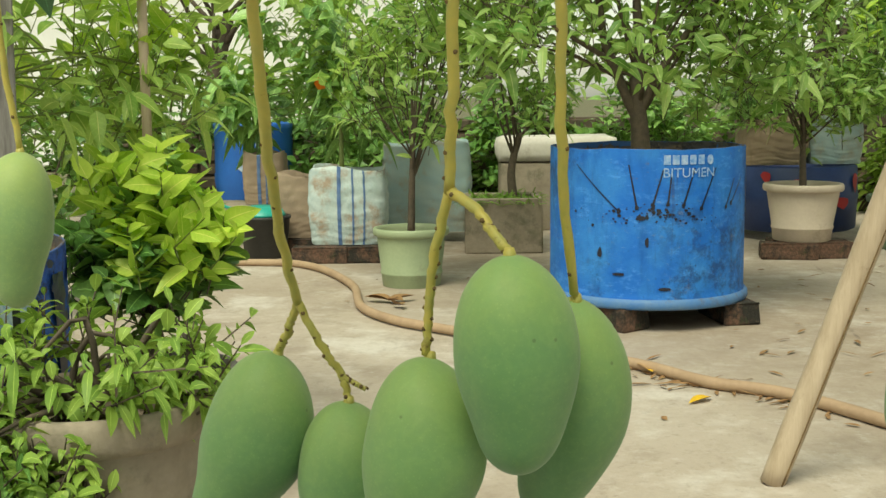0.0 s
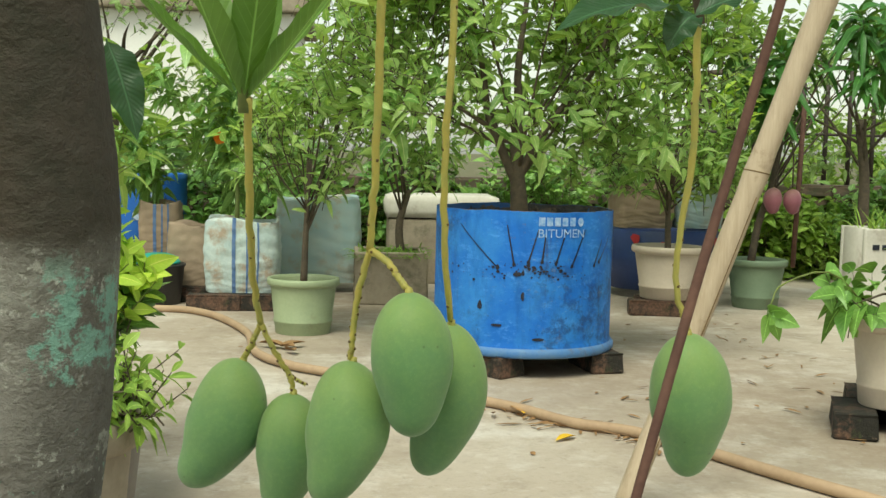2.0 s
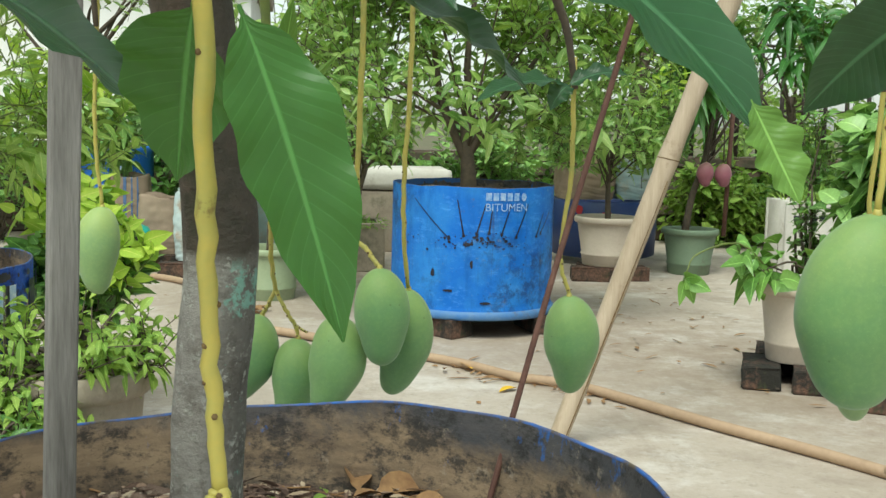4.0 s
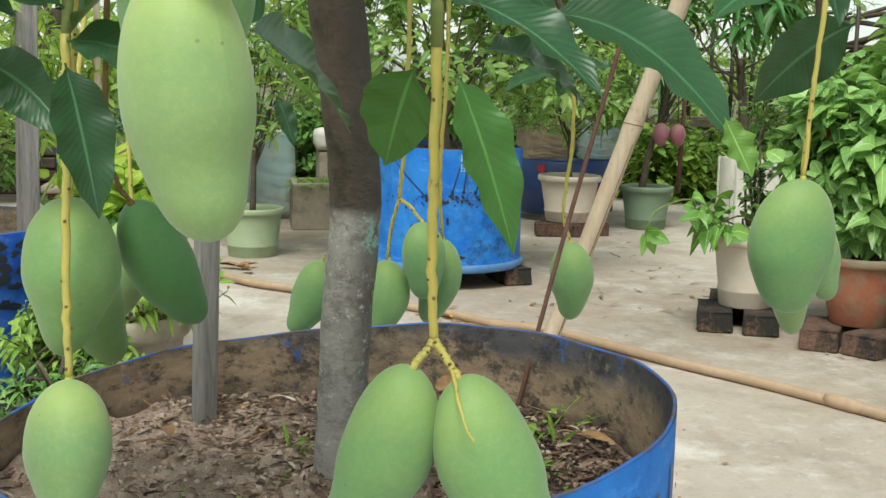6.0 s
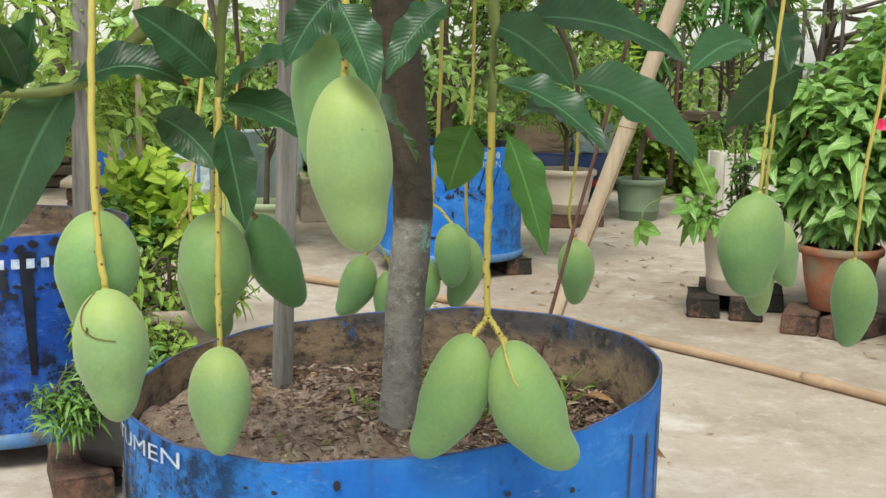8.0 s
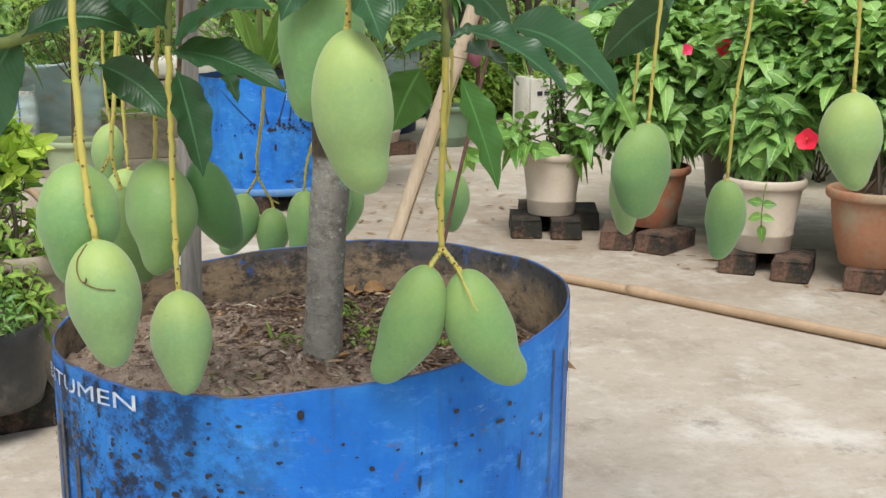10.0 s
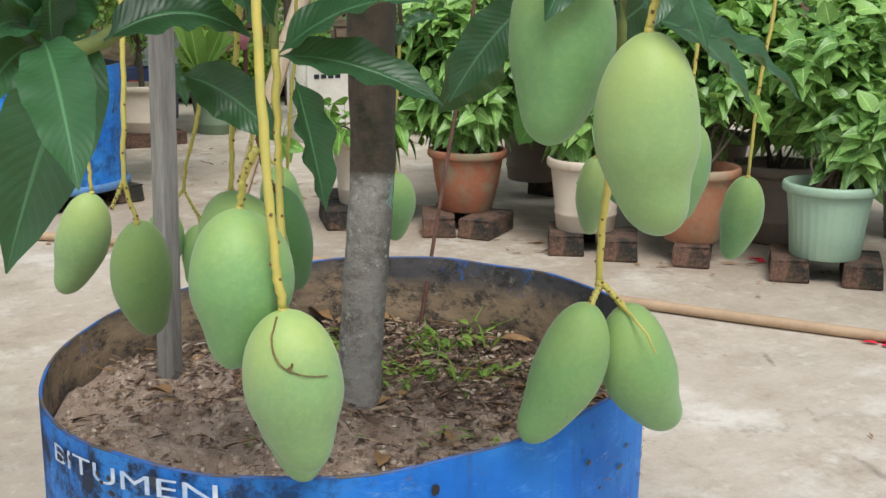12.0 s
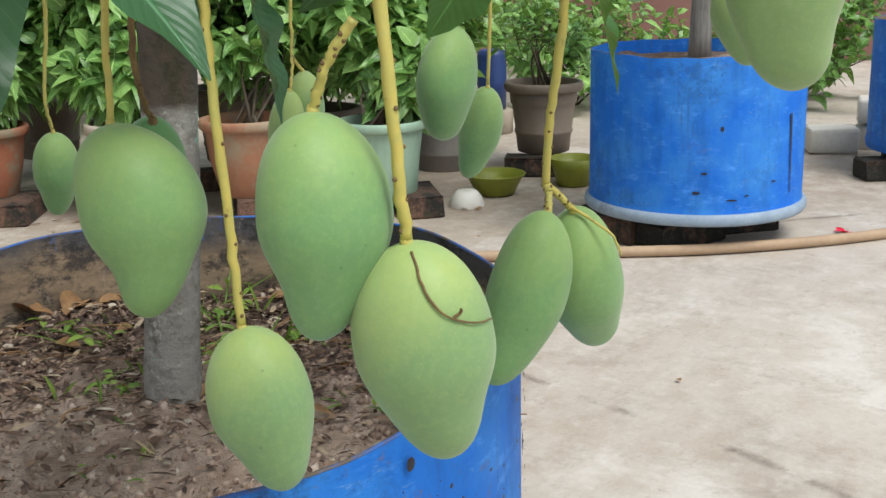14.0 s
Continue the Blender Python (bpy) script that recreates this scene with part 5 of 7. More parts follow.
stalk([(0.014, 0.59, 0.646), (0.026, 0.580, 0.638), (0.034, 0.573, 0.628), (0.040, 0.567, 0.620)], 0.0034, 0.003, 22)
stalk([(0.067, 0.56, 0.95), (0.064, 0.55, 0.80), (0.062, 0.57, 0.68), (0.071, 0.598, 0.597)], 0.0036, 0.0028, 23)
mango((0.233, 0.573, 0.593), (0.241, 0.588, 0.489), 0.058, M_MANGO, "single green mango in front of the bamboo pole", (-1, 0), hook=0.002, waist=0.10, neck=0.58)
stalk([(0.222, 0.545, 0.83), (0.227, 0.560, 0.72), (0.221, 0.568, 0.635), (0.233, 0.573, 0.594)], 0.0034, 0.0026, 24)
# the right-hand side of the tree
mango((0.287, 0.062, 0.721), (0.288, 0.078, 0.604), 0.073, M_MANGO, "large dull green mango hanging in a group of three", (1, 0), flat=0.80, wide=0, neck=0.66, belly=0.50)
stalk([(0.305, 0.065, 0.97), (0.295, 0.062, 0.86), (0.290, 0.062, 0.78), (0.287, 0.062, 0.723)], 0.0030, 0.0026, 25)
mango((0.430, 0.367, 0.627), (0.462, 0.409, 0.508), 0.052, M_MANGO_PALE, "light green mango hanging behind a larger one", (0.6, 0.6))
mango((0.462, 0.368, 0.648), (0.481, 0.366, 0.556), 0.048, M_MANGO_PALE, "pale yellowish mango behind a larger one", (1, 0))
stalk([(0.445, 0.365, 0.81), (0.440, 0.366, 0.72), (0.438, 0.366, 0.665), (0.430, 0.365, 0.629)], 0.0030, 0.0024, 26)
stalk([(0.438, 0.366, 0.668), (0.452, 0.367, 0.656), (0.462, 0.368, 0.649)], 0.0026, 0.0022, 27)
mango((0.418, 0.087, 0.643), (0.436, 0.124, 0.533), 0.052, M_MANGO, "green mango hanging alone over the yard", (-0.8, 0.3))
stalk([(0.43, 0.07, 1.0), (0.430, 0.077, 0.85), (0.420, 0.083, 0.74), (0.418, 0.087, 0.645)], 0.0032, 0.0026, 28)
mango((0.352, -0.210, 0.778), (0.358, -0.217, 0.682), 0.060, M_MANGO_PALE, "pale green mango hanging at the outer edge of the crown", (0.4, -0.6), neck=0.52)
stalk([(0.350, -0.205, 0.92), (0.352, -0.208, 0.86), (0.352, -0.210, 0.780)], 0.003, 0.0026, 29)


def mango_leaf(base, tip, width, arch=0.03, face=(-0.2, -0.8, 0.6), material=None, wave=0.0032, fold=0.17, twist=0.0):
    """A long leaf on a short stalk, arched between base and tip, with rippled margins and a drawn-out point, its upper side turned towards face."""
    p0, p2 = np.array(base, float), np.array(tip, float)
    p1 = (p0 + p2) / 2 + UP * arch
    rows, cols = 26, 9
    s = np.linspace(0, 1, rows)
    line = (1 - s)[:, None] ** 2 * p0 + 2 * (s * (1 - s))[:, None] * p1 + (s ** 2)[:, None] * p2
    d = unit(np.gradient(line, axis=0))
    side = unit(np.cross(d, unit(face)[None]))
    nrm = np.cross(side, d)
    turn = (twist * (s - 0.4))[:, None]
    side, nrm = side * np.cos(turn) + nrm * np.sin(turn), nrm * np.cos(turn) - side * np.sin(turn)
    q = np.clip((s - 0.07) / 0.93, 0, 1)
    w = np.sin(math.pi * q ** 0.80) ** 0.72
    w = w * np.where(q > 0.86, 1 - 0.45 * (q - 0.86) / 0.14, 1)
    w[s < 0.075] = 0.045
    w[-1] = 0.02
    c = np.linspace(-1, 1, cols)
    ph = base[0] * 90 + base[1] * 50
    margin = 1 + 0.014 * np.sin(s * 31 + ph)[:, None] * (np.abs(c) ** 3)[None]
    ripple = wave * (np.sin(s * 26 + ph)[:, None] * (c > 0) + np.sin(s * 22 + ph + 1.9)[:, None] * (c < 0)) * (np.abs(c) ** 2)[None]
    lift = fold * width * (np.abs(c) ** 1.4)[None] * w[:, None] + ripple * w[:, None]
    verts = line[:, None] + side[:, None] * (c[None] * margin * w[:, None] * width / 2)[..., None] + nrm[:, None] * lift[..., None]
    uv = np.stack(np.meshgrid((c + 1) / 2, s), -1)
    g = Geo()
    g.grid(verts[None], uv[None])
    return part("leaf", g, material or M_LEAF_MANGO, TREE)


# leaves that hang among the fruit
mango_leaf((-0.401, -0.067, 0.834), (-0.472, -0.084, 0.686), 0.060, 0.03, (-0.2, -1.0, 0.45), twist=0.5)
mango_leaf((-0.402, -0.084, 0.828), (-0.308, -0.099, 0.829), 0.044, 0.034, (0.0, -0.8, 0.9))
mango_leaf((-0.282, -0.084, 0.835), (-0.349, -0.126, 0.889), 0.045, 0.01, (-0.2, -1.0, 0.45))
mango_leaf((-0.282, -0.084, 0.815), (-0.204, -0.157, 0.852), 0.043, 0.03, (0.2, -0.7, 0.9))
mango_leaf((-0.282, -0.084, 0.815), (-0.196, -0.164, 0.784), 0.037, 0.02, (0.1, -0.8, 0.5))
mango_leaf((-0.170, -0.195, 0.822), (-0.099, -0.016, 0.758), 0.046, 0.022, (0.75, -0.35, 0.55))
mango_leaf((-0.279, -0.105, 0.802), (-0.260, -0.113, 0.708), 0.037, 0.012, (0.4, -1.0, 0.2))
mango_leaf((-0.196, -0.321, 0.898), (-0.233, -0.314, 0.847), 0.031, 0.015, (-0.3, -1.0, 0.4))
mango_leaf((-0.203, -0.370, 0.889), (-0.180, -0.385, 0.833), 0.030, 0.01, (0.2, -1.0, 0.2))
mango_leaf((-0.122, -0.317, 0.891), (-0.167, -0.327, 0.840), 0.027, 0.02, (-0.1, -0.8, 0.8))
mango_leaf((-0.073, -0.160, 0.804), (-0.084, -0.107, 0.742), 0.046, 0.012, (-0.2, -1.0, 0.3), M_LEAF_YOUNG_DARK, twist=-0.5)
mango_leaf((-0.056, -0.205, 0.800), (-0.024, -0.218, 0.702), 0.034, 0.012, (0.3, -1.0, 0.15), M_LEAF_YOUNG_DARK)
mango_leaf((-0.080, -0.262, 0.839), (-0.005, -0.310, 0.791), 0.038, 0.022, (0.2, -0.6, 0.95))
mango_leaf((0.008, -0.150, 0.838), (0.130, -0.155, 0.762), 0.058, 0.040, (0.2, -0.8, 0.7))
mango_leaf((0.120, -0.160, 0.778), (0.136, -0.170, 0.742), 0.020, 0.0, (0.1, -1.0, 0.2), M_LEAF_YOUNG)
mango_leaf((-0.044, -0.173, 0.889), (0.151, -0.055, 0.857), 0.046, 0.03, (0.1, -0.8, 0.6))
mango_leaf((-0.070, -0.186, 0.884), (0.011, -0.160, 0.833), 0.042, 0.02, (0.1, -1.0, 0.4))
mango_leaf((-0.030, -0.147, 0.816), (0.058, -0.074, 0.778), 0.035, 0.02, (0.0, -0.6, 0.7))
mango_leaf((0.405, 0.211, 0.858), (0.335, 0.275, 0.780), 0.064, 0.02, (0.3, -1.0, 0.4))
mango_leaf((0.318, 0.139, 0.925), (0.330, 0.100, 0.849), 0.049, 0.02, (0.3, -1.0, 0.2))
mango_leaf((0.290, 0.110, 0.885), (0.185, 0.025, 0.848), 0.046, 0.02, (-0.1, -0.8, 0.7))
mango_leaf((-0.439, -0.100, 0.825), (-0.495, -0.157, 0.830), 0.033, 0.03, (-0.1, -0.9, 0.6))
mango_leaf((-0.452, -0.130, 0.832), (-0.470, -0.237, 0.763), 0.040, 0.02, (-0.4, -0.5, 0.8), twist=0.4)
mango_leaf((-0.439, -0.100, 0.825), (-0.453, -0.151, 0.875), 0.030, 0.01, (-0.1, -0.9, 0.6))
mango_leaf((-0.439, -0.100, 0.825), (-0.418, -0.149, 0.885), 0.035, 0.01, (-0.1, -0.9, 0.6))
mango_leaf((-0.439, -0.100, 0.825), (-0.489, -0.156, 0.866), 0.033, 0.02, (-0.1, -0.9, 0.6))
mango_leaf((-0.439, -0.100, 0.825), (-0.501, -0.160, 0.790), 0.030, 0.03, (-0.1, -0.9, 0.6))
mango_leaf((-0.141, 0.486, 0.773), (-0.121, 0.474, 0.716), 0.023, 0.01, (0.3, -1.0, 0.2))
mango_leaf((0.212, 0.516, 0.802), (0.191, 0.503, 0.778), 0.023, 0.01, (0.0, -0.7, 0.8))
mango_leaf((0.208, 0.517, 0.799), (0.269, 0.518, 0.813), 0.022, 0.015, (0.0, -0.6, 0.9))
mango_leaf((0.208, 0.517, 0.802), (0.114, 0.457, 0.783), 0.026, 0.02, (0.0, -0.6, 0.9))
mango_leaf((-0.150, -0.200, 0.855), (-0.200, -0.176, 0.788), 0.036, 0.015, (-0.6, -0.8, 0.4))


mango_leaf((-0.339, -0.051, 0.802), (-0.281, -0.084, 0.755), 0.038, 0.018, (-0.5, -0.9, 0.4))
for k in range(7):
    q = 2 * math.pi * k / 7 + 0.5
    out = np.array((math.cos(q), math.sin(q), 0.0))
    mango_leaf((-0.069, 0.553, 0.742), np.array((-0.069, 0.553, 0.825 + 0.022 * (k % 3))) + out * (0.070 + 0.014 * (k % 2)), 0.027, -0.006, tuple(-out * 0.8 + (0.1, -0.2, 0.7)), M_LEAF_YOUNG, 0.001, 0.22)


def upper_crown():
    """The rest of the crown, above the fruit: mostly unseen clusters, added for their shade."""
    rng = np.random.default_rng(21)
    for c in [(-0.28, -0.08, 0.98), (-0.07, -0.2, 1.0), (-0.42, -0.1, 0.96), (-0.2, -0.33, 1.02), (0.32, 0.1, 1.05), (0.02, 0.5, 1.03), (-0.28, 0.33, 1.0), (-0.27, 0.75, 1.02), (0.42, 0.3, 1.02), (0.33, -0.18, 1.0), (0.12, 0.2, 1.18), (-0.2, 0.3, 1.2)]:
        for k in range(6):
            a = k * 2.4 + rng.uniform(-0.4, 0.4)
            reach = rng.uniform(0.11, 0.17)
            tip = (c[0] + reach * math.cos(a), c[1] + reach * math.sin(a), c[2] + rng.uniform(-0.07, 0.04))
            mango_leaf(c, tip, rng.uniform(0.040, 0.054), 0.035, (rng.uniform(-0.5, 0.5), -0.5, 0.9))


upper_crown()


# ---- bricks, pots and sacks ----
BRICK_GEO = Geo()
block(BRICK_GEO, (0.112, 0.228, 0.068), Matrix.Translation((0, 0, 0.034)), 0.007, random.Random(9), 0.0035)
BRICK_MESH = mesh_of("brick", BRICK_GEO, M_BRICK, False)


def brick(x, y, turn, z=0.0, label="dark mossy brick under a plant pot", group="bricks under the pots"):
    ob = new("brick", BRICK_MESH)
    ob.matrix_world = pose(x, y, z, 0, 0, turn)
    return tagged(ob, label, "brick", group)


def pot(x, y, z, r, h, material, label, style="rim", ribs=0, base=0.70, soil=True):
    """A plant pot with a rolled rim, a tapering wall with thickness, an inner wall and soil."""
    ob = thing("plant_pot", (x, y, z), label, "plant pot", "plant pots")
    g = Geo()
    if style == "urn":
        prof = [(r * 0.60, 0), (r * 0.66, 0.004), (r * 0.70, h * 0.25), (r * 0.74, h * 0.28), (r * 0.74, h * 0.32), (r * 0.72, h * 0.34), (r * 0.84, h * 0.84)]
    elif style == "band":
        prof = [(r * base, 0), (r * (base + 0.02), 0.004), (r * (base + 0.05), h * 0.20), (r * (base + 0.075), h * 0.22), (r * (base + 0.075), h * 0.25), (r * (base + 0.055), h * 0.27), (r * 0.90, h * 0.86)]
    else:
        prof = [(r * base, 0), (r * (base + 0.02), 0.004), (r * 0.80, h * 0.45), (r * 0.89, h * 0.86)]
    lathe(g, prof, (x, y, z), 120 if ribs else 56, ribs=ribs, rib=0.008 if ribs else 0)
    part("wall", g, material, ob)
    g = Geo()
    lathe(g, [(r * 0.885, h * 0.855), (r * 0.97, h * 0.87), (r, h * 0.90), (r, h * 0.965), (r * 0.975, h * 0.995), (r * 0.93, h), (r * 0.89, h * 0.985), (r * 0.87, h * 0.93), (r * 0.84, h * 0.7)], (x, y, z), 56)
    part("rim", g, material, ob, "rolled rim")
    if soil:
        g = Geo()
        disc(g, r * 0.875, (x, y, z + h * 0.86), 30, 8, 0.006)
        part("soil", g, M_SOIL, ob, "dry brown soil")
    return ob


def sack(x, y, z, wx, wy, h, material, label, turn=0.0, stripes=True, seed=0):
    """A filled woven sack used as a planter: bulging, creased, with a folded open mouth."""
    rng = np.random.default_rng(seed)
    ob = thing("woven_sack", (x, y, z), label, "sack", "planting sacks")
    sides, rows = 72, 44
    a = np.linspace(0, 2 * math.pi, sides + 1)

    def ring(u, inset=0.0):
        k = (np.abs(np.cos(a)) ** 6 + np.abs(np.sin(a)) ** 6) ** (-1 / 6)
        bulge = 0.93 + 0.07 * math.sin(math.pi * min(1, u * 0.95 + 0.03)) + 0.02 * u
        crease = 0.016 * np.sin(u * 31 + 2.3 * np.sin(a * 3 + seed)) * np.sin(a * 5 + u * 7 + seed) + 0.010 * np.sin(a * 13 + 5 * u) + 0.013 * max(0.0, 1 - 1.6 * u) * np.sin(u * 74 + 3 * np.sin(a * 4 + seed))
        q = (k * bulge + crease - inset)
        px, py = wx / 2 * q * np.cos(a), wy / 2 * q * np.sin(a)
        c, s = math.cos(radians(turn)), math.sin(radians(turn))
        zz = z + h * u + (0.012 * np.sin(3 * a + seed) if u > 0.98 else 0)
        return np.stack([x + c * px - s * py, y + s * px + c * py, zz + 0 * a], 1)

    g = Geo()
    v = np.array([ring(u) for u in np.linspace(0, 1, rows)] + [ring(1.0, 0.04), ring(0.9, 0.05)])
    g.grid(v[None])
    part("bag", g, material, ob)
    if stripes:
        g = Geo()
        c = int(sides * 0.73)
        for j in (c, c + 4, c + 7):
            w = 0.016 if j == c else 0.008
            line = v[:rows, j]
            way = unit(v[:rows, j + 1] - v[:rows, j])
            out = unit(np.cross(way, UP)) * 0.003
            g.grid(np.stack([line - way * w / 2 + out, line + way * w / 2 + out], 1)[None])
        part("stripe", g, M_STRIPE, ob, "faded blue printed stripes")
    g = Geo()
    disc(g, min(wx, wy) * 0.46, (x, y, z + h * 0.92), 24, 6, 0.01)
    part("soil", g, M_SOIL, ob, "dark soil")
    return ob


# ---- the row of flower pots along the yard's edge ----
for bx, by, bt in ((1.345, 2.71, -22), (1.475, 2.64, -24), (1.58, 2.42, -34), (1.70, 2.30, -60), (1.785, 1.98, -40), (1.885, 1.83, -44), (2.03, 1.65, -50), (2.15, 1.37, -50), (2.27, 1.20, -52)):
    brick(bx, by, bt)
for bx, by, bt in ((1.47, 2.90, -20), (1.62, 2.78, -24), (1.80, 2.58, -60), (1.96, 2.12, -40)):
    brick(bx, by, bt)
for bx, by, bt in ((2.55, 2.0, 20), (2.62, 2.12, 15), (2.38, 2.72, 20), (2.92, 1.08, 20), (2.33, 1.98, 40)):
    brick(bx, by, bt)
pot(1.455, 2.72, 0.068, 0.122, 0.235, M_POT_CREAM, "cream plastic pot with a broad-leaved seedling, on bricks", "band")
pot(1.70, 2.42, 0.068, 0.140, 0.215, M_TERRA, "terracotta flower pot standing on dark bricks", base=0.62)
pot(1.845, 1.955, 0.068, 0.132, 0.235, M_POT_CREAM, "cream plastic pot with a stepped base, on bricks", "band")
pot(2.03, 1.66, 0.068, 0.142, 0.235, M_TERRA_PALE, "large pale terracotta pot on one brick", base=0.60)
pot(2.210, 1.29, 0.068, 0.138, 0.222, M_POT_MINT, "mint green ribbed plastic pot across two bricks", "rim", 30, 0.72)
pot(2.50, 2.05, 0.068, 0.165, 0.26, M_POT_TAUPE, "taupe plastic pot behind the front row", "band")
pot(2.30, 2.78, 0.068, 0.150, 0.25, M_POT_TAUPE, "dusty taupe plastic pot behind the front row", "band")
pot(2.48, 1.70, 0.0, 0.150, 0.27, M_POT_TAUPE, "weathered taupe pot standing on the ground between others", "urn")
pot(2.93, 1.45, 0.0, 0.150, 0.26, M_POT_GREY, "grey plastic pot at the back of the row", "band")
pot(3.02, 1.10, 0.068, 0.140, 0.25, M_POT_TAUPE, "weathered urn-shaped pot on a stone", "urn")
pot(1.96, 5.17, 0.0, 0.148, 0.235, M_POT_SAGE, "sage green plastic pot holding a young mango plant", "band")
pot(-0.17, 4.25, 0.0, 0.140, 0.215, M_POT_GREEN, "pale green plastic pot standing on the concrete", "band", base=0.74)
pot(1.455, 4.93, 0.07, 0.165, 0.24, M_POT_CREAM, "cream plastic pot with a small tree, on stones", "band")
for bx, by, bt in ((1.38, 4.86, 80), (1.53, 4.88, 95), (1.45, 5.0, 90)):
    brick(bx, by, bt)


def shrub_pot(name, at, label, category, seed, leaf, crowns, stems=5, **kw):
    """A bushy potted plant: several stems from the soil into leafy clumps."""
    rng = np.random.default_rng(seed)
    ob = thing(name, at, label, category)
    gl, gw = Geo(), Geo()
    opts = dict(subs=16, spread=0.07, count=7, per=6, size=0.06, ratio=0.6, twig=0.06, droop=0.4, rows=4, rise=0.5, shape=0.6)
    opts.update(kw)
    subs = opts.pop("subs")
    spread, count = opts.pop("spread"), opts.pop("count")
    for centre, radii in crowns:
        cs = sub_centres(rng, centre, radii, subs)
        for c in cs[:stems]:
            foot = np.array(at) + rng.normal(size=3) * (0.02, 0.02, 0)
            gs = Geo()
            tube(gs, glide([foot, (foot + c) / 2 + rng.normal(size=3) * 0.03 + (0, 0, 0.03), c], 7), [0.006, 0.004, 0.002], 5)
            part("stem", gs, M_TWIG, ob)
        sprays(gl, gw, rng, cs, spread, count, core=np.asarray(centre) - (0, 0, radii[2]), **opts)
    tagged(part("twig", gw, M_TWIG, ob), kind="stuff")
    tagged(part("foliage", gl, leaf, ob), kind="stuff")
    return ob


def flower(at, r, material, label, seed=0, facing=(-0.7, -0.7, 0.3)):
    """A five-petalled bloom with a stamen column."""
    rng = np.random.default_rng(seed)
    f = unit(np.array(facing) + rng.normal(size=3) * 0.15)
    u = unit(np.cross(f, UP))
    w = np.cross(u, f)
    ob = thing("flower", at, label, "flower", "flowers on the shrubs")
    for k in range(5):
        a = 2 * math.pi * k / 5 + rng.uniform(0, 0.4)
        out = u * math.cos(a) + w * math.sin(a)
        g = Geo()
        blades(g, np.array([at], float), unit(out * 0.9 + f * 0.45)[None], unit(f - out * 0.4)[None], r, r * 1.0, 0.0, 0.12, 6, 1.25)
        part("petal", g, material, ob)
    g = Geo()
    tube(g, [np.array(at), np.array(at) + f * r * 0.8], [r * 0.07, r * 0.05], 6)
    part("stamen", g, M_ORANGE, ob, "orange stamen column")
    return ob


HB = dict(size=0.083, ratio=0.64, shape=0.62, droop=0.6, facing=0.5, rows=6)
shrub_pot("hibiscus", (1.70, 2.42, 0.25), "leafy green hibiscus in a terracotta pot", "shrub", 31, M_LEAF_HIB, [((1.76, 2.52, 0.60), (0.22, 0.24, 0.25)), ((1.75, 2.48, 0.43), (0.12, 0.12, 0.06))], 9, subs=45, **HB)
shrub_pot("hibiscus", (1.845, 1.955, 0.27), "dense dark-leaved hibiscus in a cream pot", "shrub", 32, M_LEAF_HIB, [((1.97, 2.14, 0.62), (0.22, 0.24, 0.25)), ((1.91, 2.04, 0.44), (0.11, 0.11, 0.05))], 9, subs=45, **HB)
shrub_pot("hibiscus", (2.03, 1.66, 0.27), "leafy hibiscus in a pale terracotta pot", "shrub", 33, M_LEAF_HIB, [((2.18, 1.80, 0.62), (0.24, 0.24, 0.25))], 9, subs=45, **HB)
shrub_pot("hibiscus", (2.205, 1.30, 0.27), "bushy hibiscus leaning over a mint green pot", "shrub", 34, M_LEAF_HIB, [((2.36, 1.40, 0.59), (0.22, 0.18, 0.23)), ((2.32, 1.26, 0.42), (0.09, 0.09, 0.07))], 9, subs=45, **HB)
shrub_pot("hibiscus", (2.50, 2.05, 0.30), "tall leafy hibiscus behind the front row", "shrub", 35, M_LEAF_HIB, [((2.52, 2.12, 0.74), (0.34, 0.32, 0.29)), ((2.46, 1.95, 0.86), (0.26, 0.24, 0.14))], 9, subs=56, **HB)
shrub_pot("hibiscus", (2.30, 2.78, 0.29), "tall leafy hibiscus behind the terracotta pot", "shrub", 36, M_LEAF_HIB, [((2.25, 2.85, 0.74), (0.34, 0.34, 0.30)), ((2.22, 2.78, 0.44), (0.20, 0.18, 0.10))], 9, subs=53, **HB)
shrub_pot("hibiscus", (2.48, 1.70, 0.24), "small hibiscus in a weathered taupe pot", "shrub", 40, M_LEAF_HIB, [((2.52, 1.78, 0.52), (0.17, 0.16, 0.13))], 6, subs=34, **HB)
shrub_pot("hibiscus", (2.93, 1.45, 0.23), "bushy hibiscus in a grey pot", "shrub", 37, M_LEAF_HIB, [((2.9, 1.54, 0.55), (0.28, 0.26, 0.28))], 9, subs=50, **HB)
shrub_pot("potted_shrub", (3.02, 1.10, 0.30), "small dark shrub in the urn-shaped pot", "shrub", 38, M_LEAF_SHRUB, [((3.02, 1.1, 0.46), (0.14, 0.14, 0.12))], 5, subs=10, size=0.05)
shrub_pot("seedling", (1.455, 2.72, 0.27), "broad-leaved green plant spilling over a cream pot", "plant", 39, M_LEAF_BROAD, [((1.34, 2.68, 0.345), (0.12, 0.10, 0.035)), ((1.52, 2.66, 0.345), (0.12, 0.10, 0.035))], 4, subs=7, spread=0.045, count=2, per=5, size=0.070, ratio=0.74, shape=0.62, droop=0.7, rows=6, facing=0.7)
shrub_pot("climbing_vine", (1.47, 2.74, 0.27), "fine-leaved dark vine climbing up from the cream pot", "plant", 45, M_LEAF_SHRUB, [((1.48, 2.74, 0.50), (0.045, 0.045, 0.12)), ((1.50, 2.76, 0.72), (0.05, 0.05, 0.13))], 3, subs=14, spread=0.03, count=3, per=5, size=0.034, ratio=0.5, droop=0.4, twig=0.03, facing=0.5)
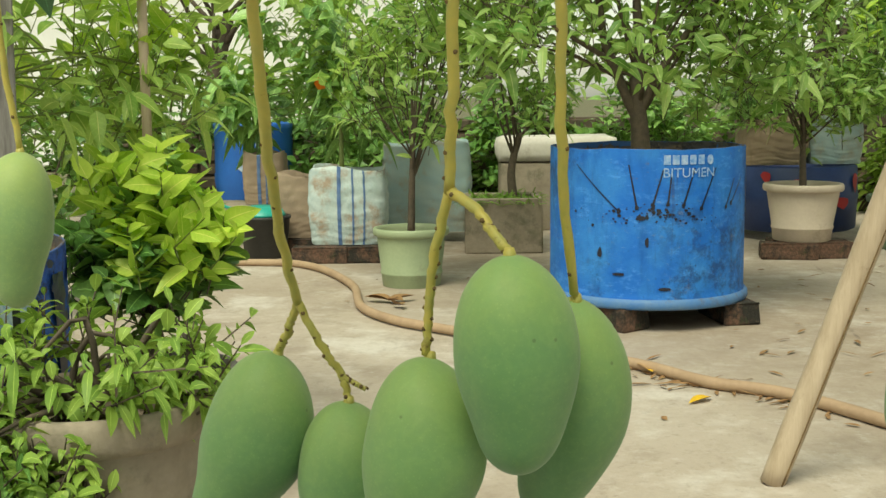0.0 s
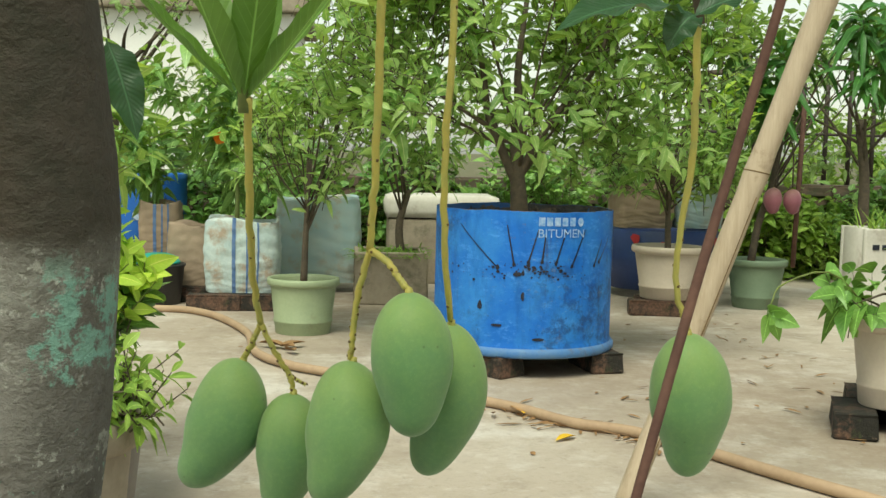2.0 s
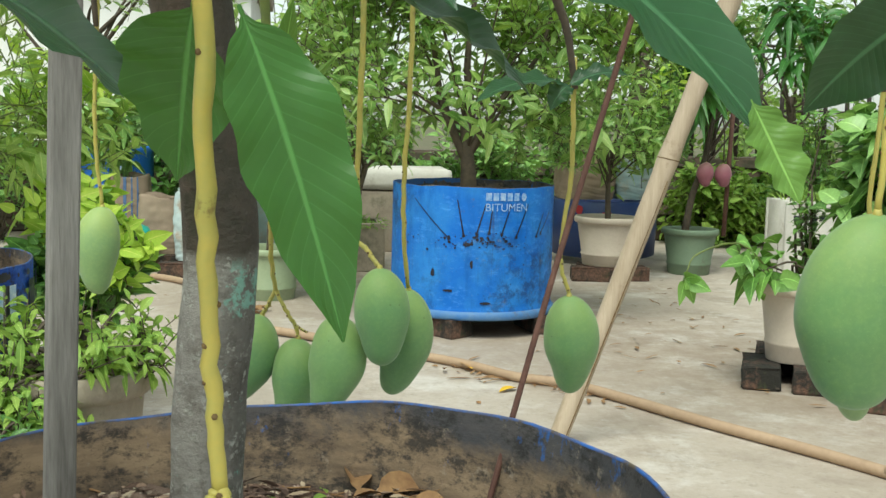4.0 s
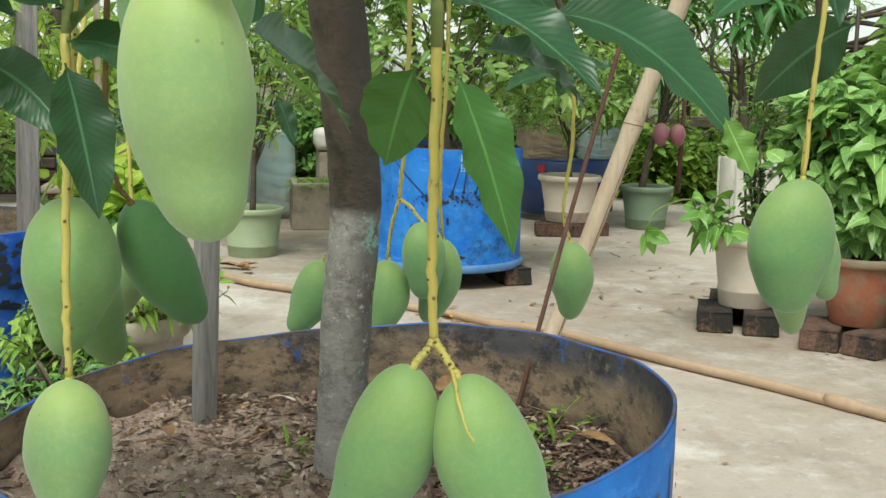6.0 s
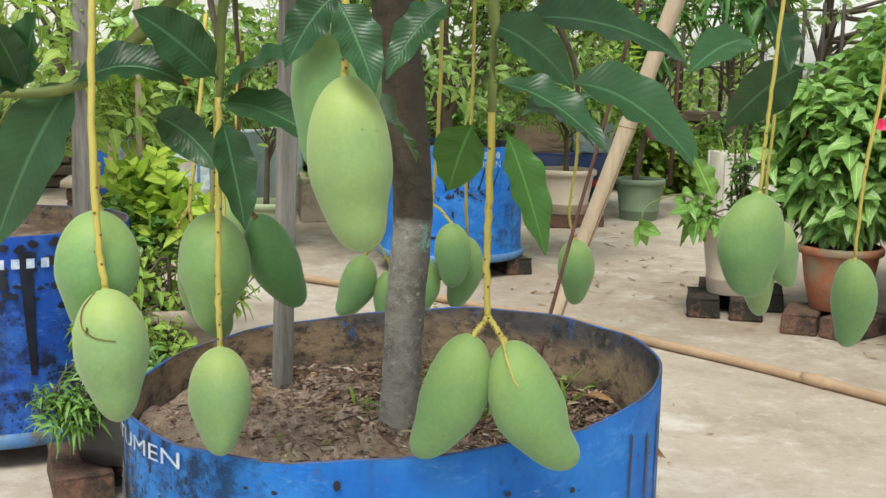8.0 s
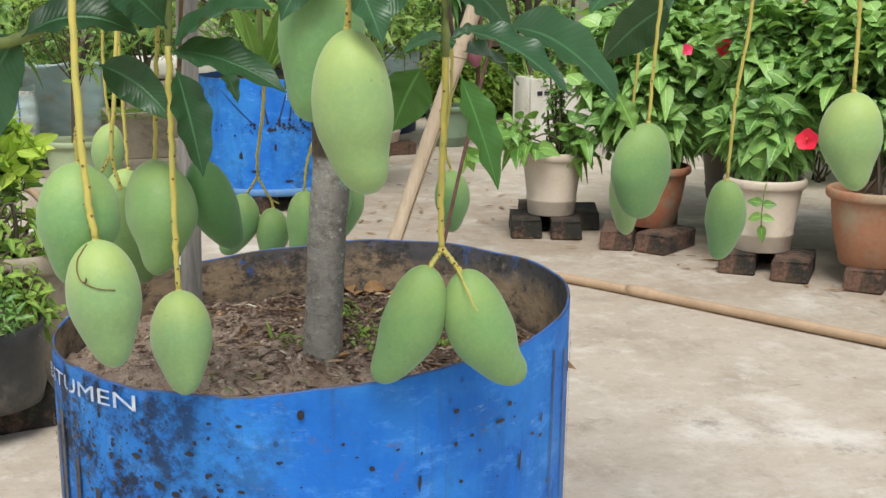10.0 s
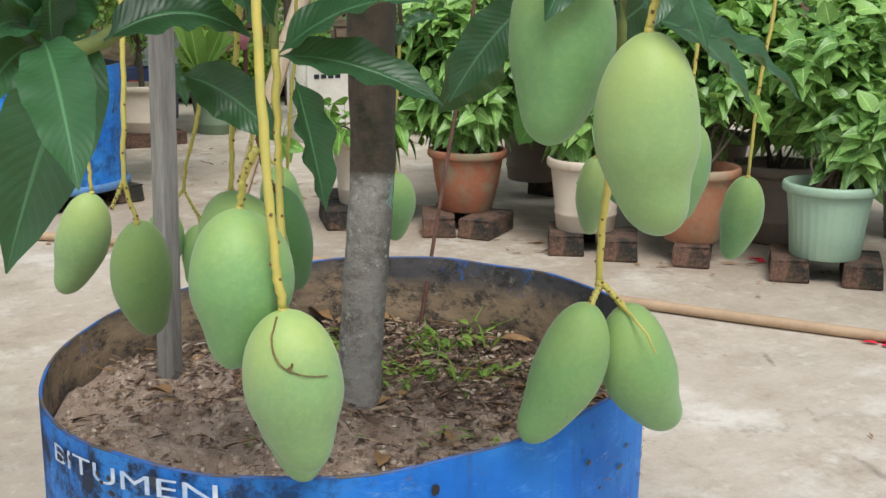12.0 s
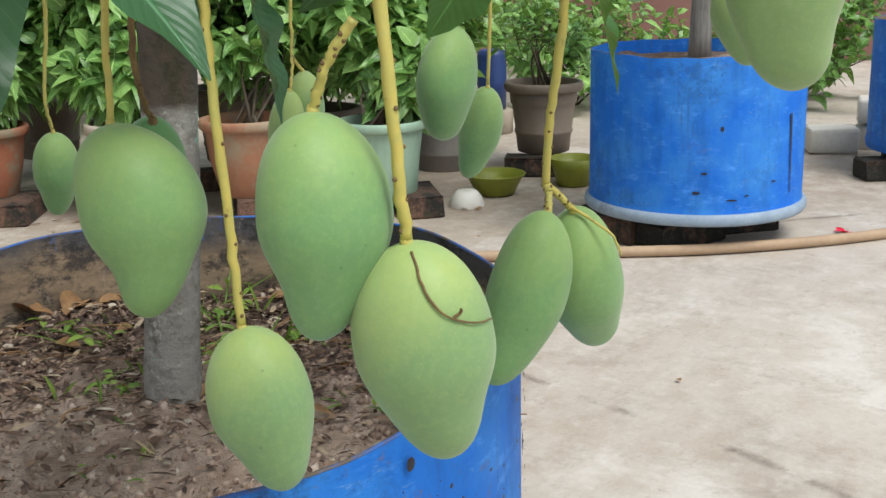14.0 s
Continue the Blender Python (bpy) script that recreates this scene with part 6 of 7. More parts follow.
sprig = thing("sprig", (1.36, 2.68, 0.28), "drooping sprig of fresh green leaves hanging from the pot", "plant")
g = Geo()
tube(g, glide([(1.38, 2.69, 0.30), (1.22, 2.60, 0.43), (1.06, 2.52, 0.41), (1.02, 2.49, 0.36)], 12), [0.003, 0.002], 6)
part("stem", g, M_GREEN_TWIG, sprig)
g = Geo()
sprays(g, None, np.random.default_rng(5), [(1.02, 2.49, 0.345)], 0.015, 1, 7, 0.062, 0.62, 0.03, 0.35, 6, -0.2, 0.62, facing=0.8)
part("foliage", g, M_LEAF_BROAD, sprig)
hanging = thing("hanging_shoot", (1.780, 1.835, 0.25), "small green shoot hanging down the front of a cream pot", "plant")
g = Geo()
tube(g, glide([(1.795, 1.870, 0.30), (1.760, 1.835, 0.29), (1.752, 1.833, 0.22), (1.758, 1.840, 0.16)], 12), [0.0025, 0.0018], 6)
part("stem", g, M_GREEN_TWIG, hanging)
g = Geo()
hb = np.array([(1.752, 1.832, 0.24), (1.752, 1.832, 0.235), (1.754, 1.835, 0.20), (1.754, 1.835, 0.195), (1.758, 1.840, 0.17)])
hw = unit(np.array([(-0.6, 0.75, 0.2), (0.75, -0.6, 0.2), (-0.6, 0.75, -0.2), (0.75, -0.6, 0.0), (0.1, -0.1, -1.0)]))
blades(g, hb, hw, np.tile(unit((-0.7, -0.7, 0.35)), (5, 1)), np.array((0.05, 0.045, 0.045, 0.04, 0.05)), np.array((0.032, 0.03, 0.03, 0.028, 0.03)), 0.15, 0.14, 6, 0.65)
part("foliage", g, M_LEAF_SHRUB, hanging)
for i, (at, r, m) in enumerate((((1.90, 1.83, 0.43), 0.042, M_PETAL), ((1.604, 2.488, 0.658), 0.036, M_PETAL), ((1.782, 2.121, 0.700), 0.038, M_PETAL), ((1.716, 2.259, 0.690), 0.024, M_PINK_PETAL), ((1.977, 2.021, 0.865), 0.038, M_PINK_PETAL), ((2.15, 2.0, 0.42), 0.02, M_PETAL), ((1.60, 2.6, 0.74), 0.025, M_ORANGE))):
    flower(at, r, m, ("red" if m is M_PETAL else "pink" if m is M_PINK_PETAL else "orange") + " hibiscus bloom among green leaves", i)


def scrap(name, x, y, material, label, category, seed, n=3, size=0.03, z=0.004):
    rng = np.random.default_rng(seed)
    g = Geo()
    base = np.array([(x, y, z)] * n) + rng.normal(size=(n, 3)) * (size * 0.35, size * 0.35, 0)
    way = unit(np.concatenate([rng.normal(size=(n, 2)), rng.uniform(0.0, 0.25, (n, 1))], 1))
    blades(g, base, way, unit(UP + rng.normal(size=(n, 3)) * 0.25), size * rng.uniform(0.7, 1.3, n), size * 0.5, 0.05, 0.25, 5, 0.8)
    return single(name, g, material, (x, y, 0.0), label, category)


for i, (x, y) in enumerate(((2.19, 1.52), (1.776, 0.796), (2.45, -0.02))):
    scrap("fallen_flower", x, y, M_PETAL, "fallen red flower on the concrete", "flower", 60 + i, 6, 0.035)
scrap("fallen_leaf", 0.484, 2.87, M_YELLOW_LEAF, "yellow fallen leaf on the concrete", "leaf", 70, 1, 0.09, 0.012)
scrap("fallen_leaf", 0.60, 2.62, M_YELLOW_LEAF, "small yellow fallen leaf on the concrete", "leaf", 72, 1, 0.06, 0.006)
scrap("fallen_leaf", -0.22, 3.85, M_STRAW, "curled brown fallen leaf beside the hose", "leaf", 71, 5, 0.09, 0.01)

LITTER = Geo()
lrng = np.random.default_rng(77)
near_hose = np.stack([lrng.uniform(0.40, 0.85, 70), np.zeros(70), np.full(70, 0.004)], 1)
near_hose[:, 1] = 2.86 - (near_hose[:, 0] - 0.48) * 1.05 + lrng.normal(size=70) * 0.06
loose = np.stack([lrng.uniform(-0.6, 2.6, 150), lrng.uniform(-0.4, 5.0, 150), np.full(150, 0.003)], 1)
loose[:70] = np.stack([lrng.uniform(0.75, 1.7, 70), lrng.uniform(2.7, 4.6, 70), np.full(70, 0.004)], 1)
row_side = np.stack([lrng.uniform(1.3, 2.4, 70), np.zeros(70), np.full(70, 0.004)], 1)
row_side[:, 1] = 4.55 - row_side[:, 0] * 1.45 + lrng.normal(size=70) * 0.12
spots = np.concatenate([near_hose, loose, row_side])
blades(LITTER, spots, unit(np.concatenate([lrng.normal(size=(290, 2)), lrng.uniform(0, 0.12, (290, 1))], 1)), unit(UP + lrng.normal(size=(290, 3)) * 0.2), lrng.uniform(0.012, 0.06, 290) * np.r_[np.full(70, 1.4), np.r_[np.full(70, 1.5), np.full(80, 0.45)], np.full(70, 1.1)], lrng.uniform(0.004, 0.014, 290), 0.02, 0.2, 4, 0.8)
single("leaf_litter", LITTER, M_STRAW, (0.6, 2.5, 0), "dry leaf scraps and twigs scattered on the concrete", "leaf litter", kind="stuff")

# ---- bowls beside the row ----
bowl = thing("plastic_bowl", (2.575, 1.085, 0.0), "olive plastic bowl lying beside the pots", "bowl")
g = Geo()
lathe(g, [(0.045, 0.0), (0.062, 0.004), (0.085, 0.05), (0.098, 0.066), (0.100, 0.070), (0.095, 0.070), (0.080, 0.045), (0.05, 0.012), (0.001, 0.010)], (2.575, 1.085, 0), 44)
part("body", g, M_OLIVE, bowl)
cup = thing("white_bowl", (2.385, 1.095, 0.0), "small white plastic bowl lying upside down", "bowl")
g = Geo()
lathe(g, [(0.055, 0.0), (0.056, 0.004), (0.048, 0.03), (0.035, 0.046), (0.03, 0.050), (0.001, 0.049)], (2.385, 1.095, 0), 40)
part("body", g, M_WHITE_PLASTIC, cup)
bowl2 = thing("plastic_bowl", (2.80, 0.90, 0.0), "lime plastic bowl propped beside the drum", "bowl")
g = Geo()
lathe(g, [(0.04, 0.0), (0.055, 0.004), (0.07, 0.06), (0.082, 0.095), (0.078, 0.095), (0.066, 0.05), (0.04, 0.012), (0.001, 0.01)], (2.80, 0.90, 0), 40)
part("body", g, M_OLIVE, bowl2)

# ---- the hose ----
hose = thing("garden_hose", (0.5, 2.8, 0.0), "dusty beige garden hose lying across the concrete", "hose")
g = Geo()
tube(g, glide([(-2.2, 4.95, 0.016), (-0.97, 4.77, 0.016), (-0.62, 4.67, 0.016), (-0.39, 4.19, 0.016), (-0.31, 3.73, 0.016), (-0.19, 3.50, 0.016), (-0.05, 3.37, 0.016), (0.14, 3.20, 0.016), (0.45, 2.91, 0.016), (0.59, 2.72, 0.016), (0.76, 2.59, 0.016), (0.98, 2.22, 0.016), (1.16, 1.94, 0.016), (1.29, 1.71, 0.016), (1.47, 1.38, 0.016), (1.65, 1.05, 0.016), (1.80, 0.79, 0.016), (1.95, 0.54, 0.016), (2.12, 0.24, 0.016), (2.41, -0.10, 0.016), (2.9, -0.5, 0.016)], 160), 0.0145, 12)
part("tube", g, M_HOSE, hose)
g = Geo()
tube(g, [(1.255, 1.775, 0.018), (1.270, 1.748, 0.018), (1.290, 1.710, 0.018), (1.305, 1.683, 0.018)], [0.0150, 0.0185, 0.0185, 0.0150], 12)
part("joint", g, M_HOSE, hose, "taped joint in the hose")

# ---- the leaning bamboo pole ----
pole = thing("bamboo_pole", (0.626, 2.21, 0.0), "split pale bamboo pole leaning up from the concrete", "pole")
g = Geo()
pole_line = glide([(0.565, 2.05, 0.0), (0.705, 2.04, 0.40), (0.875, 1.97, 0.95), (1.04, 1.88, 1.5)], 40)
along = np.linspace(0, 1, 40)
tube(g, pole_line, 0.0218 + 0.0030 * along + 0.0008 * np.sin(along * 19) + 0.0026 * np.exp(-((along - 0.515) / 0.014) ** 2), 14)
part("cane", g, M_BAMBOO, pole)
g = Geo()
tube(g, pole_line[:20] + np.array((0.010, -0.0196, -0.005)), 0.0018, 5)
part("split", g, M_NODE, pole, "dark split along the cane")
g = Geo()
tube(g, [pole_line[20] - (0.0, 0.0, 0.0012), pole_line[20] + (0.0005, 0.0, 0.0012)], 0.0262, 14)
part("node_ring", g, M_NODE, pole, "dark ring at the joint of the cane")

# ---- the far drum with the citrus tree ----
D1, R1B = (0.592, 3.65, 0.0), 0.298
far_drum = drum(D1, R1B, 0.07, 0.531, "blue steel drum on bricks, splashed with black tar", M_DRUM, (0, 0), 0.03, True, 5)
for bx, by, bt in ((0.455, 3.47, 38), (0.835, 3.57, 8), (0.62, 3.84, 40)):
    brick(bx, by, bt, label="red-brown brick under the blue drum")


def angle_on(x):
    """The angle on the far drum's front skin at that x."""
    return -math.acos(max(-1, min(1, (x - D1[0]) / R1B)))


lettering("BITUMEN", D1, R1B + 0.001, angle_on(0.592), angle_on(0.742), 0.452, 0.452, 0.026, far_drum, paint=M_LETTER_FADED)
g = Geo()
for k in range(5):
    x = 0.592 + k * 0.025
    skin_strip(g, D1, R1B, angle_on(x + 0.010), 0.488, angle_on(x + 0.010), 0.515, 0.010, 0.010, 0.002)
skin_patch(g, D1, R1B, angle_on(0.730), 0.501, 0.011, 0.015, None, 0.002)
tagged(part("mark", g, M_LETTER_FADED, far_drum, "row of white painted blocks"), kind="stuff")


def far_drum_tar():
    rng = random.Random(6)
    g = Geo()
    for x0, z0, x1, z1 in ((0.360, 0.485, 0.470, 0.353), (0.496, 0.488, 0.519, 0.365), (0.592, 0.475, 0.563, 0.372), (0.617, 0.475, 0.606, 0.376), (0.683, 0.478, 0.651, 0.371), (0.748, 0.476, 0.704, 0.361), (0.813, 0.442, 0.785, 0.361), (0.840, 0.442, 0.803, 0.370), (0.868, 0.49, 0.870, 0.34)):
        skin_strip(g, D1, R1B, angle_on(x0), z0, angle_on(x1), z1, 0.0018, 0.0030, 0.002)
        skin_patch(g, D1, R1B, angle_on(x1), z1, 0.0065, 0.008, rng, 0.0022)
    tagged(part("tar_run", g, M_TAR, far_drum, "black tar splashes that fan out"), kind="stuff")
    g = Geo()
    for _ in range(110):
        x = min(0.86, max(0.34, rng.gauss(0.545, 0.10)))
        z = rng.gauss(0.342, 0.014)
        s = 0.0012 + 0.0045 * rng.random() ** 2
        skin_patch(g, D1, R1B, angle_on(x), z, s * rng.uniform(0.8, 1.6), s, rng, 0.002, 7)
    for x, z, w, h in ((0.532, 0.335, 0.022, 0.006), (0.548, 0.265, 0.006, 0.018), (0.42, 0.23, 0.010, 0.018), (0.47, 0.17, 0.02, 0.006), (0.60, 0.13, 0.02, 0.006)):
        skin_patch(g, D1, R1B, angle_on(x), z, w, h, rng, 0.0022)
    tagged(part("tar_spot", g, M_TAR, far_drum, "black tar spots"), kind="stuff")


far_drum_tar()
citrus = tree("citrus_tree", (0.58, 3.66, 0.50), [(0.575, 3.66, 0.48), (0.572, 3.66, 0.56), (0.565, 3.665, 0.64), (0.560, 3.67, 0.74)], 0.027, [((0.50, 3.62, 1.05), (0.55, 0.42, 0.36)), ((0.90, 3.72, 0.95), (0.36, 0.36, 0.30)), ((0.15, 3.7, 1.05), (0.36, 0.3, 0.3)), ((0.6, 3.7, 1.5), (0.7, 0.5, 0.35))], M_LEAF_CITRUS, "leafy citrus tree with glossy leaves, growing in a blue drum", "tree", 41, M_TWIG, 0.074, 0.38, 23, 7, 6, 0.12, 2, second=M_LEAF_HERB, young=6, limb_thick=0.24)

for stem_line, thick in (
    ([(0.568, 3.664, 0.60), (0.52, 3.66, 0.70), (0.46, 3.65, 0.84), (0.43, 3.64, 1.02), (0.36, 3.62, 1.3)], [0.018, 0.013, 0.007]),
    ([(0.562, 3.668, 0.70), (0.57, 3.67, 0.84), (0.56, 3.68, 1.0), (0.60, 3.7, 1.35)], [0.020, 0.015, 0.007]),
    ([(0.566, 3.664, 0.62), (0.62, 3.65, 0.74), (0.70, 3.65, 0.86), (0.82, 3.68, 1.0), (0.9, 3.7, 1.25)], [0.015, 0.011, 0.006]),
    ([(0.48, 3.655, 0.79), (0.36, 3.63, 0.86), (0.22, 3.66, 0.95)], [0.010, 0.007, 0.004]),
):
    g = Geo()
    tube(g, glide(stem_line, 14), thick, 9)
    part("branch", g, M_TWIG, citrus)

# ---- the drum near the boundary and its trunk ----
D3 = (2.344, 0.367, 0.0)
clean_drum = drum(D3, 0.289, 0.085, 0.510, "clean blue steel drum on bricks with a grey flange", M_DRUM_CLEAN, (0, 0), 0.035, True, 8, inside=M_DRUM_CLEAN)
g = Geo()
skin_patch(g, D3, 0.289, radians(208), 0.335, 0.006, 0.007, random.Random(4), 0.0022)
for mark_angle, mark_z, mark_w, mark_h in ((196, 0.17, 0.012, 0.004), (214, 0.15, 0.016, 0.003), (222, 0.16, 0.007, 0.003), (200, 0.22, 0.010, 0.004), (238, 0.19, 0.010, 0.003)):
    skin_patch(g, D3, 0.289, radians(mark_angle), mark_z, mark_w, mark_h, random.Random(mark_angle), 0.0022)
skin_strip(g, D3, 0.289, radians(250), 0.36, radians(252), 0.15, 0.004, 0.002, 0.0022)
tagged(part("tar_spot", g, M_TAR, clean_drum, "small dark tar marks"), kind="stuff")
for bx, by, bt in ((2.20, 0.56, -20), (2.40, 0.27, 40), (2.45, 0.52, 10), (2.20, 0.36, 60)):
    brick(bx, by, bt, label="dark brick under the blue drum")
tree("young_tree", (2.40, 0.38, 0.49), [(2.40, 0.38, 0.48), (2.41, 0.38, 0.75), (2.43, 0.40, 1.0)], 0.026, [((2.4, 0.4, 1.15), (0.45, 0.45, 0.25))], M_LEAF_CITRUS, "young tree with a pale trunk in a blue drum", "tree", 42, M_STAKE, 0.075, 0.45, 20, 8)
g = Geo()
D4 = (3.45, -0.22, 0.0)
drum(D4, 0.28, 0.09, 0.52, "pale blue steel drum standing on a dark stone", M_DRUM_CLEAN, (0, 0), 0.03, False, 9)
brick(3.30, -0.05, 30)
brick(3.55, -0.1, 10)
brick(3.35, -0.32, 75)
for k, (bx, by, bz) in enumerate(((3.86, 0.06, 0.0), (3.86, 0.06, 0.098), (3.72, 0.22, 0.0))):
    g = Geo()
    block(g, (0.13, 0.18, 0.095), Matrix.Translation((bx, by, bz + 0.048)) @ Euler((0, 0, 0.2 * k)).to_matrix().to_4x4(), 0.012, random.Random(k), 0.004)
    single("white_block", g, M_WHITEWASH, (bx, by, bz), "stained white block in a small stack", "block", "white blocks")

# ---- left side: sooty drum, grow bag, bush ----
D2 = (-0.80, 1.58, 0.0)
left_drum = drum(D2, 0.275, 0.05, 0.49, "blue steel drum blackened with soot, filled with earth", M_DRUM_SOOT, (0, 0), 0.05, True, 12)


def left_drum_marks():
    rng = random.Random(16)
    g = Geo()
    for _ in range(260):
        a, z = radians(rng.uniform(-140, 20)), 0.42 + rng.gauss(0, 0.045)
        s = rng.uniform(0.003, 0.012)
        skin_patch(g, D2, 0.277, a, min(z, 0.475), s * rng.uniform(0.8, 1.8), s, rng, 0.002, 7)
    for a, w in ((-110, 0.02), (-70, 0.015), (-35, 0.02), (-20, 0.012), (0, 0.02)):
        skin_strip(g, D2, 0.277, radians(a), 0.46, radians(a + 2), 0.2, w, w * 0.4, 0.002)
    tagged(part("soot", g, M_TAR, left_drum, "black soot and tar"), kind="stuff")
    g = Geo()
    for k in range(6):
        skin_strip(g, D2, 0.277, radians(-92 + k * 6), 0.425, radians(-92 + k * 6), 0.445, 0.008, 0.008, 0.003)
    for k in range(3):
        skin_strip(g, D2, 0.277, radians(-32 + k * 7), 0.40, radians(-32 + k * 7), 0.46, 0.010, 0.010, 0.003)
    tagged(part("mark", g, M_LETTER, left_drum, "worn white painted marks"), kind="stuff")


left_drum_marks()
g = Geo()
block(g, (0.042, 0.032, 1.2), Matrix.Translation((-0.634, 1.72, 1.0)) @ Euler((0, radians(1), radians(20))).to_matrix().to_4x4(), 0.002, random.Random(4), 0.001)
single("wooden_post", g, M_STAKE, (-0.634, 1.72, 0.42), "pale grey wooden post standing in the sooty drum", "post", smooth=False)
g = Geo()
tube(g, [(-0.55, 2.15, 0.0), (-0.545, 2.14, 1.4)], 0.009, 8)
single("bamboo_cane", g, M_BAMBOO, (-0.55, 2.15, 0.0), "thin upright bamboo cane among the shrubs", "cane")
pot(-0.85, 1.50, 0.455, 0.105, 0.12, M_POT_GREY, "small grey pot standing on the earth in the drum", "rim")
grow = thing("grow_bag", (-0.495, 1.20, 0.068), "dusty black plastic grow bag on bricks", "grow bag")
g = Geo()
lathe(g, [(0.085, 0), (0.098, 0.006), (0.106, 0.04), (0.103, 0.07), (0.108, 0.11), (0.106, 0.135), (0.110, 0.165), (0.104, 0.168), (0.096, 0.12)], (-0.495, 1.20, 0.068), 48, 0.022)
part("bag", g, M_GROWBAG, grow)
g = Geo()
disc(g, 0.102, (-0.495, 1.20, 0.215), 30, 8, 0.006)
part("soil", g, M_SOIL, grow)
brick(-0.59, 1.18, 12)
brick(-0.49, 1.25, 100)
shrub_pot("grassy_weed", (-0.495, 1.20, 0.22), "narrow-leaved green weed filling the grow bag", "plant", 50, M_LEAF_SHRUB, [((-0.495, 1.19, 0.250), (0.10, 0.10, 0.025)), ((-0.60, 1.10, 0.19), (0.05, 0.04, 0.03))], 6, subs=22, spread=0.03, count=4, per=6, size=0.034, ratio=0.22, droop=0.6, twig=0.02, facing=0.4)
pot(-0.425, 1.43, 0.0, 0.138, 0.335, M_CEMENT, "stained tan cement pot overgrown by a leafy herb", "rim")
shrub_pot("leafy_herb", (-0.425, 1.42, 0.29), "straggling light green herb spilling out of a tan pot", "plant", 51, M_LEAF_HERB, [((-0.43, 1.40, 0.385), (0.12, 0.11, 0.045)), ((-0.53, 1.27, 0.31), (0.10, 0.06, 0.035)), ((-0.33, 1.42, 0.37), (0.05, 0.10, 0.03)), ((-0.51, 1.30, 0.27), (0.09, 0.04, 0.07)), ((-0.43, 1.275, 0.26), (0.07, 0.03, 0.06))], 6, subs=9, spread=0.045, count=4, per=8, size=0.037, ratio=0.35, droop=0.55, twig=0.045, facing=0.5, shape=0.95)
shrub_pot("trailing_herb", (-0.46, 1.33, 0.29), "trailing light green herb hanging down a tan pot", "plant", 56, M_LEAF_HERB, [((-0.53, 1.305, 0.25), (0.08, 0.035, 0.08)), ((-0.46, 1.285, 0.23), (0.07, 0.03, 0.08))], 5, subs=13, spread=0.04, count=4, per=8, size=0.034, ratio=0.36, droop=0.7, twig=0.045, facing=0.5, shape=0.95)
pot(-0.50, 1.96, 0.0, 0.14, 0.24, M_POT_GREY, "dark pot under a dense bush", "rim")
dense_bush = tree("dense_bush", (-0.50, 1.96, 0.22), [(-0.50, 1.96, 0.22), (-0.50, 1.97, 0.30), (-0.50, 1.98, 0.38)], 0.012, [((-0.505, 1.98, 0.405), (0.105, 0.11, 0.12))], M_LEAF_SHRUB, "dense dark green bush with bright lime new leaves", "shrub", 52, M_TWIG, 0.058, 0.58, 30, 6, 6, 0.045, 8, 0.045, 0.3, 4, 0.5, shape=0.62, second=M_LEAF_LIME, young=1)
g, gt = Geo(), Geo()
sprays(g, gt, np.random.default_rng(53), [(-0.58, 1.95, 0.50), (-0.53, 1.92, 0.535), (-0.47, 1.93, 0.54), (-0.42, 1.95, 0.50), (-0.49, 2.02, 0.55), (-0.39, 1.98, 0.455), (-0.60, 1.99, 0.54), (-0.55, 1.90, 0.47), (-0.45, 1.89, 0.48), (-0.40, 1.92, 0.42), (-0.50, 1.88, 0.42)], 0.034, 4, 6, 0.058, 0.52, 0.04, 0.15, 6, 0.9, 0.62, facing=0.75)
tagged(part("new_foliage", g, M_LEAF_LIME, dense_bush, "bright lime new leaves"), kind="stuff")
tagged(part("shoot_stem", gt, M_GREEN_TWIG, dense_bush), kind="stuff")
tree("tall_shrub", (-0.85, 1.62, 0.44), [(-0.85, 1.62, 0.44), (-0.84, 1.64, 0.60), (-0.82, 1.7, 0.75)], 0.010, [((-0.82, 1.90, 0.84), (0.30, 0.30, 0.20)), ((-0.66, 2.25, 0.72), (0.18, 0.2, 0.10))], M_LEAF_AIRY, "light green leafy shrub growing in the sooty drum", "shrub", 53, M_GREEN_TWIG, 0.056, 0.42, 17, 4, 7, 0.09, 9, 0.10, 0.35, 5, 0.5, second=M_LEAF_LIME)

# ---- the far side of the yard ----
sack(-0.47, 5.0, 0.07, 0.33, 0.26, 0.32, M_SACK, "white woven sack planter with faded blue stripes, on bricks", 0, True, 1)
for bx, by, bt in ((-0.58, 4.85, 90), (-0.38, 4.86, 90), (-0.48, 5.05, 80), (-0.72, 5.12, 90), (-0.68, 5.3, 90)):
    brick(bx, by, bt, label="red-brown brick under a planting sack")
sack(-0.73, 5.22, 0.07, 0.20, 0.20, 0.28, M_SACK_BROWN, "tan woven sack planter full of earth", 0, False, 2)
sack(-0.92, 5.55, 0.19, 0.20, 0.18, 0.24, M_SACK_BROWN, "grey-brown woven sack standing on a slab", 0, True, 3)
g = Geo()
block(g, (0.52, 0.34, 0.04), Matrix.Translation((-1.0, 5.55, 0.17)), 0.006, random.Random(8), 0.002)
single("stone_slab", g, M_CEMENT, (-1.0, 5.55, 0.15), "weathered cement slab on bricks", "slab")
for bx, by, bz in ((-1.18, 5.55, 0.0), (-0.82, 5.55, 0.0), (-1.18, 5.55, 0.075), (-0.82, 5.55, 0.075)):
    brick(bx, by, 0, bz, "brick under a cement slab")
bucket = thing("black_bucket", (-0.84, 5.02, 0.0), "black plastic bucket with a teal dish on top", "bucket")
g = Geo()
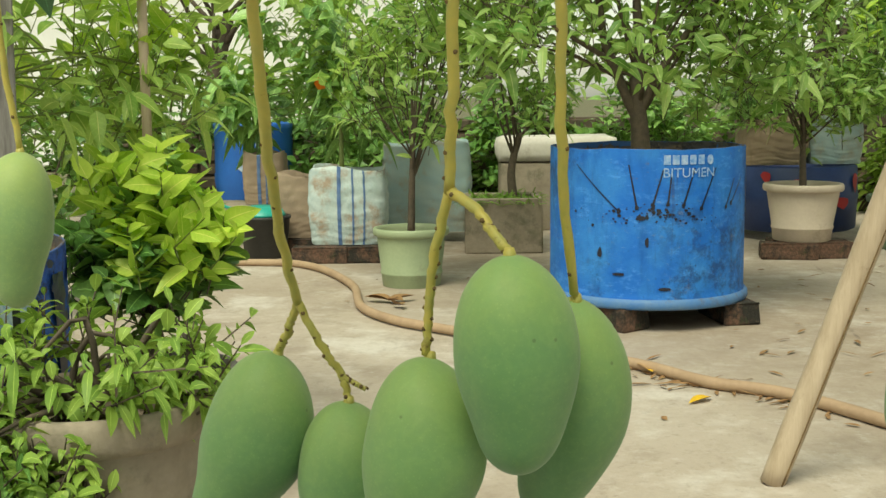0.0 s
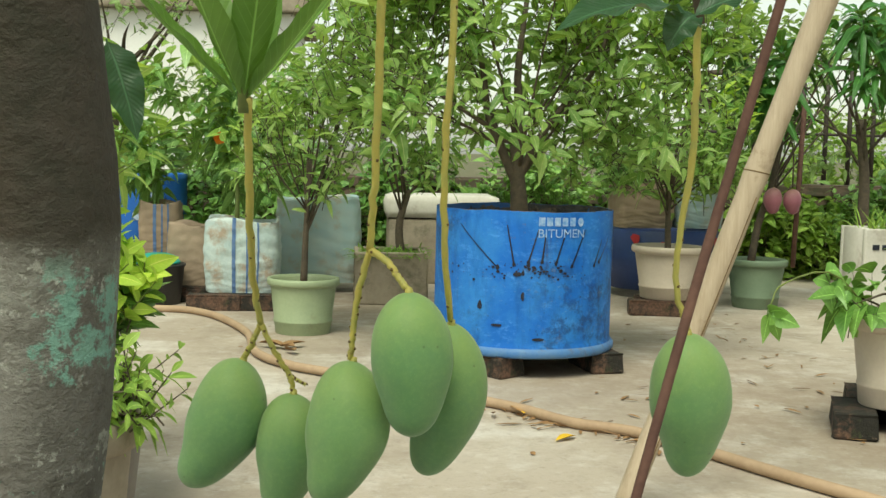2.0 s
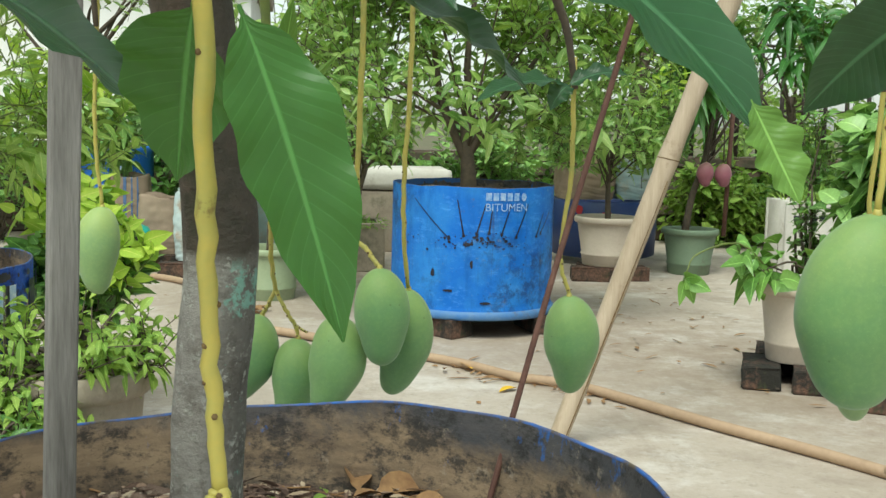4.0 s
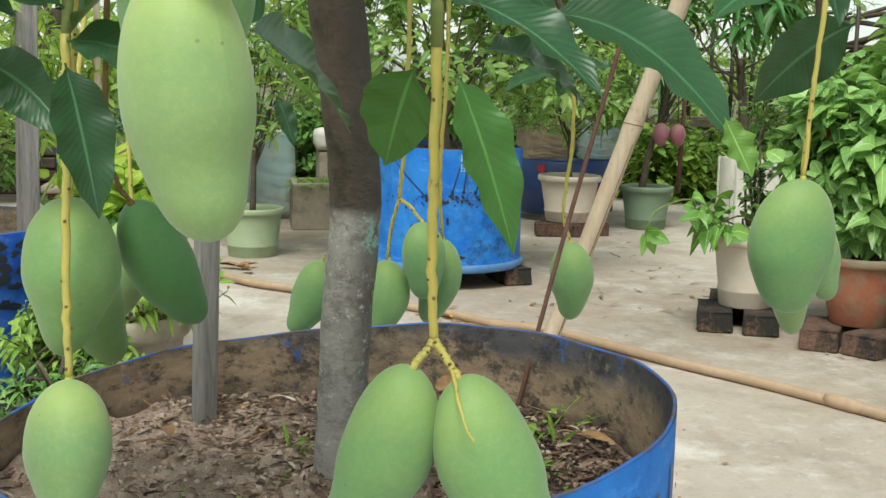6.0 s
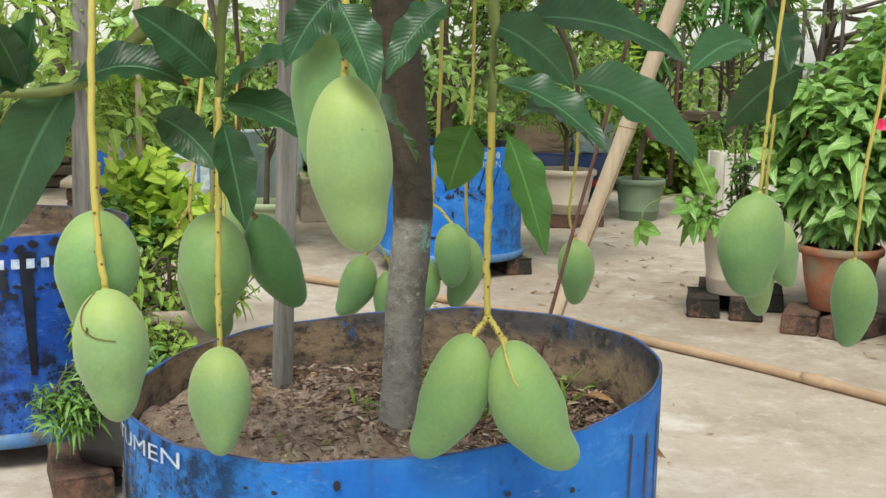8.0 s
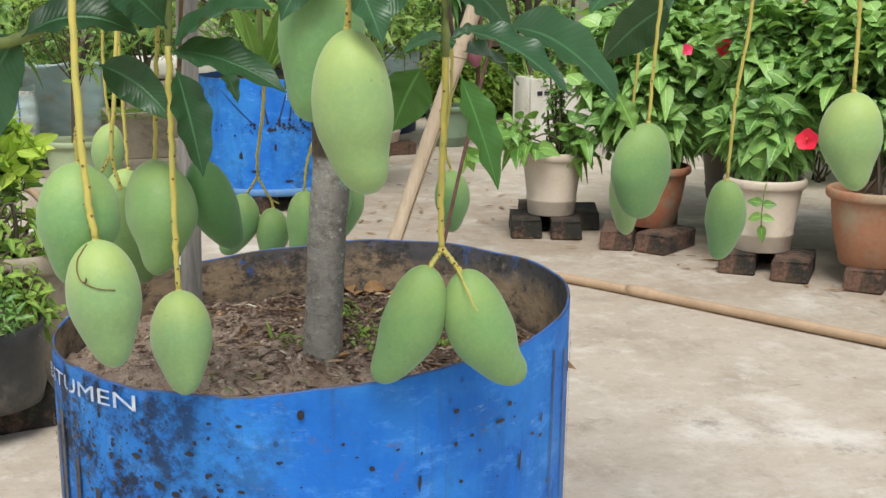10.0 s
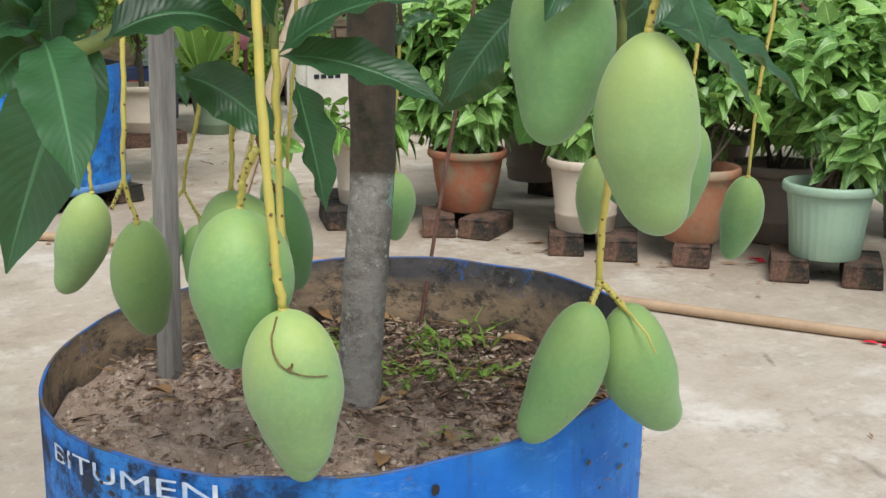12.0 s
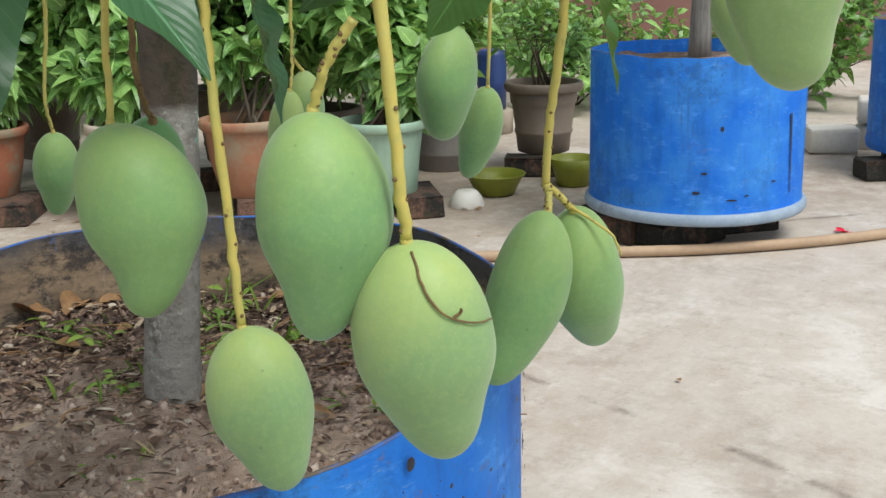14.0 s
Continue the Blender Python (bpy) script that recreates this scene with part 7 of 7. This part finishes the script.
lathe(g, [(0.085, 0), (0.09, 0.004), (0.108, 0.17), (0.114, 0.172), (0.114, 0.182), (0.105, 0.182), (0.09, 0.02)], (-0.84, 5.02, 0), 44)
part("body", g, M_BLACK_PLASTIC, bucket)
dish = thing("teal_dish", (-0.85, 5.02, 0.183), "teal plastic dish lying on the bucket", "dish")
g = Geo()
lathe(g, [(0.001, 0.045), (0.05, 0.043), (0.085, 0.03), (0.098, 0.010), (0.104, 0.002), (0.098, 0.0), (0.08, 0.022), (0.001, 0.036)], (-0.85, 5.02, 0.183), 44)
part("body", g, M_TEAL, dish)
g = Geo()
block(g, (0.12, 0.03, 0.012), Matrix.Translation((-0.97, 5.02, 0.21)) @ Euler((0, radians(20), 0.3)).to_matrix().to_4x4(), 0.004)
part("handle", g, M_TEAL, dish)

bin_ = thing("blue_bin", (-1.11, 6.3, 0.0), "blue plastic drum with a white drop-shaped emblem", "bin")
g = Geo()
lathe(g, [(0.19, 0), (0.20, 0.01), (0.21, 0.2), (0.215, 0.24), (0.21, 0.28), (0.21, 0.50), (0.215, 0.53), (0.205, 0.54), (0.19, 0.3)], (-1.11, 6.3, 0.02), 48)
part("body", g, M_BIN, bin_)
g = Geo()
for k in range(8):
    u = k / 7
    skin_patch(g, (-1.11, 6.3, 0), 0.214, -math.pi / 2 + 0.35 * math.sin(u * 2.6), 0.33 + 0.16 * u, 0.045 * (1 - u) ** 0.7 + 0.008, 0.03 - 0.015 * u, None, 0.003)
tagged(part("mark", g, M_LETTER, bin_, "white drop-shaped emblem"), kind="stuff")

planter = thing("cement_planter", (0.20, 5.25, 0.0), "square mossy cement planter with grass and a small tree", "planter")
g = Geo()
for sx, sy, wx, wy in ((0.20, 5.10, 0.34, 0.035), (0.20, 5.40, 0.34, 0.035), (0.047, 5.25, 0.035, 0.27), (0.353, 5.25, 0.035, 0.27)):
    block(g, (wx, wy, 0.24), Matrix.Translation((sx, sy, 0.12)), 0.006, random.Random(7), 0.003)
part("wall", g, M_CEMENT, planter)
g = Geo()
disc(g, 0.16, (0.20, 5.25, 0.21), 20, 6, 0.01)
part("soil", g, M_SOIL, planter)
prng = np.random.default_rng(91)
g = Geo()
pb = np.stack([prng.uniform(0.04, 0.37, 460), prng.uniform(5.06, 5.40, 460), np.full(460, 0.215)], 1)
blades(g, pb, unit(np.concatenate([prng.normal(size=(460, 2)) * 0.7, prng.uniform(0.4, 1, (460, 1))], 1)), unit(UP + prng.normal(size=(460, 3)) * 0.3), prng.uniform(0.04, 0.13, 460), 0.007, 0.5, 0.1, 4, 0.7)
single("grass_tuft", g, M_GRASS, (0.2, 5.25, 0.215), "tuft of fresh grass in the planter", "grass", kind="stuff")
tree("small_tree", (0.25, 5.25, 0.21), [(0.25, 5.25, 0.21), (0.24, 5.25, 0.36), (0.28, 5.26, 0.52)], 0.018, [((0.28, 5.25, 0.86), (0.32, 0.26, 0.34))], M_LEAF_CITRUS, "small dark-stemmed tree in the cement planter", "tree", 43, M_TWIG, 0.080, 0.33, 20, 5, 6, 0.10, 9, second=M_LEAF_HERB)
tree("small_tree", (-0.17, 4.25, 0.19), [(-0.17, 4.25, 0.19), (-0.165, 4.25, 0.36), (-0.16, 4.26, 0.50)], 0.012, [((-0.16, 4.25, 0.72), (0.28, 0.24, 0.28)), ((-0.1, 4.3, 1.15), (0.35, 0.28, 0.28))], M_LEAF_CITRUS, "small leafy tree in a pale green pot", "tree", 44, M_TWIG, 0.062, 0.36, 20, 6, 6, 0.09, 9, second=M_LEAF_HERB)
tree("small_tree", (1.455, 4.93, 0.28), [(1.455, 4.93, 0.28), (1.45, 4.93, 0.42), (1.45, 4.94, 0.56)], 0.013, [((1.46, 4.92, 0.80), (0.42, 0.34, 0.30)), ((1.5, 5.0, 1.3), (0.5, 0.4, 0.35))], M_LEAF_CITRUS, "bushy small tree in a cream pot", "tree", 45, M_TWIG, 0.075, 0.36, 26, 7, 6, 0.10, 9, second=M_LEAF_LIME)
tree("broadleaf_plant", (-0.50, 5.02, 0.37), [(-0.50, 5.02, 0.37), (-0.50, 5.05, 0.60), (-0.48, 5.1, 0.82)], 0.009, [((-0.55, 5.15, 0.94), (0.45, 0.30, 0.24)), ((-0.45, 5.1, 0.66), (0.2, 0.16, 0.12)), ((-0.95, 5.6, 0.66), (0.22, 0.2, 0.14))], M_LEAF_HIB, "broad-leaved plant with an orange bloom in the sacks", "plant", 46, M_GREEN_TWIG, 0.10, 0.55, 13, 5, 5, 0.11, 9, 0.09, 0.8, 4, 0.4, shape=0.6, second=M_LEAF_HERB)
flower((-0.565, 4.85, 0.747), 0.032, M_ORANGE, "orange bloom on the broad-leaved plant", 21, (0.2, -0.9, 0.2))
sack(-0.15, 5.6, 0.05, 0.42, 0.24, 0.42, M_SACK_BLUE, "pale blue plastic sheet sack behind the pots", 0, False, 5)
g = Geo()
block(g, (0.62, 0.30, 0.13), Matrix.Translation((0.50, 6.05, 0.415)), 0.04, random.Random(1), 0.006)
white_tub = thing("white_tub", (0.50, 6.05, 0.0), "long stained white tub on a cement stand", "tub")
part("body", g, M_WHITEWASH, white_tub)
g = Geo()
block(g, (0.58, 0.27, 0.35), Matrix.Translation((0.50, 6.05, 0.175)), 0.012, random.Random(5), 0.004)
part("stand", g, M_CEMENT, white_tub)
BX, BY = 3.70, 1.62
barrel = thing("plastic_barrel", (BX, BY, 0.0), "dark blue plastic barrel on a cement foot behind the pots", "barrel")
g = Geo()
lathe(g, [(0.05, 0.10), (0.06, 0.105), (0.062, 0.20), (0.065, 0.21), (0.062, 0.22), (0.062, 0.33), (0.055, 0.35), (0.04, 0.355), (0.001, 0.35)], (BX, BY, 0), 44)
part("body", g, M_NAVY, barrel)
g = Geo()
lathe(g, [(0.085, 0.0), (0.09, 0.005), (0.09, 0.095), (0.085, 0.10), (0.001, 0.10)], (BX, BY, 0), 30)
part("foot", g, M_CEMENT, barrel, "cement foot")
navy = thing("navy_drum", (1.62, 5.65, 0.0), "navy plastic drum with red marks behind the cream pot", "drum")
g = Geo()
lathe(g, [(0.27, 0.04), (0.29, 0.05), (0.295, 0.18), (0.30, 0.20), (0.295, 0.22), (0.29, 0.34), (0.275, 0.35), (0.26, 0.2)], (1.62, 5.65, 0), 48)
part("body", g, M_NAVY, navy)
g = Geo()
for a, z, w, h in ((-100, 0.26, 0.05, 0.04), (-60, 0.18, 0.06, 0.03), (-130, 0.3, 0.03, 0.03), (-40, 0.27, 0.03, 0.05)):
    skin_patch(g, (1.62, 5.65, 0), 0.297, radians(a), z, w, h, random.Random(3), 0.004)
tagged(part("mark", g, M_RED_PLASTIC, navy, "red painted marks"), kind="stuff")
sack(1.50, 5.62, 0.35, 0.30, 0.26, 0.22, M_SACK_BROWN, "pale tan sack resting on the navy drum", 4, False, 6)
sack(1.80, 5.66, 0.35, 0.26, 0.24, 0.22, M_SACK_BLUE, "white and blue sack resting on the navy drum", -6, False, 7)
shrub_pot("potted_shrub", (1.65, 5.66, 0.55), "leafy green shrub growing out of the sacks", "shrub", 54, M_LEAF_HIB, [((1.45, 5.6, 0.66), (0.30, 0.2, 0.12)), ((1.9, 5.6, 0.64), (0.2, 0.2, 0.12))], 5, subs=14, size=0.06, ratio=0.45)

young = tree("young_mango_plant", (1.96, 5.17, 0.2), [(1.93, 5.17, 0.2), (1.96, 5.17, 0.40), (2.02, 5.17, 0.60), (2.05, 5.17, 0.85)], 0.016, [((2.1, 5.15, 1.05), (0.32, 0.28, 0.22)), ((2.5, 5.2, 1.27), (0.26, 0.22, 0.20))], M_LEAF_YOUNG_DARK, "young mango plant with drooping leaves and two purple fruits", "tree", 47, M_TWIG, 0.19, 0.22, 10, 4, 6, 0.08, 6, 0.07, 0.9, 5, 0.2)
mango((1.995, 5.08, 0.580), (1.995, 5.08, 0.455), 0.088, M_MANGO_RED, "purple mango on a young potted plant", (1, 0), group="purple mangoes")
mango((2.085, 5.08, 0.575), (2.095, 5.08, 0.455), 0.088, M_MANGO_RED, "purple mango on a young potted plant", (1, 0), group="purple mangoes")
g = Geo()
tube(g, glide([(2.05, 5.1, 0.9), (2.02, 5.08, 0.75), (2.0, 5.08, 0.585)], 8), 0.004, 6)
tube(g, glide([(2.05, 5.1, 0.9), (2.08, 5.08, 0.75), (2.085, 5.08, 0.58)], 8), 0.004, 6)
part("fruit_stalk", g, M_TWIG, young)
g = Geo()
tube(g, [(2.12, 5.12, 0.2), (2.14, 5.12, 1.0)], 0.012, 8)
single("wooden_stake", g, M_ROD, (2.12, 5.12, 0.2), "thin brown stake beside the young mango plant", "stake")

trough = thing("white_trough", (2.40, 4.60, 0.0), "stained white cement trough with grass growing in it", "planter")
g = Geo()
for cx, cy, wx, wy in ((2.40, 4.50, 0.44, 0.03), (2.40, 4.72, 0.44, 0.03), (2.195, 4.61, 0.03, 0.19), (2.605, 4.61, 0.03, 0.19)):
    block(g, (wx, wy, 0.43), Matrix.Translation((cx, cy, 0.215)), 0.006, random.Random(2), 0.003)
part("wall", g, M_WHITEWASH, trough)
g = Geo()
for k in range(4):
    block(g, (0.030, 0.004, 0.022), Matrix.Translation((2.225 + k * 0.042, 4.4835, 0.352)), 0.001)
tagged(part("faded_print", g, M_TAR, trough, "faded dark marks on the side"), kind="stuff")
g = Geo()
block(g, (0.38, 0.19, 0.03), Matrix.Translation((2.40, 4.61, 0.385)), 0.004)
part("soil", g, M_SOIL, trough)
tuft = thing("grass_tuft", (2.40, 4.60, 0.40), "bright green grass growing out of the white trough", "grass", kind="stuff")
g, grng = Geo(), np.random.default_rng(91)
gb = np.stack([grng.uniform(2.2, 2.6, 150), grng.uniform(4.53, 4.69, 150), np.full(150, 0.39)], 1)
gw = unit(np.concatenate([grng.normal(size=(150, 2)) * 0.45, np.full((150, 1), 1.0)], 1))
blades(g, gb, gw, unit(gw * 0.2 + (0.2, -1, 0.2)), grng.uniform(0.08, 0.20, 150), 0.007, 0.5 * grng.random(150), 0.2, 5, 0.8)
tagged(part("blade", g, M_LEAF_HERB, tuft), kind="stuff")

# ---- greenery that closes the yard ----
FAR = dict(size=0.085, ratio=0.45, subs=16, count=6, spread=0.17, twig=0.14)
tree("garden_tree", (-1.6, 7.6, 0), [(-1.6, 7.6, 0), (-1.6, 7.6, 0.7), (-1.5, 7.6, 1.2)], 0.06, [((-1.5, 7.5, 1.5), (0.9, 0.6, 0.7))], M_LEAF_FAR, "dark leafy tree behind the yard", "tree", 55, M_TWIG, **FAR)
tree("garden_tree", (0.2, 8.2, 0), [(0.2, 8.2, 0), (0.2, 8.2, 0.7), (0.25, 8.2, 1.2)], 0.06, [((0.2, 8.0, 1.5), (0.9, 0.6, 0.6))], M_LEAF_CITRUS, "leafy tree behind the boundary wall", "tree", 56, M_TWIG, **FAR)
tree("garden_tree", (2.4, 7.8, 0), [(2.4, 7.8, 0), (2.4, 7.8, 0.8), (2.45, 7.8, 1.3)], 0.06, [((2.3, 7.7, 1.6), (1.0, 0.6, 0.6)), ((3.4, 8.0, 1.2), (0.9, 0.5, 0.5))], M_LEAF_CITRUS, "leafy tree beyond the iron fence", "tree", 57, M_TWIG, **FAR)
tree("garden_tree", (-3.0, 6.4, 0), [(-3.0, 6.4, 0), (-3.0, 6.4, 0.6), (-2.9, 6.4, 1.0)], 0.05, [((-2.6, 6.2, 1.0), (0.8, 0.6, 0.7))], M_LEAF_FAR, "dark leafy tree at the corner of the yard", "tree", 58, M_TWIG, **FAR)
for i, (x, y, rr, h, m) in enumerate(((3.2, 3.4, 0.45, 0.55, M_LEAF_HIB), (3.9, 2.6, 0.5, 0.6, M_LEAF_SHRUB), (4.6, 1.6, 0.5, 0.5, M_LEAF_HIB), (5.0, 0.6, 0.5, 0.5, M_LEAF_SHRUB), (4.9, -0.5, 0.5, 0.6, M_LEAF_SHRUB), (3.0, 4.6, 0.4, 0.6, M_LEAF_HIB), (3.7, 3.9, 0.5, 0.7, M_LEAF_SHRUB), (5.6, 2.6, 0.6, 0.6, M_LEAF_HIB), (4.4, -1.5, 0.5, 0.6, M_LEAF_SHRUB), (-1.7, 3.6, 0.45, 0.6, M_LEAF_SHRUB), (-1.5, 2.6, 0.4, 0.6, M_LEAF_HERB), (-1.9, 5.0, 0.5, 0.7, M_LEAF_SHRUB), (1.1, 6.35, 0.4, 0.7, M_LEAF_HIB), (2.35, 7.45, 0.45, 0.95, M_LEAF_HERB), (3.4, 7.5, 0.5, 0.95, M_LEAF_AIRY), (4.2, 5.4, 0.6, 0.9, M_LEAF_HIB), (-0.4, 6.3, 0.4, 0.7, M_LEAF_HIB), (-1.75, 6.3, 0.45, 0.75, M_LEAF_HIB), (-0.85, 6.45, 0.35, 0.62, M_LEAF_SHRUB), (0.35, 6.55, 0.4, 0.6, M_LEAF_SHRUB), (1.7, 6.45, 0.35, 0.62, M_LEAF_HIB), (2.55, 6.5, 0.26, 0.42, M_LEAF_HERB), (3.2, 6.55, 0.3, 0.5, M_LEAF_HIB), (2.9, 6.6, 0.2, 0.3, M_LEAF_AIRY))):
    shrub_pot("garden_shrub", (x, y, 0.0), "leafy garden shrub along the edge of the yard", "shrub", 110 + i, m, [((x, y, h * 0.62), (rr, rr, h * 0.5))], 7, subs=30, spread=0.11, count=8, size=0.075, ratio=0.55, droop=0.4)

tree("garden_tree", (2.95, 6.2, 0), [(2.95, 6.2, 0), (2.95, 6.2, 0.6), (2.9, 6.2, 0.95)], 0.03, [((2.75, 6.15, 1.12), (0.55, 0.4, 0.42))], M_LEAF_FAR, "slender leafy tree before the iron fence", "tree", 61, M_TWIG, **FAR)
tree("garden_tree", (4.3, 7.6, 0), [(4.3, 7.6, 0), (4.3, 7.6, 0.8), (4.35, 7.6, 1.3)], 0.06, [((4.2, 7.4, 1.5), (1.0, 0.6, 0.7)), ((5.4, 6.4, 1.3), (0.9, 0.8, 0.7))], M_LEAF_FAR, "leafy tree at the far corner of the yard", "tree", 59, M_TWIG, **FAR)
tree("garden_tree", (6.2, 4.2, 0), [(6.2, 4.2, 0), (6.2, 4.2, 0.6), (6.2, 4.2, 1.0)], 0.05, [((6.0, 4.0, 1.0), (0.7, 0.9, 0.6))], M_LEAF_CITRUS, "leafy tree along the pink wall", "tree", 60, M_TWIG, **FAR)

wall_bricks("wall_north", -2.0, 4.4, 6.85, 7, "low old brick boundary wall with dark joints")
